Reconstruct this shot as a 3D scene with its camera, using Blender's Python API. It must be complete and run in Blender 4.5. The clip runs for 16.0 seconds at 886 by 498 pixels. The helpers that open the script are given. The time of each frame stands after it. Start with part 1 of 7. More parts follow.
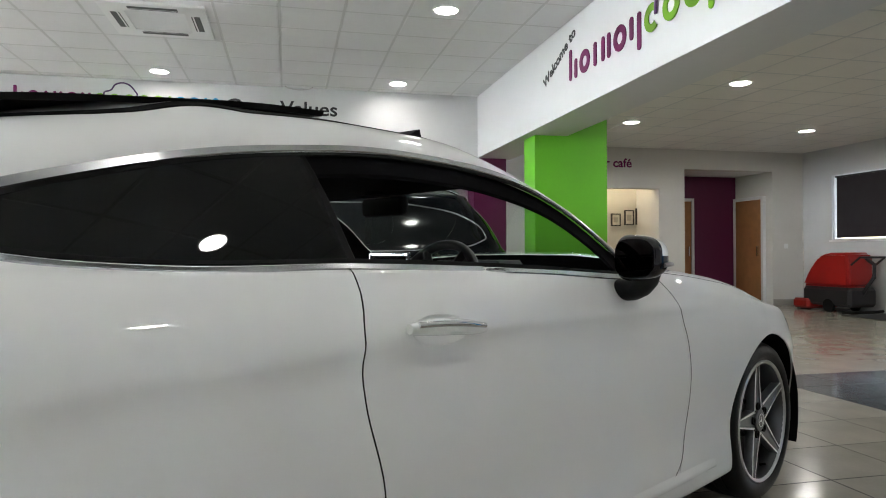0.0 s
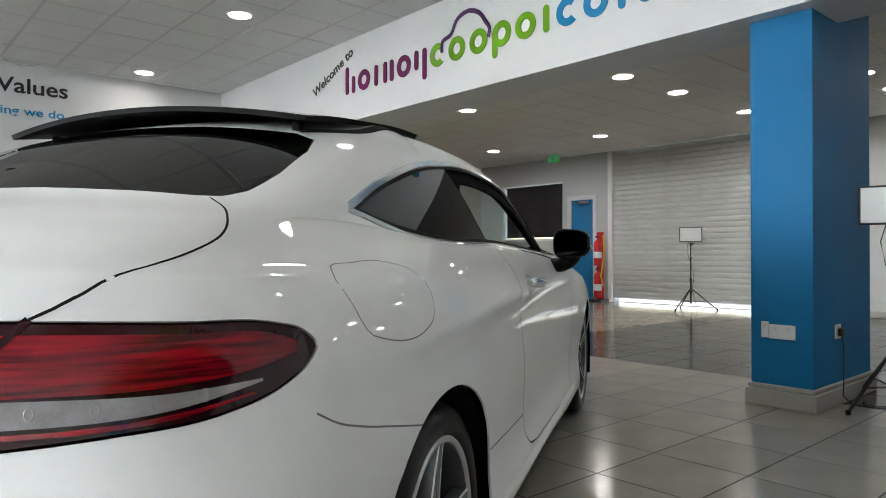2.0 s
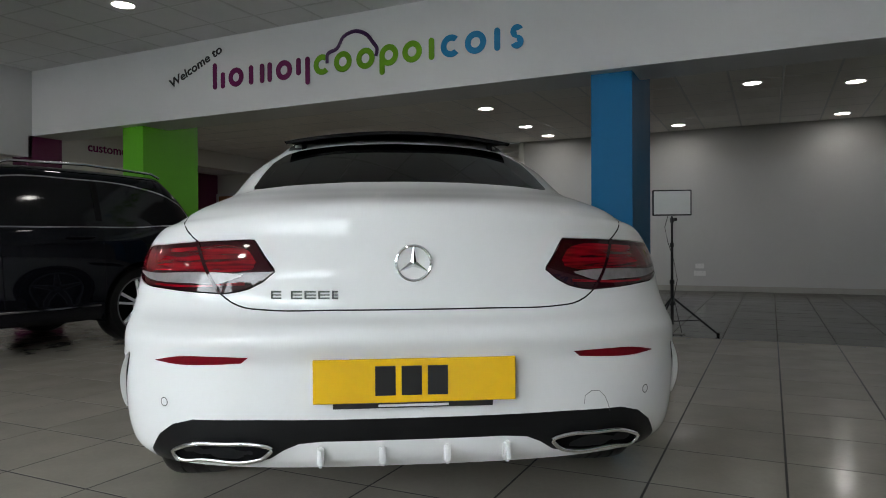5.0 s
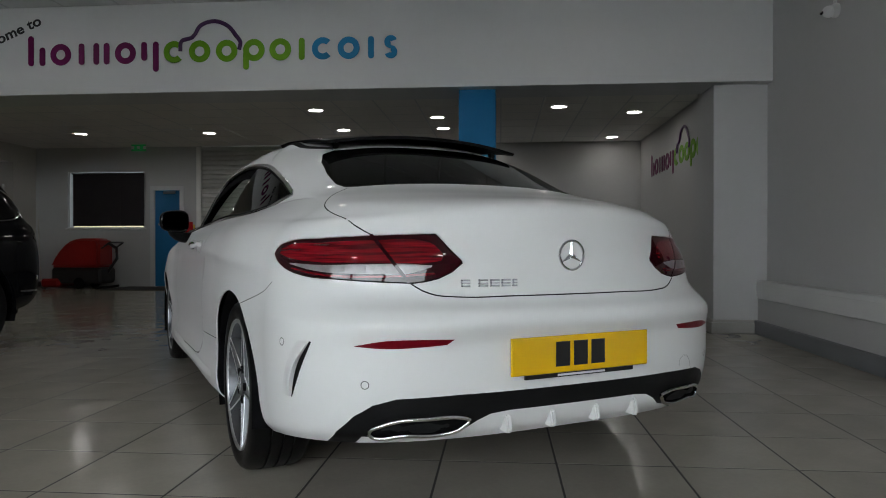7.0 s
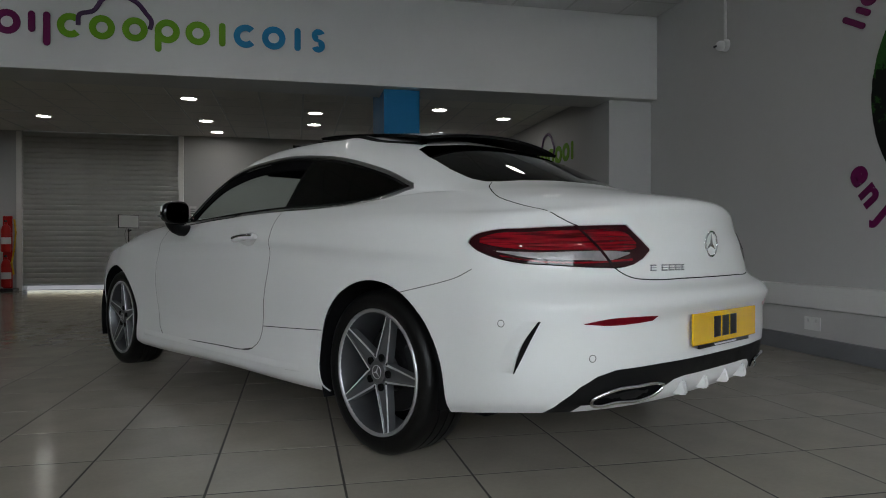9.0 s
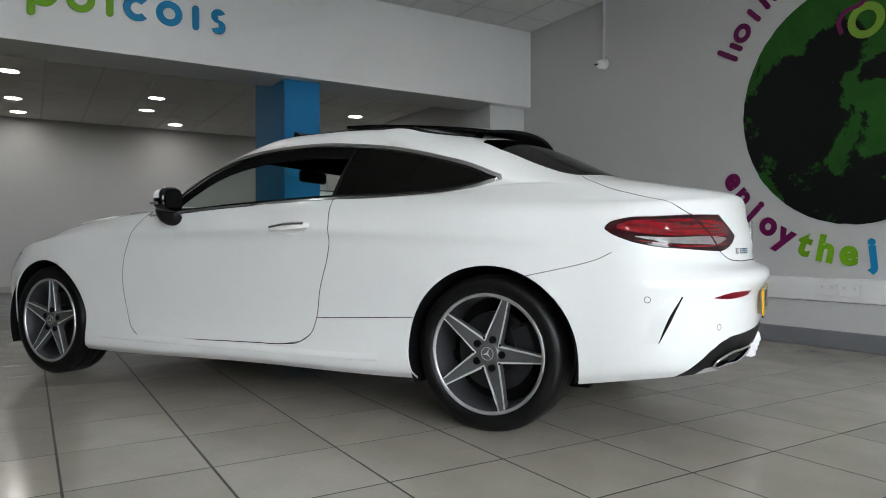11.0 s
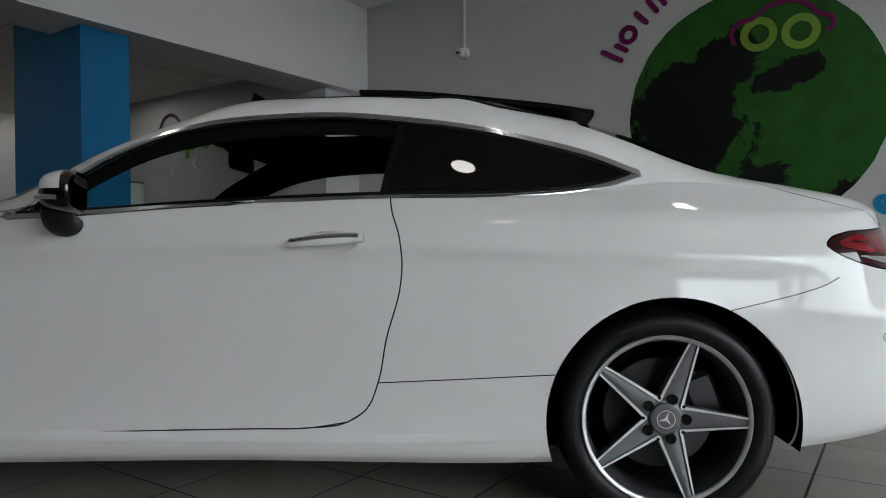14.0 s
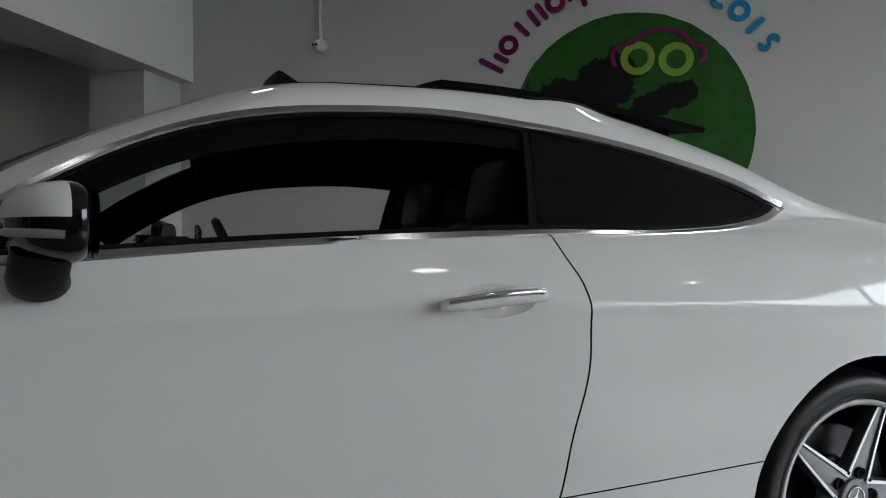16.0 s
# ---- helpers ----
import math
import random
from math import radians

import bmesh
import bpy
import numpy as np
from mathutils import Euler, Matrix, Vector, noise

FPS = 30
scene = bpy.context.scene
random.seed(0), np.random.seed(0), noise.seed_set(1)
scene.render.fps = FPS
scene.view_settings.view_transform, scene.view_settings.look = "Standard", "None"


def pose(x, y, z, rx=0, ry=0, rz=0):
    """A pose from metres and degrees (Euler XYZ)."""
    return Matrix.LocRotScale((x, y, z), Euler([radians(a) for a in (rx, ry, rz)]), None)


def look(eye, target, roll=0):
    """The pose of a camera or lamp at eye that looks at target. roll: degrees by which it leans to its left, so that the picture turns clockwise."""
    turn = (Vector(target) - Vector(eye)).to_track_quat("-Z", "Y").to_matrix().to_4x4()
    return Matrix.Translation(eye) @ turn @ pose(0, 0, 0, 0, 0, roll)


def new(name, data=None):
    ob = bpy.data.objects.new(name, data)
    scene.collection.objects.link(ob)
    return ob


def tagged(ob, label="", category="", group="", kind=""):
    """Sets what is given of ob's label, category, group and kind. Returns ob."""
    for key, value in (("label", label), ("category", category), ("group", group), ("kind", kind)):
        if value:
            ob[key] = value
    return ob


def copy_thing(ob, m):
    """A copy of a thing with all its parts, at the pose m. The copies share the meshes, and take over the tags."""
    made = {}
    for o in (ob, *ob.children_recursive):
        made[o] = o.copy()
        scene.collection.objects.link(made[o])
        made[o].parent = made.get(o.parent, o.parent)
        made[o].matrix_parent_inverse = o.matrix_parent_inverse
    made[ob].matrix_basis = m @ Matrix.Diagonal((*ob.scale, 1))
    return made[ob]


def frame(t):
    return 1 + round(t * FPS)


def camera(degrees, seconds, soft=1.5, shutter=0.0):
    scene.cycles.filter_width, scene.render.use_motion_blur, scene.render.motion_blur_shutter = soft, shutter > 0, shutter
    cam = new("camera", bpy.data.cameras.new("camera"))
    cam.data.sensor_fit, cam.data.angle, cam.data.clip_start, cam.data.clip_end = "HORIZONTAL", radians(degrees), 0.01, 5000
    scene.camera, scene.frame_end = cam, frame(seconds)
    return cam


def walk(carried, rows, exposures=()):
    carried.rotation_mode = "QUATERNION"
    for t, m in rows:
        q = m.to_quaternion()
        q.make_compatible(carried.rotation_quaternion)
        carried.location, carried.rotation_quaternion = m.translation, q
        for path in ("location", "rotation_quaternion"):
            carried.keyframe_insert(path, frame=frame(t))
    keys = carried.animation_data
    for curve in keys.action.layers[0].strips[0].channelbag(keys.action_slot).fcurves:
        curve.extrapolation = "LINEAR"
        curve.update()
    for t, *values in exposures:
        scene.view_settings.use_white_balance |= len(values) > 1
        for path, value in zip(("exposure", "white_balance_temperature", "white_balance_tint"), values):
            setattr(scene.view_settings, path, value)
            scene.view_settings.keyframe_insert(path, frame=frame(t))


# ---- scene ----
cam = camera(66.1, 16.0, soft=1.0)
PATH = [
    (0, (0.214, 0.111, 1.014), (0.661, 2.061, 1.026), -0.2),
    (0.5, (-0.093, 0.114, 1.027), (0.571, 2.0, 1.037), -0.1),
    (1, (-0.486, -0.022, 1.009), (0.44, 1.75, 1.023), -0.1),
    (1.5, (-0.856, -0.016, 0.983), (0.279, 1.63, 0.993), -0.1),
    (2, (-1.244, -0.010, 0.961), (0.076, 1.494, 0.97), -0.1),
    (2.5, (-1.622, -0.070, 0.939), (-0.17, 1.305, 0.946), -0.2),
    (3, (-1.974, 0.004, 0.87), (-0.413, 1.254, 0.871), -0.1),
    (3.5, (-2.327, 0.107, 0.857), (-0.693, 1.261, 0.858), -0.1),
    (4, (-2.676, 0.178, 0.845), (-0.993, 1.259, 0.846), -0.1),
    (4.2, (-2.794, 0.221, 0.848), (-1.093, 1.273, 0.844), -0.2),
    (6.3, (-3.506, 1.102, 0.893), (-1.55, 1.519, 0.879), -0.2),
    (6.5, (-3.564, 1.225, 0.874), (-1.594, 1.569, 0.859), -0.2),
    (7, (-3.734, 1.544, 0.849), (-1.741, 1.71, 0.84), -0.0),
    (7.5, (-3.805, 1.836, 0.798), (-1.805, 1.839, 0.786), -0.1),
    (8, (-3.8, 2.144, 0.814), (-1.808, 1.965, 0.8), 0.0),
    (8.5, (-3.861, 2.489, 0.842), (-1.883, 2.188, 0.832), 0.0),
    (9, (-3.844, 2.846, 0.814), (-1.889, 2.421, 0.804), 0.0),
    (9.2, (-3.812, 3.001, 0.811), (-1.879, 2.488, 0.803), 0.3),
    (11.3, (-3.365, 4.293, 0.759), (-1.708, 3.173, 0.749), -0.2),
    (11.5, (-3.282, 4.398, 0.775), (-1.664, 3.223, 0.766), -0.2),
    (12, (-3.042, 4.578, 0.787), (-1.535, 3.263, 0.778), -0.2),
    (12.5, (-2.768, 4.652, 0.809), (-1.377, 3.215, 0.794), -0.2),
    (13, (-2.457, 4.704, 0.827), (-1.174, 3.169, 0.811), -0.3),
    (13.5, (-2.127, 4.665, 0.824), (-0.932, 3.061, 0.806), -0.3),
    (14, (-1.78, 4.539, 0.847), (-0.657, 2.885, 0.824), -0.4),
    (14.5, (-1.449, 4.502, 0.867), (-0.422, 2.786, 0.848), -0.3),
    (15, (-1.15, 4.445, 0.881), (-0.315, 2.627, 0.863), -0.4),
    (15.5, (-0.876, 4.372, 0.919), (-0.214, 2.484, 0.899), -0.4),
    (16, (-0.58, 4.419, 0.961), (-0.132, 2.47, 0.946), -0.3),
]
EXPOSURES = [(0, 2.0), (1, 1.87), (2, 1.56), (3, 1.2), (4, 0.50), (6.5, -0.40), (8.5, -0.70), (9, -0.66), (11.5, 0.5), (12.5, 0.5), (14.5, -0.40), (16, -0.25)]
walk(cam, [(t, look(eye, target, roll)) for t, eye, target, roll in PATH], EXPOSURES)

# ---- plan of the place (metres): beam face, east wall, globe wall, bulkhead wall, ceilings ----
XB, XE, YS, YN, ZM, ZA, XW = 2.96, 9.85, -1.035, 9.78, 3.32, 2.90, -7.6
YA, YC = -1.20, 11.28          # annex south wall, cafe wall
TILE, GX, GY = 0.453, -1.055, 3.135

# ---- world and daylight: overcast sky through the shop-front glazing ----
world = bpy.data.worlds.new("sky")
scene.world = world
world.use_nodes = True
wn = world.node_tree.nodes
sky = wn.new("ShaderNodeTexSky")
sky.sky_type, sky.sun_disc = "NISHITA", False
sky.sun_elevation, sky.sun_rotation = radians(40), radians(95)
world.node_tree.links.new(sky.outputs[0], wn["Background"].inputs[0])
wn["Background"].inputs[1].default_value = 0.15
sun = new("sun", bpy.data.lights.new("sun", "SUN"))
sun.data.energy, sun.data.angle, sun.data.color = 1.5, radians(12), (1.0, 0.96, 0.9)
sun.matrix_world = look((20, 8, 18), (0, 6, 0))

DAY = 15.0         # radiance of the bright overcast sky beyond the shop front
WIN_BAYS = [(0.10, 2.40), (2.46, 4.76), (4.82, 7.12)]
WIN_Z = (0.15, 3.05)
LED, LED_ANNEX = 26.0, 35.0        # radiance of the downlights of the hall and the annex

# ---- materials ----
def mat(name, rgb, rough=0.5, metal=0.0, coat=0.0, vary=0.06, scale=6.0, bump=0.0, bump_scale=120.0, rough_vary=0.08, spec=0.5, per_piece=0.0):
    """A surface with colour and gloss varying at two scales, and a fine relief."""
    m = bpy.data.materials.new(name)
    m.use_nodes = True
    n, l = m.node_tree.nodes, m.node_tree.links
    b = n["Principled BSDF"]
    b.inputs["Metallic"].default_value = metal
    b.inputs["Coat Weight"].default_value = coat
    b.inputs["Coat Roughness"].default_value = 0.03
    b.inputs["Specular IOR Level"].default_value = spec
    tc = n.new("ShaderNodeTexCoord")
    big, fine = n.new("ShaderNodeTexNoise"), n.new("ShaderNodeTexNoise")
    big.inputs["Scale"].default_value, big.inputs["Detail"].default_value = scale, 5.0
    fine.inputs["Scale"].default_value, fine.inputs["Detail"].default_value = scale * 14, 3.0
    mix = n.new("ShaderNodeMath")
    mix.operation = "ADD"
    for a in (big, fine):
        l.new(tc.outputs["Object"], a.inputs["Vector"])
    l.new(big.outputs["Fac"], mix.inputs[0])
    half = n.new("ShaderNodeMath")
    half.operation, half.inputs[1].default_value = "MULTIPLY", 0.4
    l.new(fine.outputs["Fac"], half.inputs[0])
    l.new(half.outputs[0], mix.inputs[1])
    last = mix
    if per_piece:
        oi = n.new("ShaderNodeObjectInfo")
        pm, pa = n.new("ShaderNodeMath"), n.new("ShaderNodeMath")
        pm.operation, pm.inputs[1].default_value = "MULTIPLY", per_piece
        pa.operation = "ADD"
        l.new(oi.outputs["Random"], pm.inputs[0])
        l.new(pm.outputs[0], pa.inputs[0])
        l.new(mix.outputs[0], pa.inputs[1])
        last = pa
    ramp = n.new("ShaderNodeMapRange")
    ramp.inputs["From Min"].default_value, ramp.inputs["From Max"].default_value = 0.4, 1.0 + per_piece
    ramp.inputs["To Min"].default_value, ramp.inputs["To Max"].default_value = 1 - vary, 1 + vary
    l.new(last.outputs[0], ramp.inputs["Value"])
    col = n.new("ShaderNodeVectorMath")
    col.operation = "SCALE"
    col.inputs[0].default_value = rgb
    l.new(ramp.outputs[0], col.inputs["Scale"])
    l.new(col.outputs[0], b.inputs["Base Color"])
    rr = n.new("ShaderNodeMapRange")
    rr.inputs["From Min"].default_value, rr.inputs["From Max"].default_value = 0.3, 0.7
    rr.inputs["To Min"].default_value, rr.inputs["To Max"].default_value = max(0.01, rough * (1 - rough_vary)), min(1, rough * (1 + rough_vary))
    l.new(big.outputs["Fac"], rr.inputs["Value"])
    l.new(rr.outputs[0], b.inputs["Roughness"])
    if bump:
        bt, bn = n.new("ShaderNodeTexNoise"), n.new("ShaderNodeBump")
        bt.inputs["Scale"].default_value, bt.inputs["Detail"].default_value = bump_scale, 4.0
        bn.inputs["Strength"].default_value, bn.inputs["Distance"].default_value = bump, 0.002
        l.new(tc.outputs["Object"], bt.inputs["Vector"])
        l.new(bt.outputs["Fac"], bn.inputs["Height"])
        l.new(bn.outputs[0], b.inputs["Normal"])
    return m


def glow(name, rgb, strength):
    m = bpy.data.materials.new(name)
    m.use_nodes = True
    b = m.node_tree.nodes["Principled BSDF"]
    b.inputs["Base Color"].default_value = (*rgb, 1)
    b.inputs["Emission Color"].default_value = (*rgb, 1)
    b.inputs["Emission Strength"].default_value = strength
    return m


def glass(name, rgb, rough=0.0):
    m = bpy.data.materials.new(name)
    m.use_nodes = True
    b = m.node_tree.nodes["Principled BSDF"]
    b.inputs["Base Color"].default_value = (*rgb, 1)
    b.inputs["Transmission Weight"].default_value = 1.0
    b.inputs["Roughness"].default_value = rough
    b.inputs["IOR"].default_value = 1.45
    return m


def thin_glass(name, rgb, ior=1.5):
    """A pane that lets light straight through, tinted, with a glossy face."""
    m = bpy.data.materials.new(name)
    m.use_nodes = True
    n, l = m.node_tree.nodes, m.node_tree.links
    n.remove(n["Principled BSDF"])
    tr, gl, fr, mx = n.new("ShaderNodeBsdfTransparent"), n.new("ShaderNodeBsdfGlossy"), n.new("ShaderNodeLayerWeight"), n.new("ShaderNodeMixShader")
    tr.inputs[0].default_value = (*rgb, 1)
    gl.inputs["Roughness"].default_value = 0.01
    fr.inputs["Blend"].default_value = 0.5
    pw, sc = n.new("ShaderNodeMath"), n.new("ShaderNodeMath")
    pw.operation, pw.inputs[1].default_value = "POWER", 5.0
    sc.operation, sc.inputs[1].default_value, sc.inputs[2].default_value = "MULTIPLY_ADD", 0.9, ((ior - 1) / (ior + 1)) ** 2
    l.new(fr.outputs["Facing"], pw.inputs[0])
    l.new(pw.outputs[0], sc.inputs[0])
    l.new(sc.outputs[0], mx.inputs[0])
    l.new(tr.outputs[0], mx.inputs[1])
    l.new(gl.outputs[0], mx.inputs[2])
    l.new(mx.outputs[0], n["Material Output"].inputs[0])
    return m


def skyline(name):
    """Bright overcast sky above a ragged dark line of far trees."""
    m = bpy.data.materials.new(name)
    m.use_nodes = True
    n, l = m.node_tree.nodes, m.node_tree.links
    n.remove(n["Principled BSDF"])
    tc, sep, em = n.new("ShaderNodeTexCoord"), n.new("ShaderNodeSeparateXYZ"), n.new("ShaderNodeEmission")
    l.new(tc.outputs["Object"], sep.inputs[0])
    tree, cloud = n.new("ShaderNodeTexNoise"), n.new("ShaderNodeTexNoise")
    tree.inputs["Scale"].default_value, tree.inputs["Detail"].default_value, tree.inputs["Roughness"].default_value = 0.55, 6.0, 0.62
    cloud.inputs["Scale"].default_value, cloud.inputs["Detail"].default_value = 0.35, 4.0
    for k in (tree, cloud):
        l.new(tc.outputs["Object"], k.inputs["Vector"])
    line = n.new("ShaderNodeMath")
    line.operation, line.inputs[1].default_value = "MULTIPLY_ADD", 3.4
    l.new(tree.outputs["Fac"], line.inputs[0])
    l.new(sep.outputs["Z"], line.inputs[2])
    rise = n.new("ShaderNodeMapRange")
    rise.inputs["From Min"].default_value, rise.inputs["From Max"].default_value = 3.55, 3.75
    l.new(line.outputs[0], rise.inputs["Value"])
    gain = n.new("ShaderNodeMapRange")
    gain.inputs["From Min"].default_value, gain.inputs["From Max"].default_value = 0.35, 0.65
    gain.inputs["To Min"].default_value, gain.inputs["To Max"].default_value = 0.8 * DAY, 1.2 * DAY
    l.new(cloud.outputs["Fac"], gain.inputs["Value"])
    bright, col = n.new("ShaderNodeMix"), n.new("ShaderNodeMix")
    col.data_type = "RGBA"
    l.new(rise.outputs[0], bright.inputs["Factor"])
    bright.inputs["A"].default_value = 0.35
    l.new(gain.outputs[0], bright.inputs["B"])
    l.new(rise.outputs[0], col.inputs["Factor"])
    col.inputs["A"].default_value, col.inputs["B"].default_value = (0.55, 0.6, 0.52, 1), (0.91, 0.955, 1.03, 1)
    l.new(bright.outputs["Result"], em.inputs["Strength"])
    l.new(col.outputs["Result"], em.inputs["Color"])
    l.new(em.outputs[0], n["Material Output"].inputs[0])
    return m


M_SKYLINE = skyline("sky_and_far_trees")
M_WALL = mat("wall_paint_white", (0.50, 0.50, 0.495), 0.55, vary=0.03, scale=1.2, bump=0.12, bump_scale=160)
# white wall paint lightened for the beam: window light on its face, put into colour
M_WALL_LIT = mat("wall_paint_white_lit", (0.64, 0.64, 0.635), 0.55, vary=0.03, scale=1.2, bump=0.12, bump_scale=160)
M_WALL_N = mat("cafe_wall_paint", (0.58, 0.56, 0.52), 0.55, vary=0.03, scale=1.2, bump=0.12, bump_scale=160)
M_CEIL = mat("ceiling_tile_white", (0.70, 0.70, 0.70), 0.85, vary=0.04, scale=1.5, bump=0.5, bump_scale=240)
M_CEIL_ANNEX = mat("ceiling_tile_cream", (0.74, 0.72, 0.68), 0.85, vary=0.04, scale=1.5, bump=0.5, bump_scale=240)
M_GRID = mat("ceiling_grid_metal", (0.55, 0.55, 0.54), 0.45, vary=0.03)
M_BLUE = mat("blue_paint", (0.004, 0.15, 0.34), 0.6, spec=0.25, vary=0.05, scale=2.0, bump=0.1, bump_scale=140)
M_GREEN = mat("green_paint", (0.115, 0.43, 0.012), 0.45, vary=0.05, scale=2.0, bump=0.1, bump_scale=140)
M_MAROON = mat("maroon_paint", (0.10, 0.004, 0.045), 0.45, vary=0.06, scale=2.0, bump=0.1)
M_SKIRT = mat("skirting_grey", (0.36, 0.345, 0.32), 0.5, vary=0.08, scale=4)
M_SKIRT_DARK = mat("skirting_dark_grey", (0.15, 0.155, 0.165), 0.45, vary=0.1, scale=4)
M_TILE = mat("floor_tile_cream", (0.32, 0.297, 0.25), 0.16, spec=0.4, vary=0.16, scale=3.5, rough_vary=0.3, bump=0.02, bump_scale=30, per_piece=0.35)
M_GROUT = mat("grout_dark", (0.03, 0.026, 0.022), 0.8, vary=0.2, scale=10)
M_DARKTILE = mat("floor_tile_slate", (0.028, 0.026, 0.025), 0.14, spec=0.35, vary=0.15, scale=2.0, rough_vary=0.3, bump=0.05, bump_scale=14, per_piece=0.3)
M_SHUT = mat("shutter_white", (0.82, 0.81, 0.78), 0.45, vary=0.05, scale=3)
M_WHITE = mat("white_plastic", (0.72, 0.72, 0.71), 0.35, vary=0.03)
M_BLACK = mat("black_plastic", (0.014, 0.014, 0.015), 0.4, vary=0.2, bump=0.1, bump_scale=300)
M_FRAME = mat("window_frame_white", (0.6, 0.6, 0.6), 0.4, vary=0.03)
M_GROUND = mat("outside_asphalt", (0.06, 0.06, 0.06), 0.85, vary=0.2, scale=2, bump=0.5)
M_PANE = thin_glass("window_pane", (0.96, 0.98, 0.97))
M_LED = glow("downlight_diffuser", (1.0, 0.97, 0.92), LED)
M_LED_ANNEX = glow("annex_diffuser", (1.0, 0.97, 0.92), LED_ANNEX)
M_CHROME = mat("chrome", (0.72, 0.73, 0.75), 0.07, 1.0, vary=0.02)
M_OAK = mat("oak_veneer", (0.30, 0.13, 0.045), 0.4, vary=0.2, scale=5)

# ---- building helpers ----
def box(bm, x0, x1, y0, y1, z0, z1, bevel=0.0, seg=1):
    r = bmesh.ops.create_cube(bm, size=1.0, matrix=Matrix.LocRotScale(((x0 + x1) / 2, (y0 + y1) / 2, (z0 + z1) / 2), None, (x1 - x0, y1 - y0, z1 - z0)))
    if bevel:
        e = list({e for v in r["verts"] for e in v.link_edges})
        bmesh.ops.bevel(bm, geom=e, offset=bevel, segments=seg, affect="EDGES", profile=0.5)
    return bm


def boxes(*items, bevel=0.0):
    bm = bmesh.new()
    for it in items:
        box(bm, *it, bevel=bevel)
    return bm


def tube(bm, a, b, r, r2=None, seg=16, caps=True):
    a, b = Vector(a), Vector(b)
    d = b - a
    m = Matrix.Translation((a + b) / 2) @ d.to_track_quat("Z", "Y").to_matrix().to_4x4()
    bmesh.ops.create_cone(bm, cap_ends=caps, segments=seg, radius1=r, radius2=r if r2 is None else r2, depth=d.length, matrix=m)
    return bm


def lathe(bm, prof, seg=48, m=None):
    """Turns a profile of (radius, height) about z."""
    m = m or Matrix()
    rings = []
    for r, z in prof:
        rings.append([bm.verts.new(m @ Vector((r * math.cos(2 * math.pi * i / seg), r * math.sin(2 * math.pi * i / seg), z))) for i in range(seg)])
    for a, b in zip(rings, rings[1:]):
        for i in range(seg):
            j = (i + 1) % seg
            bm.faces.new((a[i], a[j], b[j], b[i]))
    return bm


def sweep(bm, pts, r, seg=8, closed=False, flat=1.0):
    """A round bar along points."""
    pts = [Vector(p) for p in pts]
    n, rings = len(pts), []
    for i, p in enumerate(pts):
        a = pts[i - 1] if (i or closed) else p
        b = pts[(i + 1) % n] if (i < n - 1 or closed) else p
        q = (b - a).to_track_quat("Z", "Y")
        rings.append([bm.verts.new(p + q @ Vector((r * math.cos(2 * math.pi * k / seg), flat * r * math.sin(2 * math.pi * k / seg), 0))) for k in range(seg)])
    for i in range(n if closed else n - 1):
        a, b = rings[i], rings[(i + 1) % n]
        for k in range(seg):
            bm.faces.new((a[k], a[(k + 1) % seg], b[(k + 1) % seg], b[k]))
    if not closed:
        bm.faces.new(rings[0][::-1])
        bm.faces.new(rings[-1])
    return bm


def prism(bm, poly, y0, y1, m=None):
    """A polygon of (x, z) drawn out along y, then placed by m."""
    m = m or Matrix()
    a = [bm.verts.new(m @ Vector((x, y0, z))) for x, z in poly]
    b = [bm.verts.new(m @ Vector((x, y1, z))) for x, z in poly]
    n = len(poly)
    bm.faces.new(a)
    bm.faces.new(b[::-1])
    for i in range(n):
        bm.faces.new((a[i], b[i], b[(i + 1) % n], a[(i + 1) % n]))
    bmesh.ops.recalc_face_normals(bm, faces=bm.faces[:])
    return bm


def mesh_of(bm, name, smooth=None):
    me = bpy.data.meshes.new(name)
    bm.normal_update()
    bm.to_mesh(me)
    bm.free()
    if smooth is not None:
        me.shade_smooth()
        if smooth:
            me.set_sharp_from_angle(angle=radians(smooth))
    return me


def part(name, bm, material, parent=None, label="", smooth=None):
    me = bm if isinstance(bm, bpy.types.Mesh) else mesh_of(bm, name, smooth)
    if not me.materials:
        me.materials.append(material)
    ob = new(name, me)
    ob.parent = parent
    return tagged(ob, label)


def struct(name, bm, material, label, category, smooth=None):
    return tagged(part(name, bm, material, None, "", smooth), label, category, kind="structure")


def thing(name, m, label, category, group=""):
    ob = new(name)
    ob.empty_display_size = 0.1
    ob.matrix_world = m
    return tagged(ob, label, category, group)


def spline(xs, ys, x):
    """Smooth curve through the points, with no overshoot at the ends."""
    if x <= xs[0]:
        return ys[0]
    if x >= xs[-1]:
        return ys[-1]
    i = max(k for k in range(len(xs) - 1) if xs[k] <= x)
    d = [(ys[k + 1] - ys[k]) / (xs[k + 1] - xs[k]) for k in range(len(xs) - 1)]
    def slope(k):
        if k == 0:
            return d[0]
        if k == len(xs) - 1:
            return d[-1]
        return (d[k - 1] * (xs[k + 1] - xs[k]) + d[k] * (xs[k] - xs[k - 1])) / (xs[k + 1] - xs[k - 1])
    h = xs[i + 1] - xs[i]
    t = (x - xs[i]) / h
    return (2 * t**3 - 3 * t**2 + 1) * ys[i] + (t**3 - 2 * t**2 + t) * h * slope(i) + (3 * t**2 - 2 * t**3) * ys[i + 1] + (t**3 - t**2) * h * slope(i + 1)


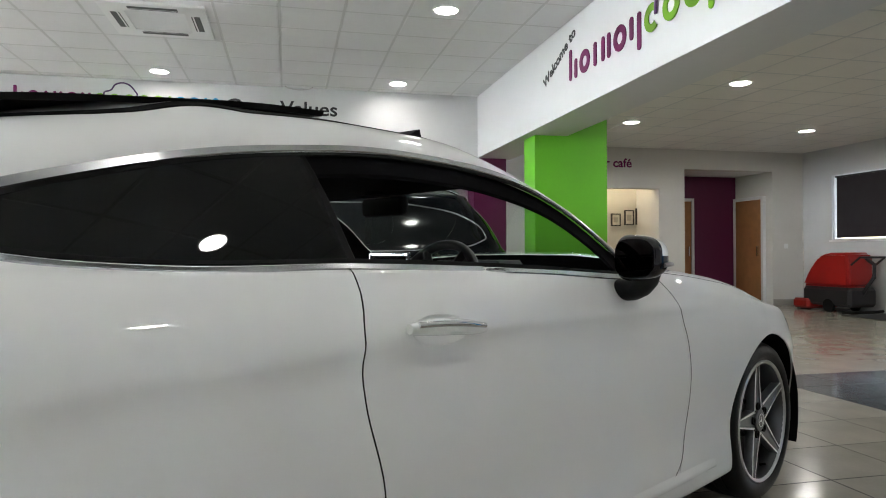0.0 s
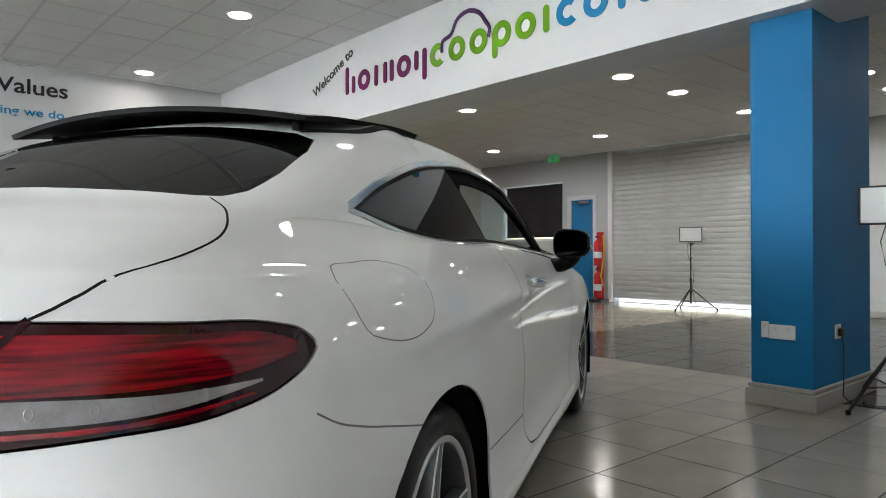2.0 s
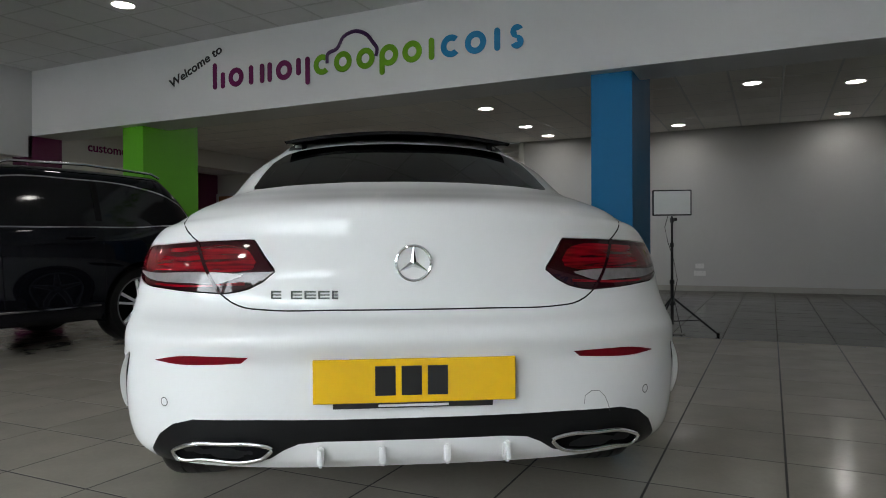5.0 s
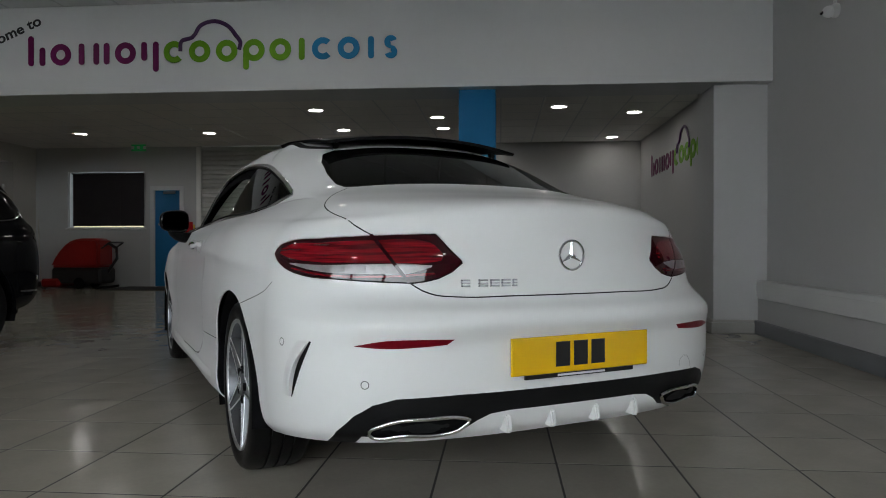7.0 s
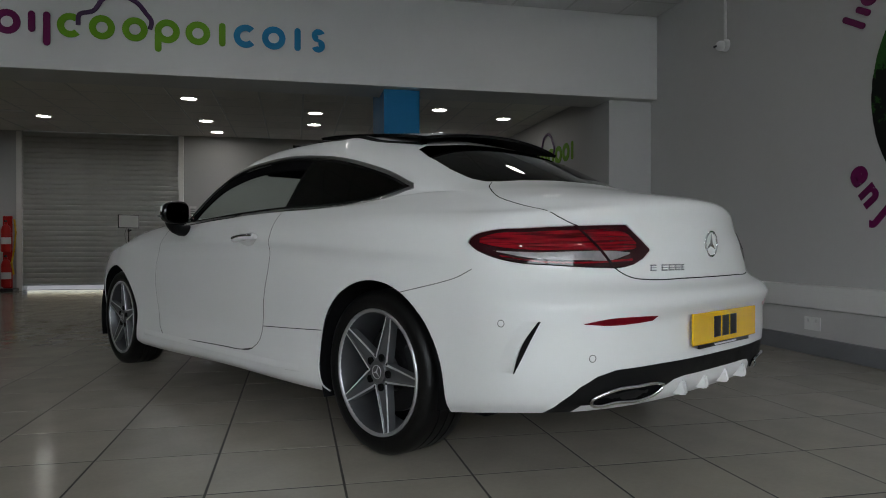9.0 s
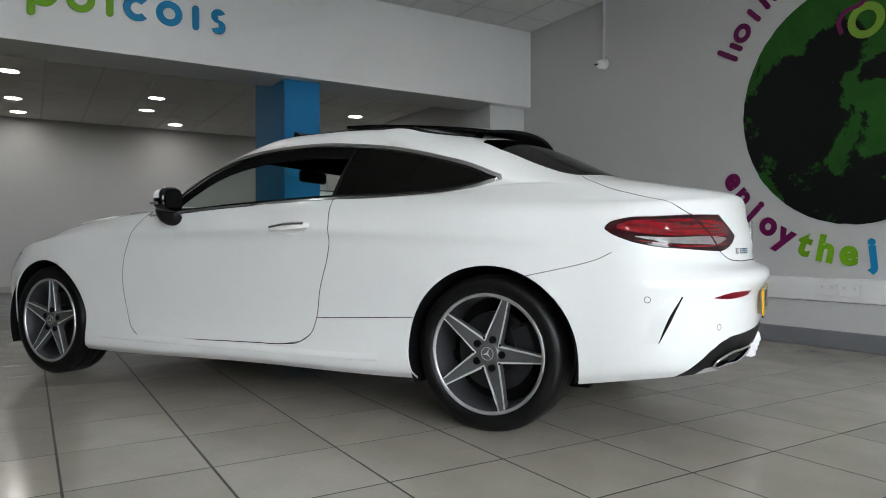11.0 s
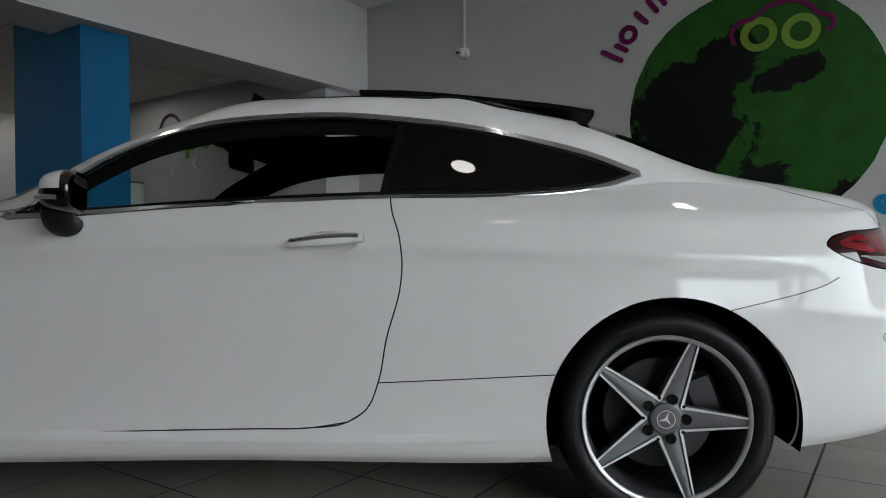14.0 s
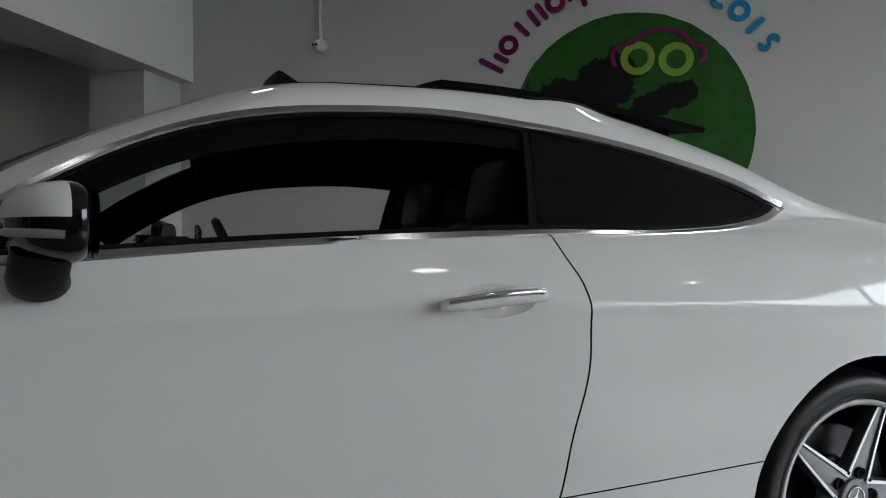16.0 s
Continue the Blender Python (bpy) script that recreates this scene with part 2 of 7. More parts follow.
def smooth_line(pts, step=0.02, closed=False):
    pts = [Vector(p).to_2d() for p in pts]
    if closed:
        pts = [pts[-1]] + pts + [pts[0], pts[1]]
    s = [0.0]
    for a, b in zip(pts, pts[1:]):
        s.append(s[-1] + max(1e-6, (b - a).length))
    lo, hi = (s[1], s[-2]) if closed else (0, s[-1])
    n = max(2, int((hi - lo) / step))
    qs = [lo + (hi - lo) * k / n for k in range(n if closed else n + 1)]
    return [(spline(s, [p.x for p in pts], q), spline(s, [p.y for p in pts], q)) for q in qs]


# ---- the shell of the place ----
T = 0.2
struct("ground", boxes((-60, 60, -60, 60, -0.4, -0.30)), M_GROUND, "grey asphalt ground outside the showroom", "ground")
struct("floor", boxes((XW, XE + T, YA - T, 15.2, -0.30, -0.0009)), M_GROUT, "dark grout bed of the tiled floor", "floor")
struct("wall_south", boxes((XW - T, XB + 0.35, YS - T, YS, 0, ZM + 0.1)), M_WALL, "white painted wall with a painted globe mural", "wall")
struct("wall_south_annex", boxes((XB + 0.35, XE, YA - T, YA, 0, ZA)), M_WALL, "white painted side wall of the annex", "wall")
struct("column_white", boxes((3.09, 3.62, YS - 0.10, -0.53, 0, ZA)), M_WALL, "square white painted column at the wall end", "column")
# beam wears the lightened wall white, its daylight partly in the base colour
struct("beam", boxes((XB, 3.5, YS, YN + 0.1, 2.415, ZM + 0.1)), M_WALL_LIT, "deep white downstand beam with a coloured sign", "beam")
struct("ceiling_slab", boxes((XW - T, XB, YS - T, YN + T, ZM + 0.05, ZM + 0.15), (3.5, XE + T, YA - T, 15.4, ZA + 0.05, ZA + 0.15), (XW - T, 3.5, YN + T, 15.4, 2.6, 2.7)), M_CEIL, "plain slab above the suspended ceiling", "ceiling")
struct("wall_north", boxes((XW - T, XB, YN, YN + T, 2.12, ZM + 0.1)), M_WALL, "white bulkhead wall with black lettering above an opening", "wall")
struct("wall_north_back", boxes((XW - T, 3.4, 12.6, 12.6 + T, 0, 2.6)), M_WALL_N, "plain pale wall at the back of the side room", "wall")
struct("column_maroon", boxes((2.90, 3.40, YN + 0.0, YN + 0.35, 0, 2.415)), M_MAROON, "maroon painted column beneath the beam", "column")
# east wall with its window, door and roller shutter openings
W0, W1, WZ0, WZ1 = 8.89, 10.57, 1.22, 2.40
D0, D1, DZ = 8.10, 8.72, 2.04
S0, S1 = 5.0, 7.67
east = boxes((XE, XE + T, YA - T, S0, 0, ZA), (XE, XE + T, S1, D0, 0, ZA), (XE, XE + T, D0, D1, DZ, ZA), (XE, XE + T, D1, W0, 0, ZA),
             (XE, XE + T, W0, W1, 0, WZ0), (XE, XE + T, W0, W1, WZ1, ZA), (XE, XE + T, W1, YC + T, 0, ZA))
struct("wall_east", east, M_WALL, "white painted end wall of the annex", "wall")
# cafe wall with the hatch and the corridor recess
R0, R1, RZ, RY = 7.32, 9.18, 2.54, 12.37
H0, H1, HZ = 5.45, 6.80, 2.17
cafe = boxes((3.40, H0, YC, YC + T, 0, ZA), (H0, H1, YC, YC + T, HZ, ZA), (H1, R0, YC, YC + T, 0, ZA), (R0, R1, YC, YC + T, RZ, ZA), (R1, XE + T, YC, YC + T, 0, ZA))
struct("wall_cafe", cafe, M_WALL_N, "cream painted wall with the cafe opening and corridor", "wall")
struct("wall_recess_side", boxes((R1, R1 + 0.15, YC + T, RY, 0, RZ), (R0 - 0.15, R0, YC + T, RY, 0, RZ)), M_WALL_N, "cream side walls of the corridor recess", "wall")
struct("wall_recess_back", boxes((R0 - 0.15, R1 + 0.15, RY, RY + 0.15, 0, RZ)), M_MAROON, "maroon back wall of the corridor recess", "wall")
struct("ceiling_recess", boxes((R0 - 0.15, R1 + 0.15, YC + T, RY + 0.15, RZ, RZ + 0.1)), M_CEIL, "plain ceiling of the corridor recess", "ceiling")
struct("wall_cafe_room", boxes((3.4, R0 - 0.15, 12.6, 12.8, 0, ZA), (3.3, 3.4, YC, 12.8, 0, ZA), (R0 - 0.25, R0 - 0.15, YC + T, 12.6, 0, ZA)), M_WALL_N, "warm cream walls of the cafe room", "wall")
# west shop front and the bright sky beyond it
struct("backdrop", boxes((-13.2, -13.0, -5, 16, -0.30, 7.5)), M_SKYLINE, "bright overcast sky over a far tree line", "backdrop")
west = boxes((XW - T, XW, YS, WIN_BAYS[0][0], 0, ZM), (XW - T, XW, WIN_BAYS[-1][1], 12.6, 0, ZM),
             (XW - T, XW, WIN_BAYS[0][0], WIN_BAYS[-1][1], 0, WIN_Z[0]), (XW - T, XW, WIN_BAYS[0][0], WIN_BAYS[-1][1], WIN_Z[1], ZM),
             *[(XW - T, XW, a[1], b[0], WIN_Z[0], WIN_Z[1]) for a, b in zip(WIN_BAYS, WIN_BAYS[1:])])
struct("wall_west", west, M_WALL, "white shop-front wall with tall glazed bays", "wall")
for k, (y0, y1) in enumerate(WIN_BAYS):
    w = struct("window_%d" % (k + 2), boxes((XW - 0.14, XW - 0.06, y0, y0 + 0.06, *WIN_Z), (XW - 0.14, XW - 0.06, y1 - 0.06, y1, *WIN_Z),
               (XW - 0.14, XW - 0.06, y0 + 0.06, y1 - 0.06, WIN_Z[0], WIN_Z[0] + 0.06), (XW - 0.14, XW - 0.06, y0 + 0.06, y1 - 0.06, WIN_Z[1] - 0.06, WIN_Z[1])), M_FRAME, "tall shop-front window with a white frame", "window")
    p = part("pane", boxes((XW - 0.105, XW - 0.095, y0 + 0.06, y1 - 0.06, WIN_Z[0] + 0.06, WIN_Z[1] - 0.06)), M_PANE, w)
    p.visible_shadow = False
struct("column_blue", boxes((3.09, 4.09, 1.585, 1.955, 0.12, ZA)), M_BLUE, "bright blue painted column with white sockets", "column")
struct("column_green", boxes((3.09, 4.02, 7.75, 8.12, 0.12, ZA)), M_GREEN, "bright green painted column", "column")

# ---- materials of the cars ----
M_PAINT = mat("car_paint_white", (0.75, 0.75, 0.742), 0.35, coat=0.7, spec=0.0, vary=0.004, scale=2.0, rough_vary=0.0)
M_PAINT.node_tree.nodes["Principled BSDF"].inputs["Coat Roughness"].default_value = 0.015
M_LINING = mat("car_lining_black", (0.005, 0.005, 0.0055), 0.9, spec=0.06, vary=0.2, scale=20, bump=0.2, bump_scale=300)
M_INSERT = mat("bumper_insert_black", (0.006, 0.006, 0.0065), 0.5, spec=0.2, vary=0.2, scale=20, bump=0.1, bump_scale=300)
M_RUBBER = mat("rubber_black", (0.005, 0.005, 0.005), 0.7, spec=0.12, vary=0.2, scale=10)
M_SEAM = mat("panel_seam_grey", (0.15, 0.15, 0.15), 0.9, vary=0.1)
M_GAP = mat("panel_gap_dark", (0.010, 0.010, 0.010), 0.9, spec=0.1, vary=0.1)
M_GLOSSBLACK = mat("gloss_black", (0.005, 0.005, 0.006), 0.08, vary=0.1, spec=0.4)
M_TRIM = mat("matt_aluminium_trim", (0.55, 0.56, 0.57), 0.22, 1.0, vary=0.03, scale=4)
M_TINT = thin_glass("glass_dark_tint", (0.012, 0.012, 0.013), 1.5)
M_INNER = bpy.data.materials.new("glass_inner_face")
M_INNER.use_nodes = True
M_INNER.node_tree.links.new(M_INNER.node_tree.nodes.new("ShaderNodeBsdfTransparent").outputs[0], M_INNER.node_tree.nodes["Material Output"].inputs[0])
M_CLEAR = thin_glass("glass_windscreen", (0.72, 0.80, 0.76), 1.45)
M_RED = mat("lamp_red_smoked", (0.022, 0.0006, 0.003), 0.25, coat=0.8, vary=0.05, spec=0.05)
def streaked(name, dark, light):
    """Moulded lamp plastic with fine level ribs."""
    m = mat(name, light, 0.15, coat=1.0, spec=0.1, vary=0.1, scale=25)
    n, l = m.node_tree.nodes, m.node_tree.links
    b = n["Principled BSDF"]
    tc, mp, tx, rp, mx = n.new("ShaderNodeTexCoord"), n.new("ShaderNodeMapping"), n.new("ShaderNodeTexNoise"), n.new("ShaderNodeMapRange"), n.new("ShaderNodeMix")
    mp.inputs["Scale"].default_value = (7, 7, 150)
    tx.inputs["Scale"].default_value, tx.inputs["Detail"].default_value = 1.0, 3.0
    rp.inputs["From Min"].default_value, rp.inputs["From Max"].default_value = 0.36, 0.62
    mx.data_type = "RGBA"
    l.new(tc.outputs["Object"], mp.inputs[0])
    l.new(mp.outputs[0], tx.inputs["Vector"])
    l.new(tx.outputs["Fac"], rp.inputs["Value"])
    l.new(rp.outputs[0], mx.inputs["Factor"])
    mx.inputs["A"].default_value = (*dark, 1)
    l.new(b.inputs["Base Color"].links[0].from_socket, mx.inputs["B"])
    l.new(mx.outputs["Result"], b.inputs["Base Color"])
    return m


M_LAMPCLEAR = mat("lamp_clear_ribbed", (0.24, 0.225, 0.23), 0.3, 0.2, coat=0.25, spec=0.4, vary=0.25, scale=30, bump=0.3, bump_scale=60)
M_REDHOT = streaked("lamp_red", (0.055, 0.0006, 0.003), (0.24, 0.003, 0.010))
M_REFLECTOR = mat("reflector_red", (0.15, 0.002, 0.008), 0.3, spec=0.15, vary=0.15, scale=60)
M_YELLOW = mat("plate_yellow", (0.80, 0.47, 0.004), 0.22, coat=0.6, vary=0.03)
M_PLATEBLACK = mat("plate_black", (0.012, 0.012, 0.012), 0.3, vary=0.1)
M_ALLOY = mat("alloy_grey", (0.19, 0.195, 0.205), 0.36, 0.8, vary=0.06, scale=8)
M_ALLOYDARK = mat("alloy_barrel_dark", (0.055, 0.057, 0.06), 0.35, 0.7, vary=0.1, scale=8)
M_LIP = mat("alloy_lip_silver", (0.50, 0.505, 0.515), 0.34, 0.8, vary=0.12, scale=20)
M_CAPGREY = mat("alloy_cap_grey", (0.16, 0.16, 0.165), 0.4, 0.7, vary=0.35, scale=260)
M_BARREL = mat("alloy_barrel_grey", (0.11, 0.113, 0.12), 0.35, 0.7, vary=0.08, scale=8)
M_MACHINED = mat("alloy_machined", (0.80, 0.81, 0.82), 0.34, 0.6, vary=0.05, scale=12)
M_TYRE = mat("tyre_rubber", (0.0045, 0.0045, 0.0045), 0.40, spec=0.22, vary=0.25, scale=14, bump=0.25, bump_scale=160)
M_DISC = mat("brake_disc_steel", (0.05, 0.05, 0.052), 0.4, 0.9, vary=0.12, scale=14)
M_LEATHER = mat("black_leather", (0.016, 0.016, 0.017), 0.45, vary=0.2, scale=10, bump=0.3, bump_scale=220)
M_MIRROR = mat("mirror_silver", (0.008, 0.0083, 0.009), 0.01, 1.0, vary=0.0)

# ---- materials of the fittings ----
M_LIME = mat("paint_lime", (0.15, 0.27, 0.02), 0.5, vary=0.05)
M_SGREEN = mat("sign_green", (0.15, 0.35, 0.010), 0.45, spec=0.25, vary=0.04)
M_SBLUE = mat("sign_blue", (0.008, 0.21, 0.43), 0.45, spec=0.25, vary=0.04)
M_SMAROON = mat("sign_magenta", (0.14, 0.003, 0.075), 0.45, spec=0.25, vary=0.04)
M_SPURPLE = mat("sign_purple", (0.055, 0.01, 0.08), 0.35, vary=0.04)
M_SBLACK = mat("sign_black", (0.010, 0.010, 0.011), 0.4, vary=0.05)
M_BLIND = mat("blind_maroon", (0.010, 0.006, 0.008), 0.7, vary=0.12, scale=3, bump=0.2, bump_scale=200)
M_DOORBLUE = mat("door_blue", (0.006, 0.15, 0.34), 0.4, vary=0.05, scale=2)
M_REDP = mat("red_plastic", (0.28, 0.008, 0.006), 0.3, vary=0.08, scale=5)
M_REDPAINT = mat("extinguisher_red", (0.50, 0.012, 0.010), 0.3, vary=0.05)
M_YELP = mat("yellow_plastic", (0.70, 0.45, 0.02), 0.4, vary=0.06)
M_EXIT = glow("exit_sign_green", (0.04, 0.40, 0.12), 0.12)
M_DIFF = mat("lamp_panel_diffuser", (0.62, 0.62, 0.60), 0.4, vary=0.03)
M_CONC = mat("yard_concrete", (0.45, 0.44, 0.42), 0.85, vary=0.12, scale=3, bump=0.4)
M_MAT = mat("door_mat_dark", (0.02, 0.02, 0.02), 0.95, vary=0.2, scale=30, bump=0.6, bump_scale=150)
M_SUV = mat("car_paint_black", (0.0035, 0.004, 0.006), 0.3, coat=0.55, spec=0.0, vary=0.05)
M_PAPER = mat("print_paper", (0.55, 0.53, 0.48), 0.7, vary=0.25, scale=9)
M_DARKWOOD = mat("counter_dark", (0.03, 0.025, 0.02), 0.3, vary=0.2, scale=8)
M_WARM = glow("cafe_lamp", (1.0, 0.82, 0.55), 30.0)


def globe_paint():
    """A hand-painted globe: black seas and green land with ragged brushed edges."""
    m = mat("globe_mural", (0.017, 0.085, 0.012), 0.55, spec=0.2, vary=0.35, scale=5, bump=0.15, bump_scale=90)
    n, l = m.node_tree.nodes, m.node_tree.links
    b = n["Principled BSDF"]
    tc = n.new("ShaderNodeTexCoord")
    def math_node(op, a, c):
        k = n.new("ShaderNodeMath")
        k.operation = op
        for q, v in enumerate((a, c)):
            if isinstance(v, (int, float)):
                k.inputs[q].default_value = v
            else:
                l.new(v, k.inputs[q])
        return k.outputs[0]
    rough = n.new("ShaderNodeTexNoise")
    rough.inputs["Scale"].default_value, rough.inputs["Detail"].default_value, rough.inputs["Roughness"].default_value = 2.6, 9.0, 0.66
    rough.inputs["Distortion"].default_value = 0.4
    l.new(tc.outputs["Object"], rough.inputs["Vector"])
    sea = None
    # seas as ragged ovals: centre, half width and height, turn
    for cx, cy, rx, ry, turn in ((-.47, -.10, .40, .52, -12), (-.20, .36, .26, .24, 30), (.26, .22, .27, .12, 22), (-.08, -.70, .46, .27, 8), (.62, -.70, .22, .10, 40)):
        mp = n.new("ShaderNodeMapping")
        mp.vector_type = "TEXTURE"
        mp.inputs["Location"].default_value, mp.inputs["Rotation"].default_value, mp.inputs["Scale"].default_value = (cx, cy, 0), (0, 0, radians(turn)), (rx, ry, 100)
        l.new(tc.outputs["Object"], mp.inputs[0])
        ln = n.new("ShaderNodeVectorMath")
        ln.operation = "LENGTH"
        l.new(mp.outputs[0], ln.inputs[0])
        f = math_node("SUBTRACT", 1.0, ln.outputs["Value"])
        sea = f if sea is None else math_node("MAXIMUM", sea, f)
    edge = math_node("ADD", sea, math_node("MULTIPLY", math_node("SUBTRACT", rough.outputs["Fac"], 0.5), 3.2))
    ramp = n.new("ShaderNodeMapRange")
    ramp.inputs["From Min"].default_value, ramp.inputs["From Max"].default_value = -0.05, 0.06
    ramp.inputs["To Min"].default_value, ramp.inputs["To Max"].default_value = 1.0, 0.0
    l.new(edge, ramp.inputs["Value"])
    mx = n.new("ShaderNodeMix")
    mx.data_type = "RGBA"
    l.new(ramp.outputs[0], mx.inputs["Factor"])
    mx.inputs["A"].default_value = (0.0035, 0.0045, 0.004, 1)
    l.new(b.inputs["Base Color"].links[0].from_socket, mx.inputs["B"])
    l.new(mx.outputs["Result"], b.inputs["Base Color"])
    return m


M_GLOBE = globe_paint()

# ---- skirtings, plinths, ceilings ----
def skirting(name, segs, label="grey painted skirting board", material=M_SKIRT):
    bm = bmesh.new()
    for x0, x1, y0, y1, h in segs:
        box(bm, x0, x1, y0, y1, 0.001, h, bevel=0.004)
    return struct(name, bm, material, label, "skirting")


skirting("baseboard_south", [(XW, 3.09, YS, YS + 0.125, 0.13)], "dark grey skirting board under the boxed wall", M_SKIRT_DARK)
skirting("baseboard_east", [(XE - 0.02, XE, YA, S0 - 0.1, 0.10)])
skirting("baseboard_annex", [(3.64, XE, YA, YA + 0.02, 0.10)])
skirting("baseboard_cafe", [(H1, R0, YC - 0.02, YC, 0.12), (R1, XE, YC - 0.02, YC, 0.12)])
for nm, (x0, x1, y0, y1) in {"blue": (3.09, 4.09, 1.585, 1.955), "green": (3.09, 4.02, 7.75, 8.12), "white": (3.09, 3.62, YS, -0.53)}.items():
    bm = bmesh.new()
    box(bm, x0 - 0.03, x1 + 0.03, y0 - 0.03, y1 + 0.03, 0.001, 0.105, bevel=0.004)
    box(bm, x0 - 0.018, x1 + 0.018, y0 - 0.018, y1 + 0.018, 0.105, 0.135, bevel=0.006)
    struct("plinth_" + nm, bm, M_SKIRT, "grey painted plinth at the foot of the column", "plinth")
# boxed-in lower wall with plastic dado trunking
struct("dado_box", boxes((XW, 3.09, YS, YS + 0.085, 0.13, 0.34)), M_WALL, "white boxed-in lower wall", "wall")
bm = bmesh.new()
box(bm, XW, 3.05, YS, YS + 0.11, 0.345, 0.515, bevel=0.006)
trunk = struct("dado_trunking", bm, M_WHITE, "white plastic dado trunking along the wall", "trunking")
part("trunking_lid", boxes((XW, 3.05, YS + 0.111, YS + 0.115, 0.385, 0.475), bevel=0.0015), M_WHITE, trunk)


random.seed(11)


def ceiling(name, x0, x1, y0, y1, z, gx, gy, skip=()):
    """Lay-in tiles of 600 mm between T-bars."""
    xs = sorted({x0, x1, *[gx + 0.6 * k for k in range(-40, 40) if x0 + 0.05 < gx + 0.6 * k < x1 - 0.05]})
    ys = sorted({y0, y1, *[gy + 0.6 * k for k in range(-40, 40) if y0 + 0.05 < gy + 0.6 * k < y1 - 0.05]})
    verts, faces = [], []
    for a, b in zip(xs, xs[1:]):
        for c, d in zip(ys, ys[1:]):
            k = len(verts)
            dz = random.uniform(-0.0015, 0.0015)
            for m, h in ((0.0, 0.008), (0.011, 0.004), (0.018, -0.002)):
                verts += [(a + m, c + m, z + h + dz), (b - m, c + m, z + h + dz), (b - m, d - m, z + h + dz), (a + m, d - m, z + h + dz)]
            for r in (0, 4):
                for q in range(4):
                    faces.append((k + r + q, k + r + 4 + q, k + r + 4 + (q + 1) % 4, k + r + (q + 1) % 4))
            faces.append((k + 8, k + 11, k + 10, k + 9))
    me = bpy.data.meshes.new(name)
    me.from_pydata(verts, [], faces)
    me.update()
    struct(name, me, M_CEIL, "white suspended ceiling of lay-in tiles", "ceiling")
    bm = bmesh.new()
    for x in xs:
        box(bm, max(x0, x - 0.012), min(x1, x + 0.012), y0, y1, z - 0.0005, z + 0.03)
    for y in ys:
        box(bm, x0, x1, max(y0, y - 0.012), min(y1, y + 0.012), z - 0.0009, z + 0.028)
    me = mesh_of(bm, name + "_grid")
    struct(name + "_grid", me, M_GRID, "pale metal ceiling grid", "ceiling")


ceiling("ceiling_main", XW, XB, YS, YN, ZM, 0.15, 8.43)
ceiling("ceiling_annex", 3.5, XE, YA, YC, ZA, 5.60, 1.53)
bpy.data.objects["ceiling_annex"].data.materials[0] = M_CEIL_ANNEX


def downlight(x, y, z, diffuser, r=0.105):
    t = thing("ceiling_downlight", pose(x, y, z), "round white recessed ceiling downlight, lit", "ceiling light", "recessed downlights")
    part("bezel", lathe(bmesh.new(), [(r + 0.022, -0.001), (r + 0.020, -0.010), (r + 0.004, -0.013), (r, -0.009), (r, 0.004)], 32), M_WHITE, t, "", 40)
    part("diffuser", lathe(bmesh.new(), [(r, -0.007), (r * 0.5, -0.0085), (0.0, -0.009)], 32), diffuser, t, "glowing diffuser")
    return t


dl = downlight(-4.37, 9.25, ZM, M_LED)
for x in (-4.37, -1.35, 1.69):
    for y in (9.25, 6.38, 3.50, 0.62):
        if (x, y) != (-4.37, 9.25):
            copy_thing(dl, pose(x, y, ZM))
dl = downlight(5.07, 9.08, ZA, M_LED_ANNEX)
for x, y in ((8.10, 9.16), (5.14, 6.75), (8.22, 6.79), (5.20, 4.32), (6.34, 4.31), (8.11, 4.29), (9.25, 4.24), (7.05, 2.53), (8.08, 2.52), (9.2, 1.9), (6.38, 0.68), (6.88, -0.50), (9.28, -0.55)):
    copy_thing(dl, pose(x, y, ZA))

# ceiling cassette
ac = thing("ceiling_cassette", pose(-1.0, 7.23, ZM), "white square ceiling air-conditioning cassette", "air conditioner")
bm = bmesh.new()
for a, b, c, d in ((-.47, .47, -.47, -.27), (-.47, .47, .27, .47), (-.47, -.27, -.27, .27), (.27, .47, -.27, .27)):
    box(bm, a, b, c, d, -0.028, -0.001)
part("fascia", bm, M_WHITE, ac)
bm = bmesh.new()
for k in range(18):
    box(bm, -.27, .27, -.262 + .03 * k, -.250 + .03 * k, -0.022, -0.012)
part("grille", bm, M_WHITE, ac, "slatted intake grille")
part("grille_back", boxes((-.27, .27, -.27, .27, -0.008, -0.002)), M_SKIRT, ac)
for k in range(4):
    bm = boxes((-.22, .22, -.40, -.345, -0.0305, -0.029), (-.22, .22, -.33, -.32, -0.0305, -0.029))
    bm.transform(Matrix.Rotation(k * math.pi / 2, 4, "Z"))
    part("outlet_slot", bm, M_BLACK, ac, "dark air outlet")

# ---- east wall: window with blind, blue door, roller shutter ----
w = struct("window_1", boxes((XE + .04, XE + .10, W0, W0 + .05, WZ0, WZ1), (XE + .04, XE + .10, W1 - .02, W1, WZ0, WZ1), (XE + .04, XE + .10, W0 + .05, W1 - .02, WZ0, WZ0 + .02), (XE + .04, XE + .10, W0 + .05, W1 - .02, WZ1 - .012, WZ1)), M_FRAME, "white framed window behind a dark blind", "window")
part("window_sill", boxes((XE - .03, XE + .04, W0 - .04, W1 + .04, WZ0 - .03, WZ0), bevel=.004), M_WHITE, w)
p = part("pane", boxes((XE + .065, XE + .072, W0 + .05, W1 - .02, WZ0 + .02, WZ1 - .012)), M_PANE, w)
p.visible_shadow = False
blind = thing("window_blind", pose(XE + .012, (W0 + W1) / 2, WZ0 + .045), "dark maroon vertical blind over the window", "blind")
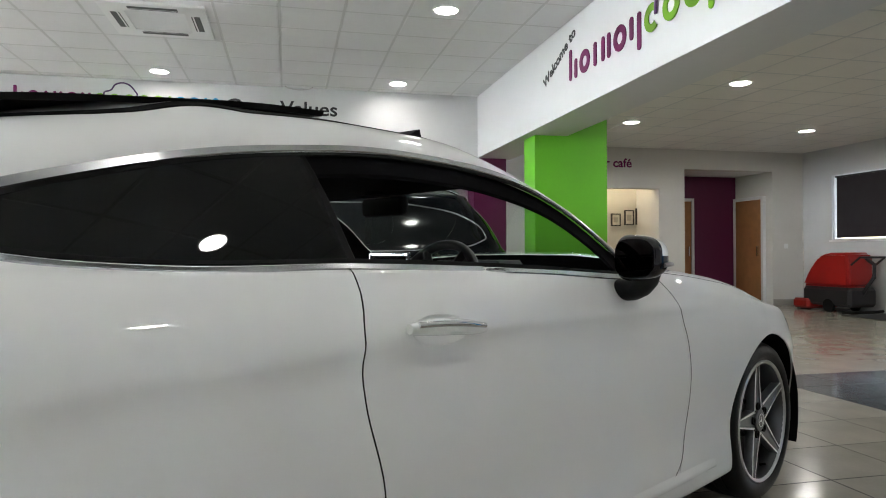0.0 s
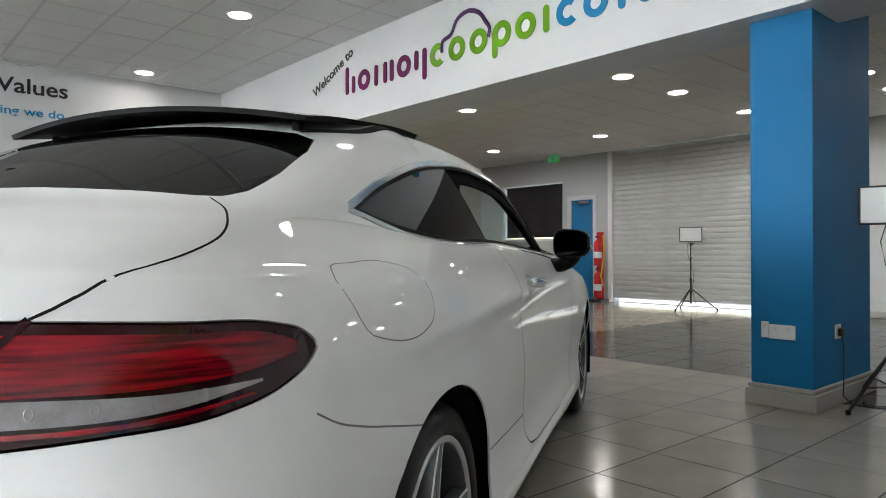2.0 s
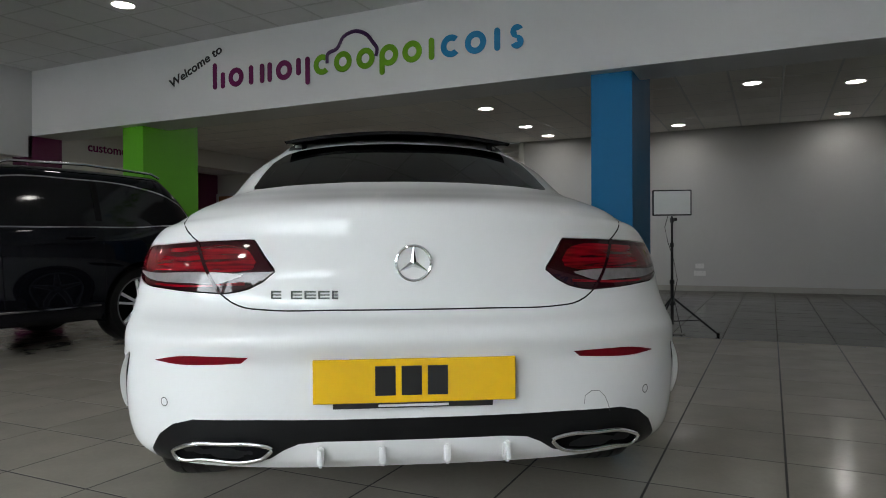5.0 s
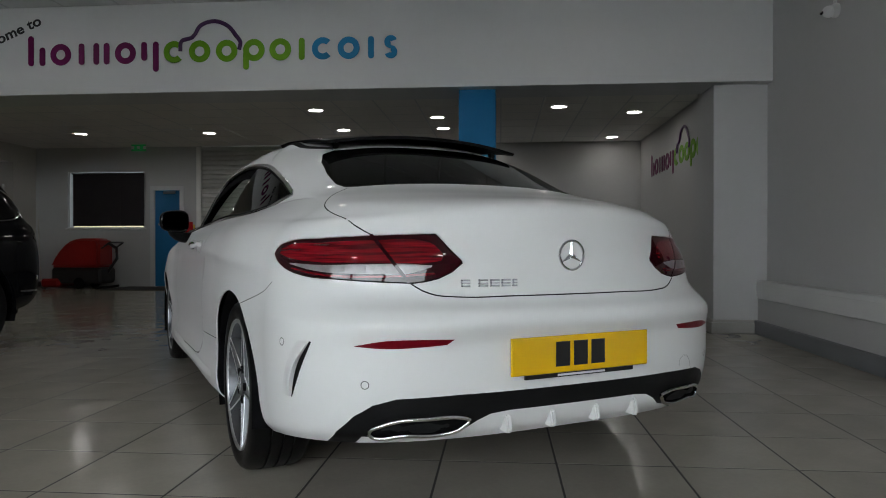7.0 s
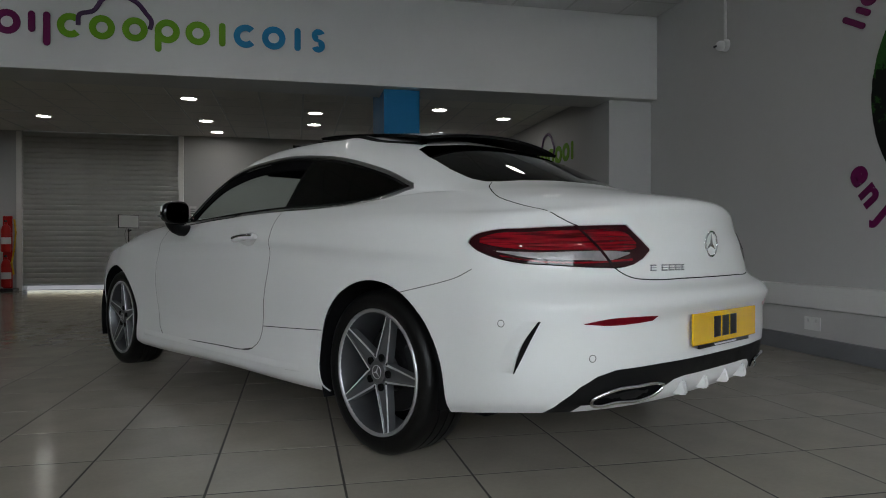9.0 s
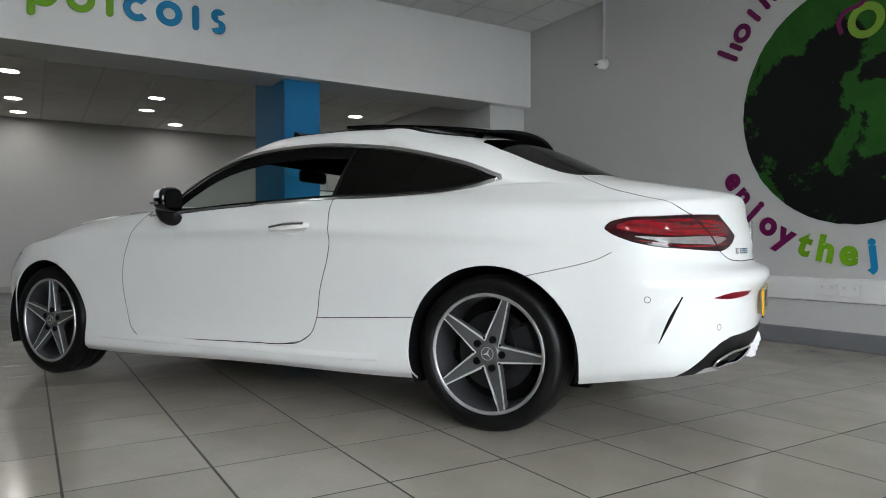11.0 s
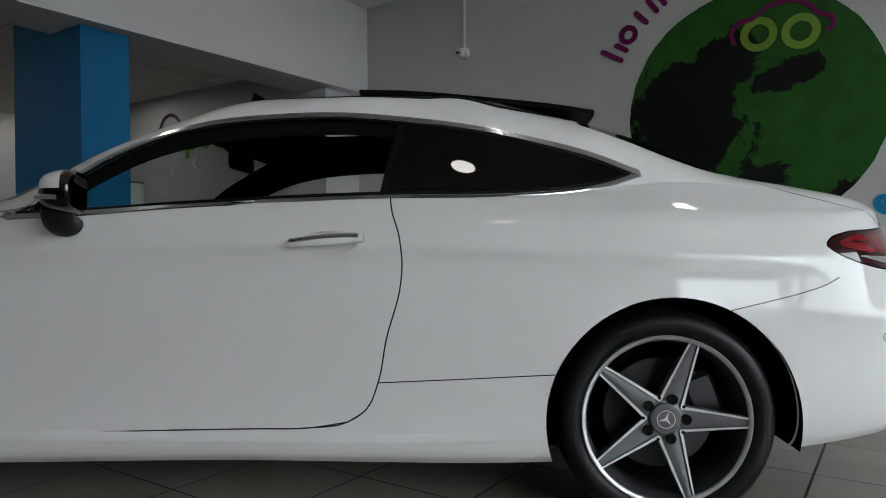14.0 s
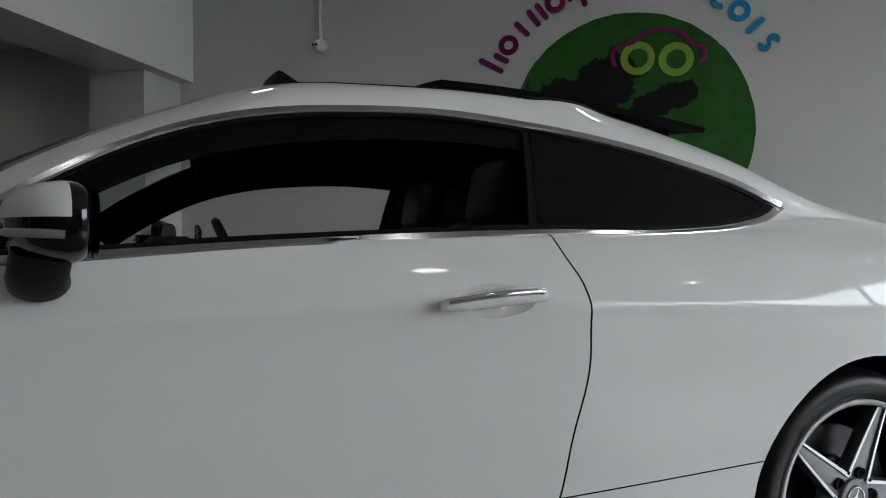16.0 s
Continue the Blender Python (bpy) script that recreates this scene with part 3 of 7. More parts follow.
wide = (W1 - W0 - 0.14) / 3
for k in range(3):
    part("blind_panel", boxes((-.006 - .004 * (k % 2), .000 - .004 * (k % 2), -(W1 - W0) / 2 + .02 + k * wide, -(W1 - W0) / 2 + .03 + (k + 1) * wide, 0.0, 1.080)), M_BLIND, blind)
part("head_rail", boxes((-.012, .008, -(W1 - W0) / 2 + .02, (W1 - W0) / 2 - .08, 1.080, 1.108)), M_BLACK, blind)

dr = struct("door_1", boxes((XE + .03, XE + .075, D0 + .04, D1 - .04, 0.01, DZ - .04)), M_DOORBLUE, "closed bright blue flush door in a white frame", "door")
part("door_frame", boxes((XE - .012, XE + .12, D0 - .05, D0 + .037, 0.0, DZ + .05), (XE - .012, XE + .12, D1 - .037, D1 + .05, 0.0, DZ + .05), (XE - .012, XE + .12, D0 + .037, D1 - .037, DZ - .037, DZ + .05)), M_FRAME, dr)
part("door_closer", boxes((XE - .03, XE + .028, D0 + .12, D0 + .38, DZ - .12, DZ - .06), bevel=.006), M_CHROME, dr, "metal door closer")
part("door_handle", boxes((XE - .02, XE + .028, D0 + .07, D0 + .10, .98, 1.10), bevel=.006), M_CHROME, dr)

sh = struct("roller_shutter", boxes((XE - .05, XE + .02, S0 - .09, S0, 0, ZA - .02), (XE - .05, XE + .02, S1, S1 + .09, 0, ZA - .02)), M_SHUT, "white metal roller shutter, raised a hand's width off the floor", "shutter")
prof = [(0.0, 0.0), (-.010, .012), (-.014, .040), (-.012, .070), (-.004, .088), (.004, .0945)]
bm = bmesh.new()
a = [bm.verts.new((x, S0 + .002, z)) for x, z in prof]
b = [bm.verts.new((x, S1 - .002, z)) for x, z in prof]
for i in range(5):
    bm.faces.new((a[i], b[i], b[i + 1], a[i + 1]))
bmesh.ops.solidify(bm, geom=bm.faces[:], thickness=.003)
slat_me = mesh_of(bm, "slat", 50)
slat_me.materials.append(M_SHUT)
for k in range(29):
    o = part("slat", slat_me, None, sh)
    o.location = (XE + .015, 0, .125 + .0958 * k)
part("curtain_back", boxes((XE + .022, XE + .030, S0 - .06, S1 + .06, .10, ZA)), M_SHUT, sh)
part("bottom_bar", boxes((XE - .005, XE + .035, S0 + .002, S1 - .002, .085, .123), bevel=.004), M_FRAME, sh)
struct("yard", boxes((XE + T, 40, -14, 26, -0.29, -0.03)), M_CONC, "pale concrete yard outside", "ground")

# ---- corridor doors ----
def oak_door(name, m, w, h, label):
    d = struct(name, boxes((0.0, .045, 0.0, w, 0.01, h), bevel=.003), M_OAK, label, "door")
    d.matrix_world = m
    part("door_frame", boxes((-.015, .06, -.06, -.004, 0, h + .06), (-.015, .06, w + .004, w + .06, 0, h + .06), (-.015, .06, -.004, w + .004, h + .004, h + .06), bevel=.003), M_FRAME, d)
    part("door_handle", boxes((-.05, -.002, .06, .085, .93, 1.13), bevel=.008), M_CHROME, d, "metal pull handle")
    return d


oak_door("door_2", pose(R1 - .065, YC + 0.24, 0), 0.76, 2.03, "closed oak veneer door on the corridor side")
oak_door("door_3", Matrix.Translation((R0 + .80, RY - .065, 0)) @ Matrix.Rotation(radians(90), 4, "Z"), 0.76, 2.03, "closed oak veneer door on the maroon wall")
tagged(part("light_switch", boxes((9.42, 9.51, YC - .012, YC, 1.08, 1.17), bevel=.003), M_WHITE), "white light switch on the cafe wall", "switch")

# ---- lettering ----
WEST = Matrix(((0, 0, -1, 0), (-1, 0, 0, 0), (0, 1, 0, 0), (0, 0, 0, 1)))      # reads on a wall that faces -x
NORTH = Matrix(((1, 0, 0, 0), (0, 0, -1, 0), (0, 1, 0, 0), (0, 0, 0, 1)))     # on a wall that faces -y
SOUTH = Matrix(((-1, 0, 0, 0), (0, 0, 1, 0), (0, 1, 0, 0), (0, 0, 0, 1)))     # on a wall that faces +y


def text_mesh(txt, size, bold=0.0, align="LEFT", depth=0.004):
    cu = bpy.data.curves.new("letters", "FONT")
    cu.body, cu.size, cu.extrude, cu.offset, cu.align_x, cu.resolution_u = txt, size, depth, bold, align, 4
    ob = new("letters", cu)
    bpy.context.view_layer.update()
    me = bpy.data.meshes.new_from_object(ob.evaluated_get(bpy.context.evaluated_depsgraph_get()))
    bpy.data.objects.remove(ob)
    return me


def fit_text(txt, width, size, m, material, label, bold=0.004, name="lettering"):
    me = text_mesh(txt, size, bold * 1.0)
    xs = [v.co.x for v in me.vertices]
    k = width / (max(xs) - min(xs))
    for v in me.vertices:
        v.co.x = (v.co.x - min(xs)) * k
    me.materials.append(material)
    ob = new(name, me)
    ob.matrix_world = m
    return tagged(ob, label, "lettering", kind="structure")


def flat_ring(bm, cx, cy, r, w, depth=.008, seg=40, a0=0.0, a1=360.0):
    n = seg
    full = a1 - a0 >= 360
    vs = []
    for k in range(n if full else n + 1):
        a = radians(a0 + (a1 - a0) * k / n)
        vs.append([bm.verts.new((cx + q * math.cos(a), cy + q * math.sin(a), z)) for q, z in ((r - w, 0), (r - w, depth), (r, depth), (r, 0))])
    for k in range(n):
        p, q = vs[k], vs[(k + 1) % len(vs)]
        for i in range(3):
            bm.faces.new((p[i], p[i + 1], q[i + 1], q[i]))
    return bm


def pill(bm, cx, y0, y1, w, depth=.008):
    r = w / 2
    pts = [(cx + r * math.cos(a), y0 + r + r * math.sin(a)) for a in np.linspace(math.pi, 2 * math.pi, 9)] + [(cx + r * math.cos(a), y1 - r + r * math.sin(a)) for a in np.linspace(0, math.pi, 9)]
    a = [bm.verts.new((x, y, 0)) for x, y in pts]
    b = [bm.verts.new((x, y, depth)) for x, y in pts]
    bm.faces.new(b)
    for i in range(len(pts)):
        j = (i + 1) % len(pts)
        bm.faces.new((a[i], a[j], b[j], b[i]))
    return bm


# each character of the brand is a plain ring or a pair of plain bars: (width, kind)
BRAND = [(.24, "tall"), (.26, "ring"), (.17, "bar"), (.24, "pair"), (.25, "ring"), (.25, "drop"), (.24, "open"), (.27, "ring"), (.27, "ring"), (.27, "ringdrop"), (.25, "ring"), (.17, "bar"), (.24, "open"), (.26, "ring"), (.17, "bar"), (.21, "half")]


def mark(kind, w, x=1.0):
    """One plain shape of the brand sign, x-height 0.215 times x, starting at 0."""
    bm = bmesh.new()
    h, t = .222 * x, .060 * x
    w = w * x
    r = h / 2
    c = w / 2
    if kind == "tall":
        pill(bm, c - .062 * x, 0, .31 * x, t)
        pill(bm, c + .062 * x, 0, .19 * x, t)
    elif kind == "bar":
        pill(bm, c, 0, h, t)
    elif kind == "pair":
        pill(bm, c - .055 * x, 0, h, t)
        pill(bm, c + .055 * x, 0, h, t)
    elif kind == "drop":
        pill(bm, c - .062 * x, .03 * x, h, t)
        pill(bm, c + .062 * x, -.085 * x, h, t)
    elif kind == "ringdrop":
        flat_ring(bm, c, r, r, t)
        pill(bm, c - r + t / 2, -.085 * x, .1 * x, t, .0075)
    elif kind == "open":
        flat_ring(bm, c, r, r, t, a0=45, a1=315, seg=30)
    elif kind == "half":
        flat_ring(bm, c, r * 1.45, r * .58, t * .95, a0=20, a1=270, seg=24)
        flat_ring(bm, c, r * .55, r * .58, t * .95, a0=-160, a1=90, seg=24)
    else:
        flat_ring(bm, c, r, r, t)
    return bm


def brand_sign(m, length, label, x=1.0, mats=None, cuts=None):
    total = sum(w for w, _ in BRAND)
    k = length / total
    root = thing("brand_sign", m, label, "sign")
    at = 0.0
    cols = mats or [M_SMAROON] * 6 + [M_SGREEN] * 6 + [M_SBLUE] * 4
    for i, (wd, kind) in enumerate(BRAND):
        if cuts is None or cuts[0] <= i < cuts[1]:
            bm = mark(kind, wd, x)
            bm.transform(Matrix.Translation((at + (wd * k - wd * x) / 2, 0, 0)))
            part("sign_shape", bm, cols[i], root)
        at += wd * k
    return root


def roof_line(m, pts, r, material, root=None):
    o = part("roof_outline", sweep(bmesh.new(), [(x, y, r * .6) for x, y in smooth_line(pts, .02)], r, 6, flat=.5), material, root, "curved roof outline", 60)
    return o


sg = brand_sign(Matrix.Translation((XB - .001, 6.45, 2.712)) @ WEST, 3.94, "large flat brand sign in magenta, green and blue on the beam", 1.0)
CARLINE = [(1.672, .150), (1.680, .245), (1.80, .290), (1.885, .405), (2.03, .445), (2.18, .385), (2.25, .300), (2.30, .225), (2.285, .150)]
roof_line(None, [(a, b - .035) for a, b in CARLINE], .021, M_SPURPLE, sg)
fit_text("Welcome to", 0.90, .15, Matrix.Translation((XB - .001, 7.10, 2.80)) @ WEST @ Matrix.Rotation(radians(22.5), 4, "Z"), M_SBLACK, "small black slanted words Welcome to on the beam", .003, "lettering_welcome")
fit_text("Core Values", 1.50, .265, Matrix.Translation((-0.59, YN - .001, 2.945)) @ NORTH, M_SBLACK, "black words Core Values on the white bulkhead", .004, "lettering_core_values")
fit_text("everything we do", 1.25, .145, Matrix.Translation((-0.38, YN - .001, 2.672)) @ NORTH, M_SBLUE, "small blue words everything we do on the bulkhead", .002, "lettering_slogan")
sg2 = brand_sign(Matrix.Translation((-3.20, YN - .001, 2.975)) @ NORTH, 2.55, "flat brand sign in magenta, green and blue on the bulkhead", .66)
roof_line(None, [(a * .648, b * .66) for a, b in CARLINE], .010, M_SPURPLE, sg2)
fit_text("customer caf\u00e9", 1.32, .22, Matrix.Translation((4.94, YC - .001, 2.545)) @ NORTH, M_SMAROON, "dark magenta words customer cafe on the cream wall", .004, "lettering_cafe")
sg3 = brand_sign(Matrix.Translation((8.91, YA + .001, 2.10)) @ SOUTH, 4.35, "flat brand sign in magenta and green on the annex wall", 1.25, None, (0, 12))
roof_line(None, [(a * 1.104, b * 1.18) for a, b in CARLINE], .026, M_SPURPLE, sg3)

# ---- globe mural ----
GC, GR = Vector((-0.80, YS + .002, 1.825)), 0.912
globe = thing("globe_mural", Matrix.Translation(GC) @ SOUTH, "round hand-painted green and black globe mural on the wall", "mural")
bm = bmesh.new()
rim = []
for k in range(160):
    a = 2 * math.pi * k / 160
    r = GR + 0.006 * noise.noise((math.cos(a) * 9, math.sin(a) * 9, 0.3)) + 0.004 * noise.noise((math.cos(a) * 30, math.sin(a) * 30, 2.0))
    rim.append((r * math.cos(a), r * math.sin(a)))
a = [bm.verts.new((x, y, .0)) for x, y in rim]
b = [bm.verts.new((x, y, .003)) for x, y in rim]
c = bm.verts.new((0, 0, .003))
for i in range(160):
    j = (i + 1) % 160
    bm.faces.new((a[i], a[j], b[j], b[i]))
    bm.faces.new((b[i], b[j], c))
part("globe_disc", bm, M_GLOBE, globe)
for ex, ey in ((.07, .555), (.352, .530)):
    bm = flat_ring(bmesh.new(), ex, ey, .128, .055, .004, 40)
    bm.transform(Matrix.Translation((0, 0, .0035)))
    part("lime_ring", bm, M_LIME, globe, "lime green painted ring")
bm = sweep(bmesh.new(), [(x, y, .008) for x, y in smooth_line([(-.10, .50), (-.12, .60), (-.07, .66), (.02, .675), (.13, .745), (.27, .765), (.40, .715), (.46, .645), (.545, .60), (.555, .535), (.52, .50)], .02)], .017, 6, flat=.3)
part("roof_outline", bm, M_SMAROON, globe, "magenta painted roof line", 60)


def on_circle(r, deg, turn):
    return Matrix.Translation((r * math.cos(radians(deg)), r * math.sin(radians(deg)), .0)) @ Matrix.Rotation(radians(deg + turn), 4, "Z")


base = Matrix.Translation(GC) @ SOUTH
ring_words = thing("mural_words", base, "painted words enjoy the journey curving under the globe", "lettering")
for i, ch in enumerate("enjoythejourney"):
    me = text_mesh(ch, .27, .012, "CENTER", .003)
    me.materials.append((M_SMAROON if i < 5 else M_SGREEN if i < 8 else M_SBLUE))
    o = part("letter", me, None, ring_words)
    o.matrix_local = on_circle(1.205, 207.0 + 8.63 * i, 90)
arc_sign = thing("mural_brand", base, "painted brand shapes in three colours curving over the globe", "sign")
for i, (wd, kind) in enumerate(BRAND):
    bm = mark(kind, wd, .72)
    bm.transform(on_circle(1.095, 149.8 - 7.9 * i, -90) @ Matrix.Translation((-wd * .36, 0, 0)))
    part("sign_shape", bm, (M_SMAROON if i < 6 else M_SGREEN if i < 12 else M_SBLUE), arc_sign)

# ---- camera dome, conduits, sockets ----
cc = thing("security_camera", pose(1.73, YS, 2.655), "white dome security camera on a wall conduit", "camera")
part("mount", lathe(bmesh.new(), [(.0, .0), (.055, .0), (.055, .02), (.045, .04), (.0, .04)], 24, Matrix.Rotation(radians(-90), 4, "X")), M_WHITE, cc, "", 40)
bm = bmesh.new()
bmesh.ops.create_uvsphere(bm, u_segments=20, v_segments=14, radius=.046, matrix=Matrix.Translation((0, .062, -.008)))
part("eyeball", bm, M_WHITE, cc, "", 180)
for dx in (.014, -.014):
    part("lens", tube(bmesh.new(), (dx + .012, .095, -.012), (dx + .016, .112, -.014), .010), M_GLOSSBLACK, cc, "black lens")
struct("conduit_wall", tube(bmesh.new(), (1.73, YS + .014, 2.69), (1.73, YS + .014, ZM), .013), M_WHITE, "white plastic wall conduit", "conduit")


def socket(m, w, h, label, plugs=0):
    t = thing("wall_socket", m, label, "socket")
    part("plate", boxes((-w / 2, w / 2, -h / 2, h / 2, 0, .010), bevel=.002), M_WHITE, t)
    for k in range(2 if w > .1 else 1):
        cx = (k - .5) * w * .5 if w > .1 else 0
        part("rocker", boxes((cx - .008, cx + .008, h * .12, h * .34, .010, .014)), M_FRAME, t)
    for k in range(plugs):
        part("plug", boxes((-.024, .024, -.028, .022, .0105, .04), bevel=.006), M_BLACK, t, "black plug")
    return t


socket(Matrix.Translation((3.088, 1.762, .465)) @ WEST, .155, .088, "white double socket on the blue column")
socket(Matrix.Translation((3.088, 1.865, .475)) @ WEST, .045, .10, "narrow white fused spur on the blue column")
socket(Matrix.Translation((3.47, 1.585, .455)) @ NORTH, .086, .088, "white single socket with a black plug on the blue column", 1)
for x in (-.66, -.82, -1.9):
    socket(Matrix.Translation((x, YS + .1155, .43)) @ SOUTH, .146, .086, "white double socket in the dado trunking")
socket(Matrix.Translation((.55, YS + .087, .23)) @ SOUTH, .16, .10, "white double socket on the lower wall")
socket(Matrix.Translation((XE - .001, 1.62, .45)) @ WEST, .146, .086, "white double socket on the annex wall")
socket(Matrix.Translation((XE - .001, 1.62, .32)) @ WEST, .20, .09, "white twin socket plate on the annex wall")
socket(Matrix.Translation((XE - .001, 4.75, .47)) @ WEST, .086, .086, "white single socket with a black plug", 1)
tagged(part("fire_notice", boxes((XE - .006, XE - .001, 4.68, 4.81, 1.12, 1.56)), M_WHITE), "white fire notice with red bars on the annex wall", "notice")
nt = bpy.data.objects["fire_notice"]
part("red_panel", boxes((XE - .008, XE - .0065, 4.69, 4.80, 1.22, 1.38)), M_REDPAINT, nt)
for z in (1.42, 1.46, 1.50):
    part("print_bar", boxes((XE - .008, XE - .0065, 4.70, 4.79, z, z + .016)), M_SBLACK, nt)
part("lower_red", boxes((XE - .008, XE - .0065, 4.69, 4.80, 1.13, 1.17)), M_REDPAINT, nt)
ex = thing("exit_sign", pose(XE - .40, 8.80, ZA - .003), "small green hanging exit sign", "exit sign")
part("sign_panel", boxes((-.012, .012, -.15, .15, -.135, -.004), bevel=.003), M_EXIT, ex)
for y in (-.13, .0, .12):
    part("pictogram_bar", boxes((-.014, -.0125, y - .03, y + .03, -.10, -.035)), M_WHITE, ex)
part("slot_vent", boxes((7.77, 7.83, 6.93, 7.50, ZA - .012, ZA - .002)), M_WHITE)
tagged(bpy.data.objects["slot_vent"], "narrow white slot vent in the ceiling", "vent")
hoop = sweep(bmesh.new(), [(.19 + .38 * k / 10, 9.69, ZM - .004 - .045 * math.sin(math.pi * k / 10) ** .6) for k in range(11)], .006, 6)
tagged(part("cable_loop", hoop, M_SKIRT), "thin brown cable loop hanging from the ceiling", "cable")

# ---- the white coupe: a shell drawn over rings from sill to roof, then cut into its panels ----
from mathutils import bvhtree
from mathutils.interpolate import poly_3d_calc


def ring(zk, wk, rear, front):
    """Half an outline round the car: rear middle, corner, flank, nose. zk, wk: knots of height and half-width along x.
    rear, front: (end, start of the corner, squareness)."""
    (xr, cr, nr), (xf, cf, nf) = rear, front
    wz = lambda x: spline(wk[0], wk[1], x)
    seg = []
    th = np.linspace(0, math.pi / 2, 160)
    seg.append(([cr - (cr - xr) * max(0, math.cos(a)) ** (2 / nr) for a in th], [wz(cr) * math.sin(a) ** (2 / nr) for a in th], 24))
    xs = np.linspace(cr, cf, 160)
    seg.append((list(xs), [wz(x) for x in xs], 66))
    seg.append(([cf + (xf - cf) * max(0, math.sin(a)) ** (2 / nf) for a in th], [wz(cf) * max(0, math.cos(a)) ** (2 / nf) for a in th], 18))
    out = []
    for px, py, n in seg:
        px, py = np.array(px), np.array(py)
        s = np.concatenate([[0], np.cumsum(np.hypot(np.diff(px), np.diff(py)))])
        if s[-1] < 1e-9:
            s = np.linspace(0, 1, len(px))
        q = np.linspace(0, s[-1], n + 1)
        x, y = np.interp(q, s, px), np.interp(q, s, py)
        for a, b in list(zip(x, y))[(1 if out else 0):]:
            out.append((a, b, spline(zk[0], zk[1], a)))
    out[0] = (out[0][0], 0.0, out[0][2])
    out[-1] = (out[-1][0], 0.0, out[-1][2])
    return np.array(out)


def car_rings():
    kx = (-0.95, -0.6, -0.38, 0.36, 1.3, 2.4, 3.2, 3.5)
    wx = (-0.6, 0.0, 0.45, 1.3, 2.3, 2.85, 3.2)
    f3 = 2.7
    R = []
    R.append(ring((kx, (.278, .258, .225, .192, .190, .175, .20, .20)), (wx, (.785, .835, .850, .850, .850, .845, .80)), (-.900, -.42, 2.8), (3.40, 2.85, f3)))
    R.append(ring((kx, (.310, .292, .258, .222, .220, .205, .23, .23)), (wx, (.815, .868, .882, .884, .882, .872, .825)), (-.935, -.42, 2.8), (3.50, 2.85, f3)))
    R.append(ring((kx, (.365, .345, .305, .275, .272, .262, .29, .29)), (wx, (.832, .884, .893, .893, .890, .884, .835)), (-.960, -.42, 2.8), (3.56, 2.85, f3)))
    R.append(ring((kx, (.450, .440, .425, .405, .395, .39, .40, .40)), (wx, (.842, .893, .888, .874, .876, .891, .84)), (-.974, -.42, 2.8), (3.60, 2.85, f3)))
    R.append(ring((kx, (.560, .560, .560, .555, .545, .53, .52, .51)), (wx, (.845, .904, .899, .881, .884, .902, .845)), (-.978, -.42, 2.75), (3.62, 2.85, f3)))
    R.append(ring((kx, (.624, .624, .622, .625, .620, .59, .57, .56)), (wx, (.842, .905, .902, .886, .888, .903, .84)), (-1.010, -.42, 2.6), (3.61, 2.85, f3)))
    R.append(ring((kx, (.656, .655, .661, .680, .675, .64, .61, .59)), (wx, (.838, .903, .902, .888, .889, .902, .835)), (-1.004, -.42, 2.4), (3.60, 2.85, f3)))
    R.append(ring((kx, (.695, .712, .730, .760, .755, .71, .65, .62)), (wx, (.828, .896, .897, .886, .887, .897, .825)), (-.944, -.42, 2.25), (3.57, 2.85, f3)))
    R.append(ring((kx, (.800, .810, .820, .840, .830, .79, .70, .65)), (wx, (.810, .884, .886, .876, .877, .886, .80)), (-.937, -.42, 2.12), (3.53, 2.85, f3)))
    R.append(ring((kx, (.890, .885, .890, .895, .885, .85, .745, .68)), (wx, (.780, .864, .866, .857, .858, .866, .765)), (-.914, -.42, 1.98), (3.49, 2.85, f3)))
    R.append(ring(((-.95, -.85, -.6, -.2, .36, 1.3, 2.1, 2.75, 3.2, 3.5), (.962, .945, .925, .925, .930, .925, .915, .835, .745, .69)), (wx, (.745, .838, .840, .833, .836, .836, .73)), (-.906, -.42, 1.98), (3.45, 2.85, f3)))
    R.append(ring(((-.95, -.85, -.6, -.2, .36, 1.3, 2.1, 2.75, 3.1, 3.45), (.990, .970, .945, .950, .957, .950, .940, .862, .785, .71)), (wx, (.700, .800, .812, .814, .814, .795, .68)), (-.892, -.42, 1.98), (3.41, 2.85, f3)))
    R.append(ring(((-.9, -.8, -.5, -.1, .36, 1.3, 2.0, 2.75, 3.1, 3.4), (1.001, .988, .975, .985, .980, .965, .957, .885, .815, .735)), ((-.6, -.2, .1, .5, 1.3, 2.1, 2.75, 3.1), (.655, .715, .755, .788, .796, .790, .74, .62)), (-.850, -.42, 2.0), (3.36, 2.80, f3)))
    R.append(ring(((-.75, -.5, -.1, .36, 1.3, 1.95, 2.4, 2.95), (1.036, 1.020, 1.022, .990, .968, .950, .938, .890)), ((-.6, -.2, .1, .5, 1.3, 2.0, 2.5), (.60, .645, .705, .768, .786, .765, .69)), (-.640, -.25, 2.4), (2.95, 2.35, 2.4)))
    R.append(ring(((-.37, -.2, 0, .2, .5, .9, 1.5, 1.85, 2.15, 2.34), (1.086, 1.066, 1.043, 1.022, 1.004, .999, .986, .982, .990, 1.005)), ((-.25, 0, .3, .8, 1.3, 1.7, 1.9), (.52, .645, .715, .758, .774, .768, .755)), (-.370, .0, 2.4), (2.34, 1.86, 2.4)))
    R.append(ring(((-.02, .15, .4, .9, 1.3, 1.6, 1.75, 1.9), (1.245, 1.190, 1.150, 1.138, 1.135, 1.145, 1.155, 1.185)), ((0, .2, .5, .9, 1.3, 1.6), (.52, .60, .662, .694, .708, .705)), (-.02, .33, 2.3), (1.90, 1.58, 2.9)))
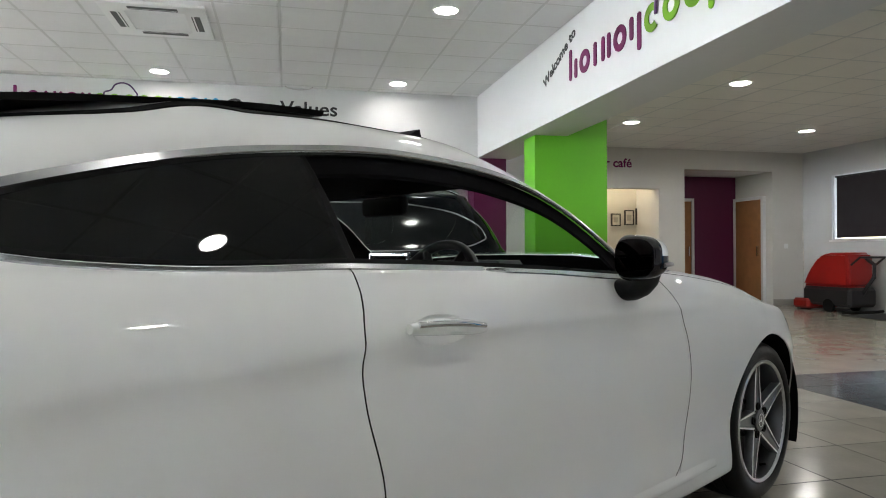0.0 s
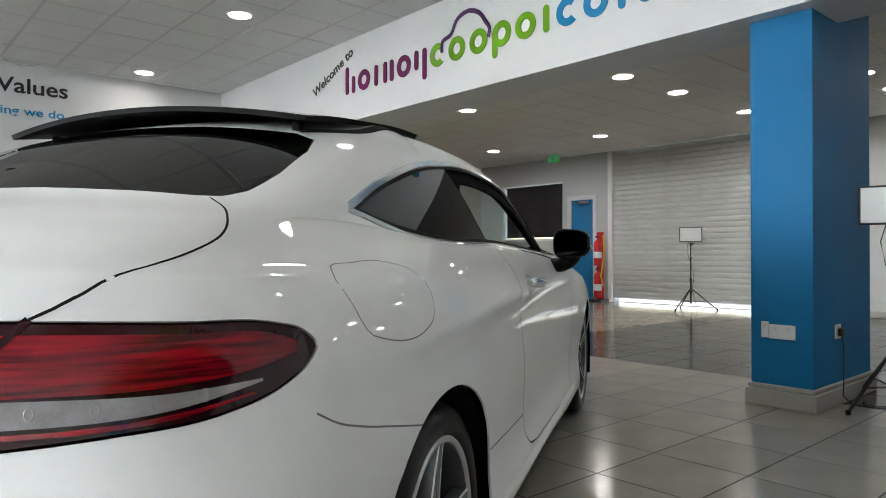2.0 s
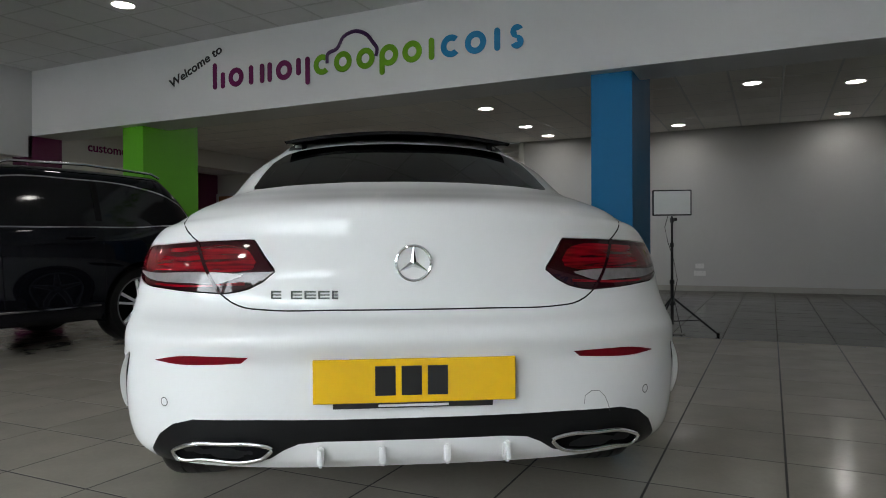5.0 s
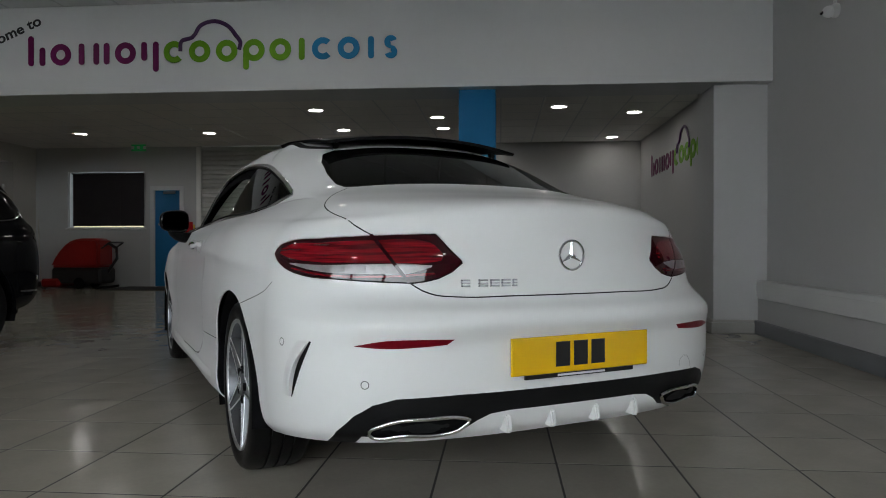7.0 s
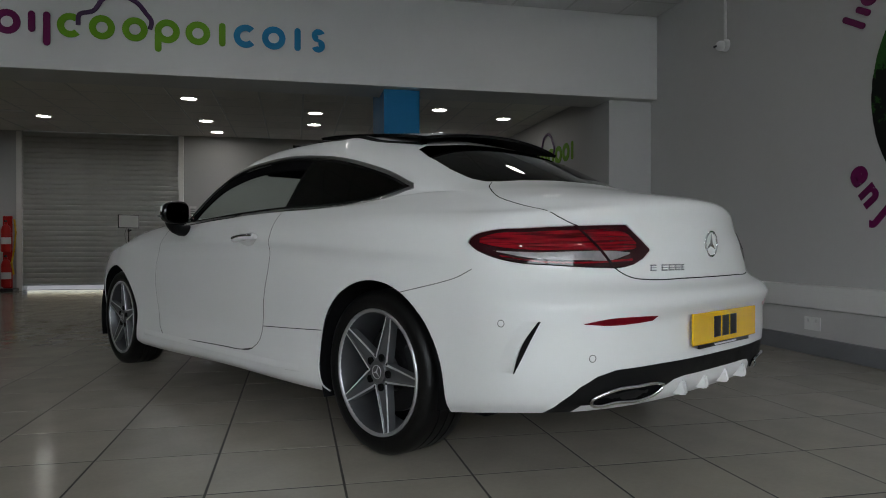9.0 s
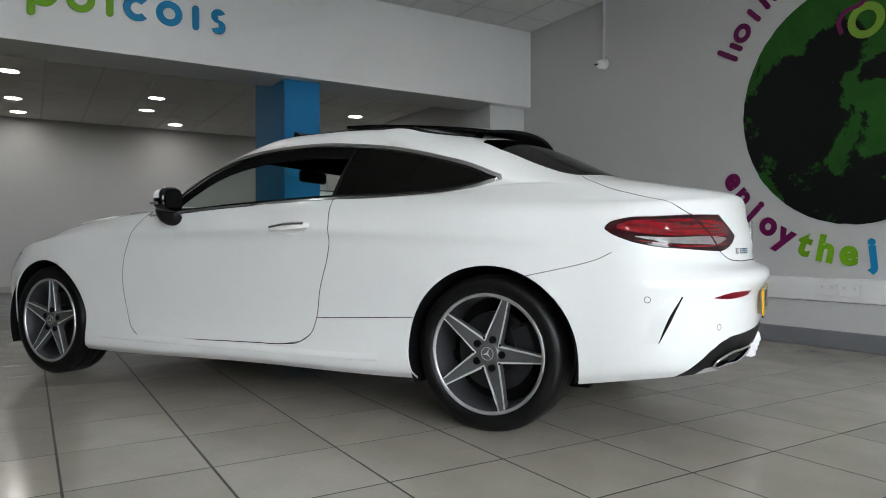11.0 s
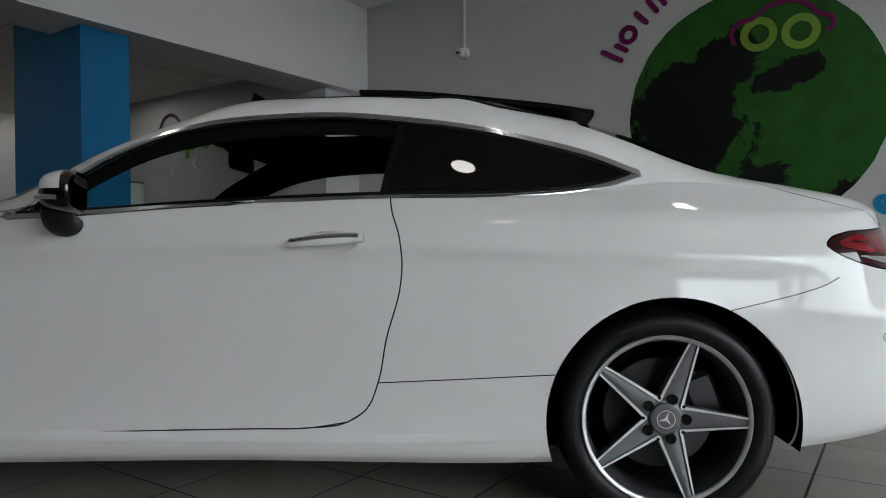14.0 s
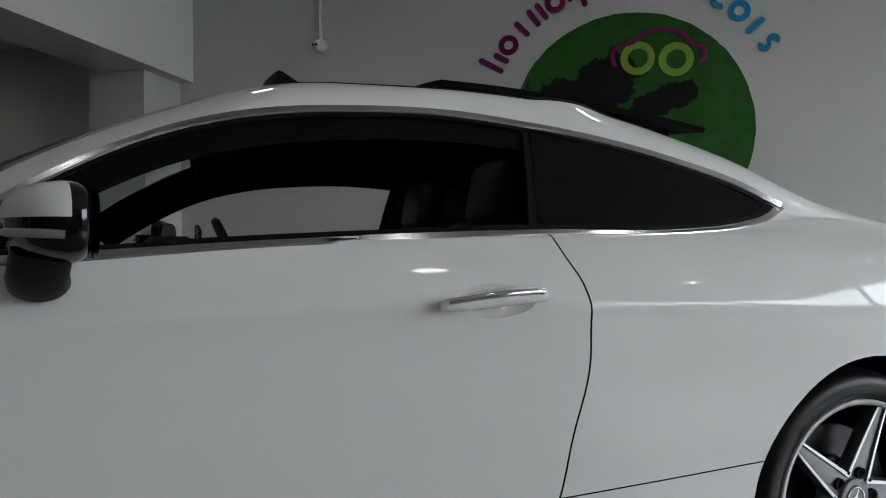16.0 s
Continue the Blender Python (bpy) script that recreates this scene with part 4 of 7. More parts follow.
    R.append(ring(((.34, .5, .7, 1.0, 1.25, 1.4, 1.5, 1.62), (1.345, 1.300, 1.280, 1.284, 1.283, 1.281, 1.277, 1.300)), ((.35, .6, .9, 1.2, 1.36), (.45, .555, .600, .616, .622)), (.34, .68, 2.5), (1.62, 1.36, 2.9)))
    R.append(ring(((.44, .7, 1.0, 1.3, 1.52), (1.365, 1.346, 1.346, 1.344, 1.336)), ((.5, .9, 1.3), (.46, .52, .515)), (.44, .72, 2.6), (1.52, 1.22, 2.6)))
    R.append(ring(((.55, .9, 1.3), (1.384, 1.386, 1.376)), ((.5, 1.3), (.28, .28)), (.55, .75, 2.4), (1.38, 1.12, 2.4)))
    R.append(ring(((.62, .9, 1.22), (1.393, 1.397, 1.392)), ((0, 2), (0, 0)), (.64, .78, 2.0), (1.22, 1.08, 2.0)))
    return R


def dense(R, sub):
    """Smooth rows between the rings."""
    P = np.stack(R)
    n = len(R)
    d = np.sqrt(np.linalg.norm(np.diff(P, axis=0), axis=2)) + 1e-4
    h = d
    v = np.diff(P, axis=0) / h[..., None]
    m = np.empty_like(P)
    m[0], m[-1] = v[0], v[-1]
    m[1:-1] = (v[:-1] * h[1:, :, None] + v[1:] * h[:-1, :, None]) / (h[1:] + h[:-1])[..., None]
    rows = []
    for k in range(n - 1):
        for s in range(sub):
            t = s / sub
            a, b, c, e = 2 * t**3 - 3 * t**2 + 1, t**3 - 2 * t**2 + t, 3 * t**2 - 2 * t**3, t**3 - t**2
            rows.append(a * P[k] + b * h[k][:, None] * m[k] + c * P[k + 1] + e * h[k][:, None] * m[k + 1])
    rows.append(P[-1])
    return np.stack(rows)


def flank_crease(G):
    """Folds the flank along its falling shoulder line: a ridge, a quick drop under it and a long shallow hollow."""
    out = G.copy()
    for i in range(G.shape[0]):
        for j in range(G.shape[1]):
            x, y, z = G[i, j]
            if y < .78 or not (-.50 < x < 2.45 and .50 < z < .95):
                continue
            fade = min(1, (x + .50) / .35) * min(1, (2.45 - x) / .5)
            u = spline((-.5, 0, .5, 1.0, 1.6, 2.4), (.770, .795, .817, .832, .835, .82), x) - z
            d = spline((-.15, -.09, -.03, 0, .02, .045, .10, .20, .27), (0, .0012, .0052, .0065, -.0015, -.0072, -.0066, -.0018, 0), max(-.15, min(.27, u)))
            out[i, j, 1] = y + d * fade
    return out


def shell_half(R, sub=5, fold=None):
    """The left half of a skin; also the smooth surface for later reference."""
    G = dense(R, sub)
    if fold:
        G = fold(G)
    nr, nc = G.shape[:2]
    du, dv = np.empty_like(G), np.empty_like(G)
    du[:, 1:-1], du[:, 0], du[:, -1] = G[:, 2:] - G[:, :-2], G[:, 1] - G[:, 0], G[:, -1] - G[:, -2]
    dv[1:-1], dv[0], dv[-1] = G[2:] - G[:-2], G[1] - G[0], G[-1] - G[-2]
    N = np.cross(du, dv)
    N[:, 0, 1], N[:, -1, 1] = 0, 0
    N[-1] = (0, 0, 1)
    ln = np.linalg.norm(N, axis=2, keepdims=True)
    N = N / np.maximum(ln, 1e-12)
    out = N[nr // 3, nc // 2]
    if out[1] < 0:
        N = -N
        N[-1] = (0, 0, 1)
    idx = lambda i, j: i * nc + j
    verts = [tuple(p) for p in G.reshape(-1, 3)]
    off = nr * nc
    outer = [(idx(i, j), idx(i, j + 1), idx(i + 1, j + 1), idx(i + 1, j)) for i in range(nr - 1) for j in range(nc - 1)]
    a, b, c, _ = (Vector(verts[k]) for k in outer[(nr // 3) * (nc - 1) + nc // 2])
    if (b - a).cross(c - b).y < 0:
        outer = [f[::-1] for f in outer]
    # flat caps under the sills and in the middle plane make it a solid while panels are cut
    flip = (b - a).cross(c - b).y < 0
    mid = [idx(i, 0) for i in range(nr)] + [idx(nr - 1, j) for j in range(1, nc)] + [idx(i, nc - 1) for i in range(nr - 2, -1, -1)]
    low = [idx(0, j) for j in range(nc)]
    me = bpy.data.meshes.new("shell")
    me.from_pydata(verts, [], outer + [mid[::-1] if not flip else mid, low[::-1] if not flip else low])
    solid = bmesh.new()
    solid.from_mesh(me)
    bmesh.ops.remove_doubles(solid, verts=solid.verts, dist=1e-6)
    bmesh.ops.dissolve_degenerate(solid, dist=1e-7, edges=solid.edges)
    bmesh.ops.recalc_face_normals(solid, faces=solid.faces[:])
    solid.to_mesh(me)
    solid.free()
    me.update()
    ref = (bvhtree.BVHTree.FromPolygons(verts[:off], outer), [Vector(v) for v in verts[:off]], outer, [Vector(n) for n in N.reshape(-1, 3)])
    return me, ref


def boolean(me, cutter, op, solid=False):
    """The mesh me cut by, or kept inside, the cutter (a bmesh, used up): the outer skin alone, or still a solid."""
    cm = bpy.data.meshes.new("cutter")
    bmesh.ops.recalc_face_normals(cutter, faces=cutter.faces[:])
    cutter.to_mesh(cm)
    cutter.free()
    a, b = new("cut_a", me), new("cut_b", cm)
    md = a.modifiers.new("cut", "BOOLEAN")
    md.object, md.operation, md.solver = b, op, "EXACT"
    bpy.context.view_layer.update()
    res = bpy.data.meshes.new_from_object(a.evaluated_get(bpy.context.evaluated_depsgraph_get()))
    bpy.data.objects.remove(a)
    bpy.data.objects.remove(b)
    return res if solid else skin(res)


def skin(res):
    """Only the faces that lie on the smooth surface."""
    bm = bmesh.new()
    bm.from_mesh(res)
    drop = [f for f in bm.faces if any(ref_normal(REF, v.co)[1] > 6e-4 for v in f.verts) or f.normal.dot(ref_normal(REF, f.calc_center_median())[0]) < 0.3]
    bmesh.ops.delete(bm, geom=drop, context="FACES")
    bm.to_mesh(res)
    bm.free()
    return res


def ref_normal(ref, p):
    tree, V, F, N = ref
    loc, _, fi, dist = tree.find_nearest(p)
    f = F[fi]
    w = poly_3d_calc([V[k] for k in f], loc)
    n = Vector((0, 0, 0))
    for k, a in zip(f, w):
        n += N[k] * a
    return (n.normalized() if n.length > 1e-6 else Vector((0, 0, 1))), dist


def pane_normals(V, NV, axis):
    """Normals of the one smooth quadric that suits a whole pane."""
    P = np.array(V)
    c = P.mean(axis=0)
    P = P - c
    o = [k for k in range(3) if k != axis]
    u, v = P[:, o[0]], P[:, o[1]]
    if axis == 0:
        u = u + c[1]
        A = np.stack([np.ones_like(u), v, u * u, v * v], 1)
        k = np.linalg.lstsq(A, P[:, 0], rcond=None)[0]
        du, dv = 2 * k[2] * u, k[1] + 2 * k[3] * v
    else:
        A = np.stack([np.ones_like(u), u, v, u * u, u * v, v * v], 1)
        k = np.linalg.lstsq(A, P[:, axis], rcond=None)[0]
        du, dv = k[1] + 2 * k[3] * u + k[4] * v, k[2] + k[4] * u + 2 * k[5] * v
    out = []
    for a, b, n in zip(du, dv, NV):
        m = [0.0, 0.0, 0.0]
        m[axis], m[o[0]], m[o[1]] = 1.0, -a, -b
        m = Vector(m).normalized()
        out.append(m if m.dot(n) > 0 else -m)
    return out


def finish(me, ref, name, mats, sides=(1, -1), thick=0.006, pane=None):
    """The skin given its thickness: left half and its mirror image in one mesh, or one side alone, with the smooth surface's normals."""
    V = [v.co.copy() for v in me.vertices]
    NV = [ref_normal(ref, v)[0] for v in V]
    for k, v in enumerate(V):
        if abs(v.y) < 1e-5:
            NV[k] = Vector((NV[k].x, 0, NV[k].z)).normalized()
    if pane is not None:
        NV = pane_normals(V, NV, pane)
    count, border = len(V), {}
    for p in me.polygons:
        vs = list(p.vertices)
        for a, b in zip(vs, vs[1:] + vs[:1]):
            border[(a, b)] = 1
    rim = [(a, b) for a, b in border if (b, a) not in border and not (abs(V[a].y) < 1e-5 and abs(V[b].y) < 1e-5)]
    verts, faces, norms, mi = [], [], [], []
    def add(vs, ns, m, s, base):
        if s < 0:
            vs, ns = vs[::-1], ns[::-1]
        faces.append([k + base for k in vs])
        norms.extend((n.x, n.y * s, n.z) for n in ns)
        mi.append(m)
    for s in sides:
        base = len(verts)
        verts += [(v.x, v.y * s, v.z) for v in V] + [(v.x - n.x * thick, (v.y - n.y * thick) * s, v.z - n.z * thick) for v, n in zip(V, NV)]
        for p in me.polygons:
            vs = list(p.vertices)
            add(vs, [NV[k] for k in vs], 0, s, base)
            add([k + count for k in vs[::-1]], [-NV[k] for k in vs[::-1]], 1, s, base)
        for a, b in rim:
            n = (V[b] - V[a]).cross(NV[a])
            add([b, a, a + count, b + count], [n] * 4, 0, s, base)
    out = bpy.data.meshes.new(name)
    out.from_pydata(verts, [], faces)
    out.polygons.foreach_set("material_index", mi)
    for m in mats:
        out.materials.append(m)
    out.shade_smooth()
    out.normals_split_custom_set([Vector(n).normalized() if Vector(n).length > 1e-9 else Vector((0, 0, 1)) for n in norms])
    return out


def caster(ref):
    """Places on the smooth surface, looked for from the side, the rear, the corner, above or the front."""
    tree = ref[0]
    h = math.sqrt(0.5)
    views = {"side": lambda a, b: ((a, 3, b), (0, -1, 0)), "rear": lambda a, b: ((-3, a, b), (1, 0, 0)), "top": lambda a, b: ((a, b, 3), (0, 0, -1)),
             "front": lambda a, b: ((6, a, b), (-1, 0, 0)), "corner": lambda a, b: ((a * h - 3 * h, a * h + 3 * h, b), (h, -h, 0))}
    def cast(view, a, b):
        o, d = views[view](a, b)
        loc, _, fi, _ = tree.ray_cast(Vector(o), Vector(d))
        if loc is None:
            return None
        return loc, ref_normal(ref, loc)[0]
    return cast


def strip(bm, cast, view, pts, width, raised=0.0006, thick=0.0, closed=False, step=0.02, mirror=False):
    """A flat band that lies on the surface along a line."""
    got = [cast(view, a, b) for a, b in smooth_line(pts, step, closed)]
    got = [g for g in got if g]
    n = len(got)
    rows = []
    for i, (p, nv) in enumerate(got):
        a = got[i - 1][0] if (i or closed) else p
        b = got[(i + 1) % n][0] if (i < n - 1 or closed) else p
        side = (b - a).cross(nv).normalized() * (width / 2)
        lift = nv * raised
        rows.append((p - side + lift - nv * thick, p - side * 0.8 + lift, p + side * 0.8 + lift, p + side + lift - nv * thick))
    for s in ((1, -1) if mirror else (1,)):
        vs = [[bm.verts.new((q.x, q.y * s, q.z)) for q in r] for r in rows]
        for i in range(n if closed else n - 1):
            a, b = vs[i], vs[(i + 1) % n]
            for k in range(3):
                f = (a[k], a[k + 1], b[k + 1], b[k])
                bm.faces.new(f if s > 0 else f[::-1])
    bmesh.ops.recalc_face_normals(bm, faces=bm.faces[:])
    return bm


def patch(bm, cast, view, top, bottom, raised=0.001, n=28, m=6, s=1):
    """A skin between two lines, laid on the surface."""
    def at(line, t):
        q = [0.0]
        for a, b in zip(line, line[1:]):
            q.append(q[-1] + math.hypot(b[0] - a[0], b[1] - a[1]) + 1e-6)
        return spline(q, [a for a, _ in line], t * q[-1]), spline(q, [b for _, b in line], t * q[-1])
    grid = []
    for i in range(n + 1):
        (a0, b0), (a1, b1) = at(top, i / n), at(bottom, i / n)
        row = []
        for j in range(m + 1):
            g = cast(view, a0 + (a1 - a0) * j / m, b0 + (b1 - b0) * j / m)
            row.append(bm.verts.new((g[0].x + g[1].x * raised, (g[0].y + g[1].y * raised) * s, g[0].z + g[1].z * raised)) if g else None)
        grid.append(row)
    for i in range(n):
        for j in range(m):
            q = (grid[i][j], grid[i][j + 1], grid[i + 1][j + 1], grid[i + 1][j])
            if all(q):
                bm.faces.new(q)
    bmesh.ops.recalc_face_normals(bm, faces=bm.faces[:])
    return bm


def flipped(bm):
    bmesh.ops.scale(bm, vec=(1, -1, 1), verts=bm.verts)
    bmesh.ops.reverse_faces(bm, faces=bm.faces[:])
    return bm


def sided(bm, s):
    return bm if s > 0 else flipped(bm)


CAR = pose(-0.758, 1.805, 0, 0, 0, 31.34)
car = thing("car", CAR, "white two-door coupe with tinted rear glass, parked on cream floor tiles", "car")
shell, REF = shell_half(car_rings(), 7, flank_crease)
cast = caster(REF)

# lines of the left flank in (x, z)
DLO_LOW = [(1.99, .940), (1.8, .947), (1.5, .966), (1.2, .980), (.85, .992), (.42, .995), (.24, 1.010), (.12, 1.033), (.045, 1.060)]
DLO_TOP = [(.045, 1.060), (.16, 1.108), (.35, 1.164), (.59, 1.218), (.80, 1.246), (1.0, 1.261), (1.2, 1.257), (1.4, 1.237), (1.6, 1.187), (1.8, 1.088), (1.9, 1.022), (1.99, .940)]
DOOR = [(.815, .992), (.802, .935), (.778, .87), (.768, .80), (.772, .72), (.815, .56), (.842, .43), (.875, .355), (.93, .318), (1.05, .300), (1.2, .2965), (1.5, .2895), (1.8, .281), (1.98, .276), (2.05, .280), (2.095, .325), (2.145, .45), (2.158, .62), (2.13, .77), (2.08, .87), (2.02, .934)]


def grown(poly, d):
    """A polygon moved outwards by d."""
    n = len(poly)
    area = sum(poly[i][0] * poly[(i + 1) % n][1] - poly[(i + 1) % n][0] * poly[i][1] for i in range(n))
    sg = 1 if area > 0 else -1
    out = []
    for i in range(n):
        a, p, b = (Vector(poly[k % n]) for k in (i - 1, i, i + 1))
        e1, e2 = (p - a).normalized(), (b - p).normalized()
        n1, n2 = Vector((e1.y, -e1.x)) * sg, Vector((e2.y, -e2.x)) * sg
        nn = (n1 + n2)
        nn = nn.normalized() if nn.length > 1e-6 else n1
        out.append(tuple(p + nn * d / max(0.4, nn.dot(n1))))
    return out


def side_cut(poly):
    return prism(bmesh.new(), poly, 0.30, 1.3)


def rear_cut(poly, x0, x1):
    m = Matrix(((0, 1, 0, 0), (1, 0, 0, 0), (0, 0, 1, 0), (0, 0, 0, 1)))
    return prism(bmesh.new(), poly, x0, x1, m)


def corner_cut(poly):
    h = math.sqrt(0.5)
    m = Matrix(((h, -h, 0, 0), (h, h, 0, 0), (0, 0, 1, 0), (0, 0, 0, 1)))
    return prism(bmesh.new(), poly, 0.55, 1.6, m)


for ax in (0.0, 2.84):
    c = bmesh.new()
    tube(c, (ax - 0.012, 0.45, 0.318), (ax - 0.012, 1.2, 0.318), 0.364, seg=72)
    shell = boolean(shell, c, "DIFFERENCE", True)
dlo = smooth_line(DLO_LOW, 0.03) + smooth_line(DLO_TOP, 0.03)[1:-1]
quarter_poly = [p for p in dlo if p[0] < 0.80]
lowers = [p for p in smooth_line(DLO_LOW, 0.02) if p[0] < 0.80]
uppers = [p for p in smooth_line(DLO_TOP, 0.02) if p[0] < 0.775]
quarter_poly = [(0.832, lowers[0][1])] + lowers + uppers[1:] + [(0.79, uppers[-1][1])]
quarter_glass = boolean(shell, side_cut(grown(quarter_poly, -0.004)), "INTERSECT")
shell = boolean(shell, side_cut(dlo), "DIFFERENCE", True)
door_poly = smooth_line(DOOR, 0.03) + [(1.90, 0.985), (1.3, 1.03), (0.815, 1.04)]
door_me = boolean(shell, side_cut(grown(door_poly, -0.0022)), "INTERSECT", True)
shell = boolean(shell, side_cut(grown(door_poly, 0.0022)), "DIFFERENCE", True)
CUP = [(.985 + .088 * math.cos(q), .846 + .034 * math.sin(q)) for q in np.linspace(0, 2 * math.pi, 36, endpoint=False)]
door_me = boolean(door_me, side_cut(CUP), "DIFFERENCE")
LAMP = smooth_line([(-.288, .885), (-.10, .880), (.05, .873), (.19, .863), (.233, .849), (.252, .826), (.236, .808), (.19, .783), (.10, .760), (-.03, .750), (-.15, .743), (-.24, .7395)], 0.012) + [(-.275, .744), (-.31, .753), (-.345, .772), (-.371, .798), (-.368, .806), (-.345, .829), (-.32, .854), (-.30, .874)]
lamp_me = boolean(shell, corner_cut(grown(LAMP, -0.002)), "INTERSECT")
shell = boolean(shell, corner_cut(grown(LAMP, 0.002)), "DIFFERENCE", True)
REARWIN = [(-0.1, 1.088), (.2, 1.084), (.40, 1.074), (.49, 1.066), (.525, 1.066), (.538, 1.080), (.533, 1.13), (.512, 1.20), (.475, 1.246), (.42, 1.268), (.2, 1.287), (-0.1, 1.293)]
rearwin_me = boolean(shell, rear_cut(grown(REARWIN, -0.002), -0.6, 0.75), "INTERSECT")
shell = boolean(shell, rear_cut(REARWIN, -0.6, 0.75), "DIFFERENCE", True)
SCREEN = [(-0.1, 1.012), (.3, 1.008), (.62, .985), (.69, .995), (.668, 1.05), (.605, 1.18), (.548, 1.268), (.50, 1.30), (.3, 1.316), (-0.1, 1.320)]
screen_me = boolean(shell, rear_cut(grown(SCREEN, -0.002), 1.2, 2.6), "INTERSECT")
shell = boolean(shell, rear_cut(SCREEN, 1.2, 2.6), "DIFFERENCE", True)
BOOT = [(-0.1, .698), (.40, .699), (.45, .704), (.485, .717), (.518, .740), (.545, .775), (.575, .830), (.602, .882), (.628, .91), (.640, .935), (.635, .965), (.62, 1.00), (.585, 1.030), (.552, 1.052), (.53, 1.060), (.40, 1.069), (.2, 1.079), (-0.1, 1.083)]
boot_me = boolean(shell, rear_cut(BOOT, -1.3, -0.05), "INTERSECT")
shell = boolean(shell, rear_cut(BOOT, -1.3, -0.05), "DIFFERENCE", True)
DIFF = [(-0.1, .420), (.40, .420), (.58, .414), (.64, .396), (.685, .362), (.72, .310), (.73, .24), (.665, .24), (.655, .296), (.42, .300), (.38, .308), (.34, .336), (.30, .354), (.24, .360), (-0.1, .360)]
diff_me = boolean(shell, rear_cut(DIFF, -1.3, -0.62), "INTERSECT")
shell = boolean(shell, rear_cut(DIFF, -1.3, -0.62), "DIFFERENCE", True)
bm = bmesh.new()
box(bm, 0.955, 1.385, -0.1, 0.42, 1.15, 1.6)
shell = boolean(shell, bm, "DIFFERENCE", True)

shell = skin(shell)
pm = (M_PAINT, M_LINING)
part("body", finish(shell, REF, "body", pm), None, car, "gloss white paint")
for s in (1, -1):
    d = part("door", finish(door_me, REF, "door", pm, (s,)), None, car)
    part("quarter_window", finish(quarter_glass, REF, "quarter_window", (M_TINT, M_INNER), (s,), pane=1), None, car, "dark tinted glass")
    lamp = part("tail_lamp", finish(lamp_me, REF, "tail_lamp", (M_RED, M_RED), (s,)), None, car, "dark red tail lamp")
    part("red_lens", patch(bmesh.new(), cast, "corner", [(.215, .838), (.19, .848), (.05, .859), (-.12, .866), (-.24, .867), (-.285, .855), (-.318, .824)], [(.215, .824), (.18, .815), (.05, .800), (-.12, .799), (-.22, .798), (-.28, .798), (-.316, .806)], s=s), M_REDHOT, lamp, "bright red lens", 60)
    part("clear_lens", patch(bmesh.new(), cast, "corner", [(.16, .797), (.05, .792), (-.13, .796), (-.23, .796), (-.292, .791)], [(.16, .793), (.05, .773), (-.13, .766), (-.23, .767), (-.289, .786)], s=s), M_LAMPCLEAR, lamp, "clear ribbed strip", 60)
    part("lower_lens", patch(bmesh.new(), cast, "corner", [(.15, .782), (.05, .768), (-.13, .761), (-.30, .770)], [(.15, .779), (.05, .762), (-.13, .755), (-.30, .763)], s=s), M_REDHOT, lamp, "red lower strip", 60)
    bm = bmesh.new()
    strip(bm, cast, "rear", [(.518, .740), (.545, .778), (.575, .830), (.602, .883)], 0.010, 0.0018)
    if s < 0:
        bmesh.ops.scale(bm, vec=(1, -1, 1), verts=bm.verts)
        bmesh.ops.reverse_faces(bm, faces=bm.faces[:])
    part("lamp_split", bm, M_RED, lamp)
    for av, zv in ((-.10, .782), (-.035, .781), (.03, .783), (.085, .786)):
        p, nv = cast("corner", av, zv)
        cup = lathe(bmesh.new(), [(.0085, .0014), (.0065, .0022), (.004, .0016), (.0, .0024)], 20, Matrix.Translation(p) @ nv.to_track_quat("Z", "Y").to_matrix().to_4x4() @ Matrix.Diagonal((.7, 1, 1, 1)))
        part("lamp_cup", sided(cup, s), M_LAMPCLEAR, lamp, "small bright reflector cup", 40)
part("rear_window", finish(rearwin_me, REF, "rear_window", (M_TINT, M_INNER), pane=0), None, car, "dark tinted rear glass")
part("windscreen", finish(screen_me, REF, "windscreen", (M_CLEAR, M_INNER)), None, car, "clear windscreen")
boot = part("boot_lid", finish(boot_me, REF, "boot_lid", pm), None, car)
part("diffuser", finish(diff_me, REF, "diffuser", (M_INSERT, M_INSERT)), None, car, "matt black lower bumper insert")

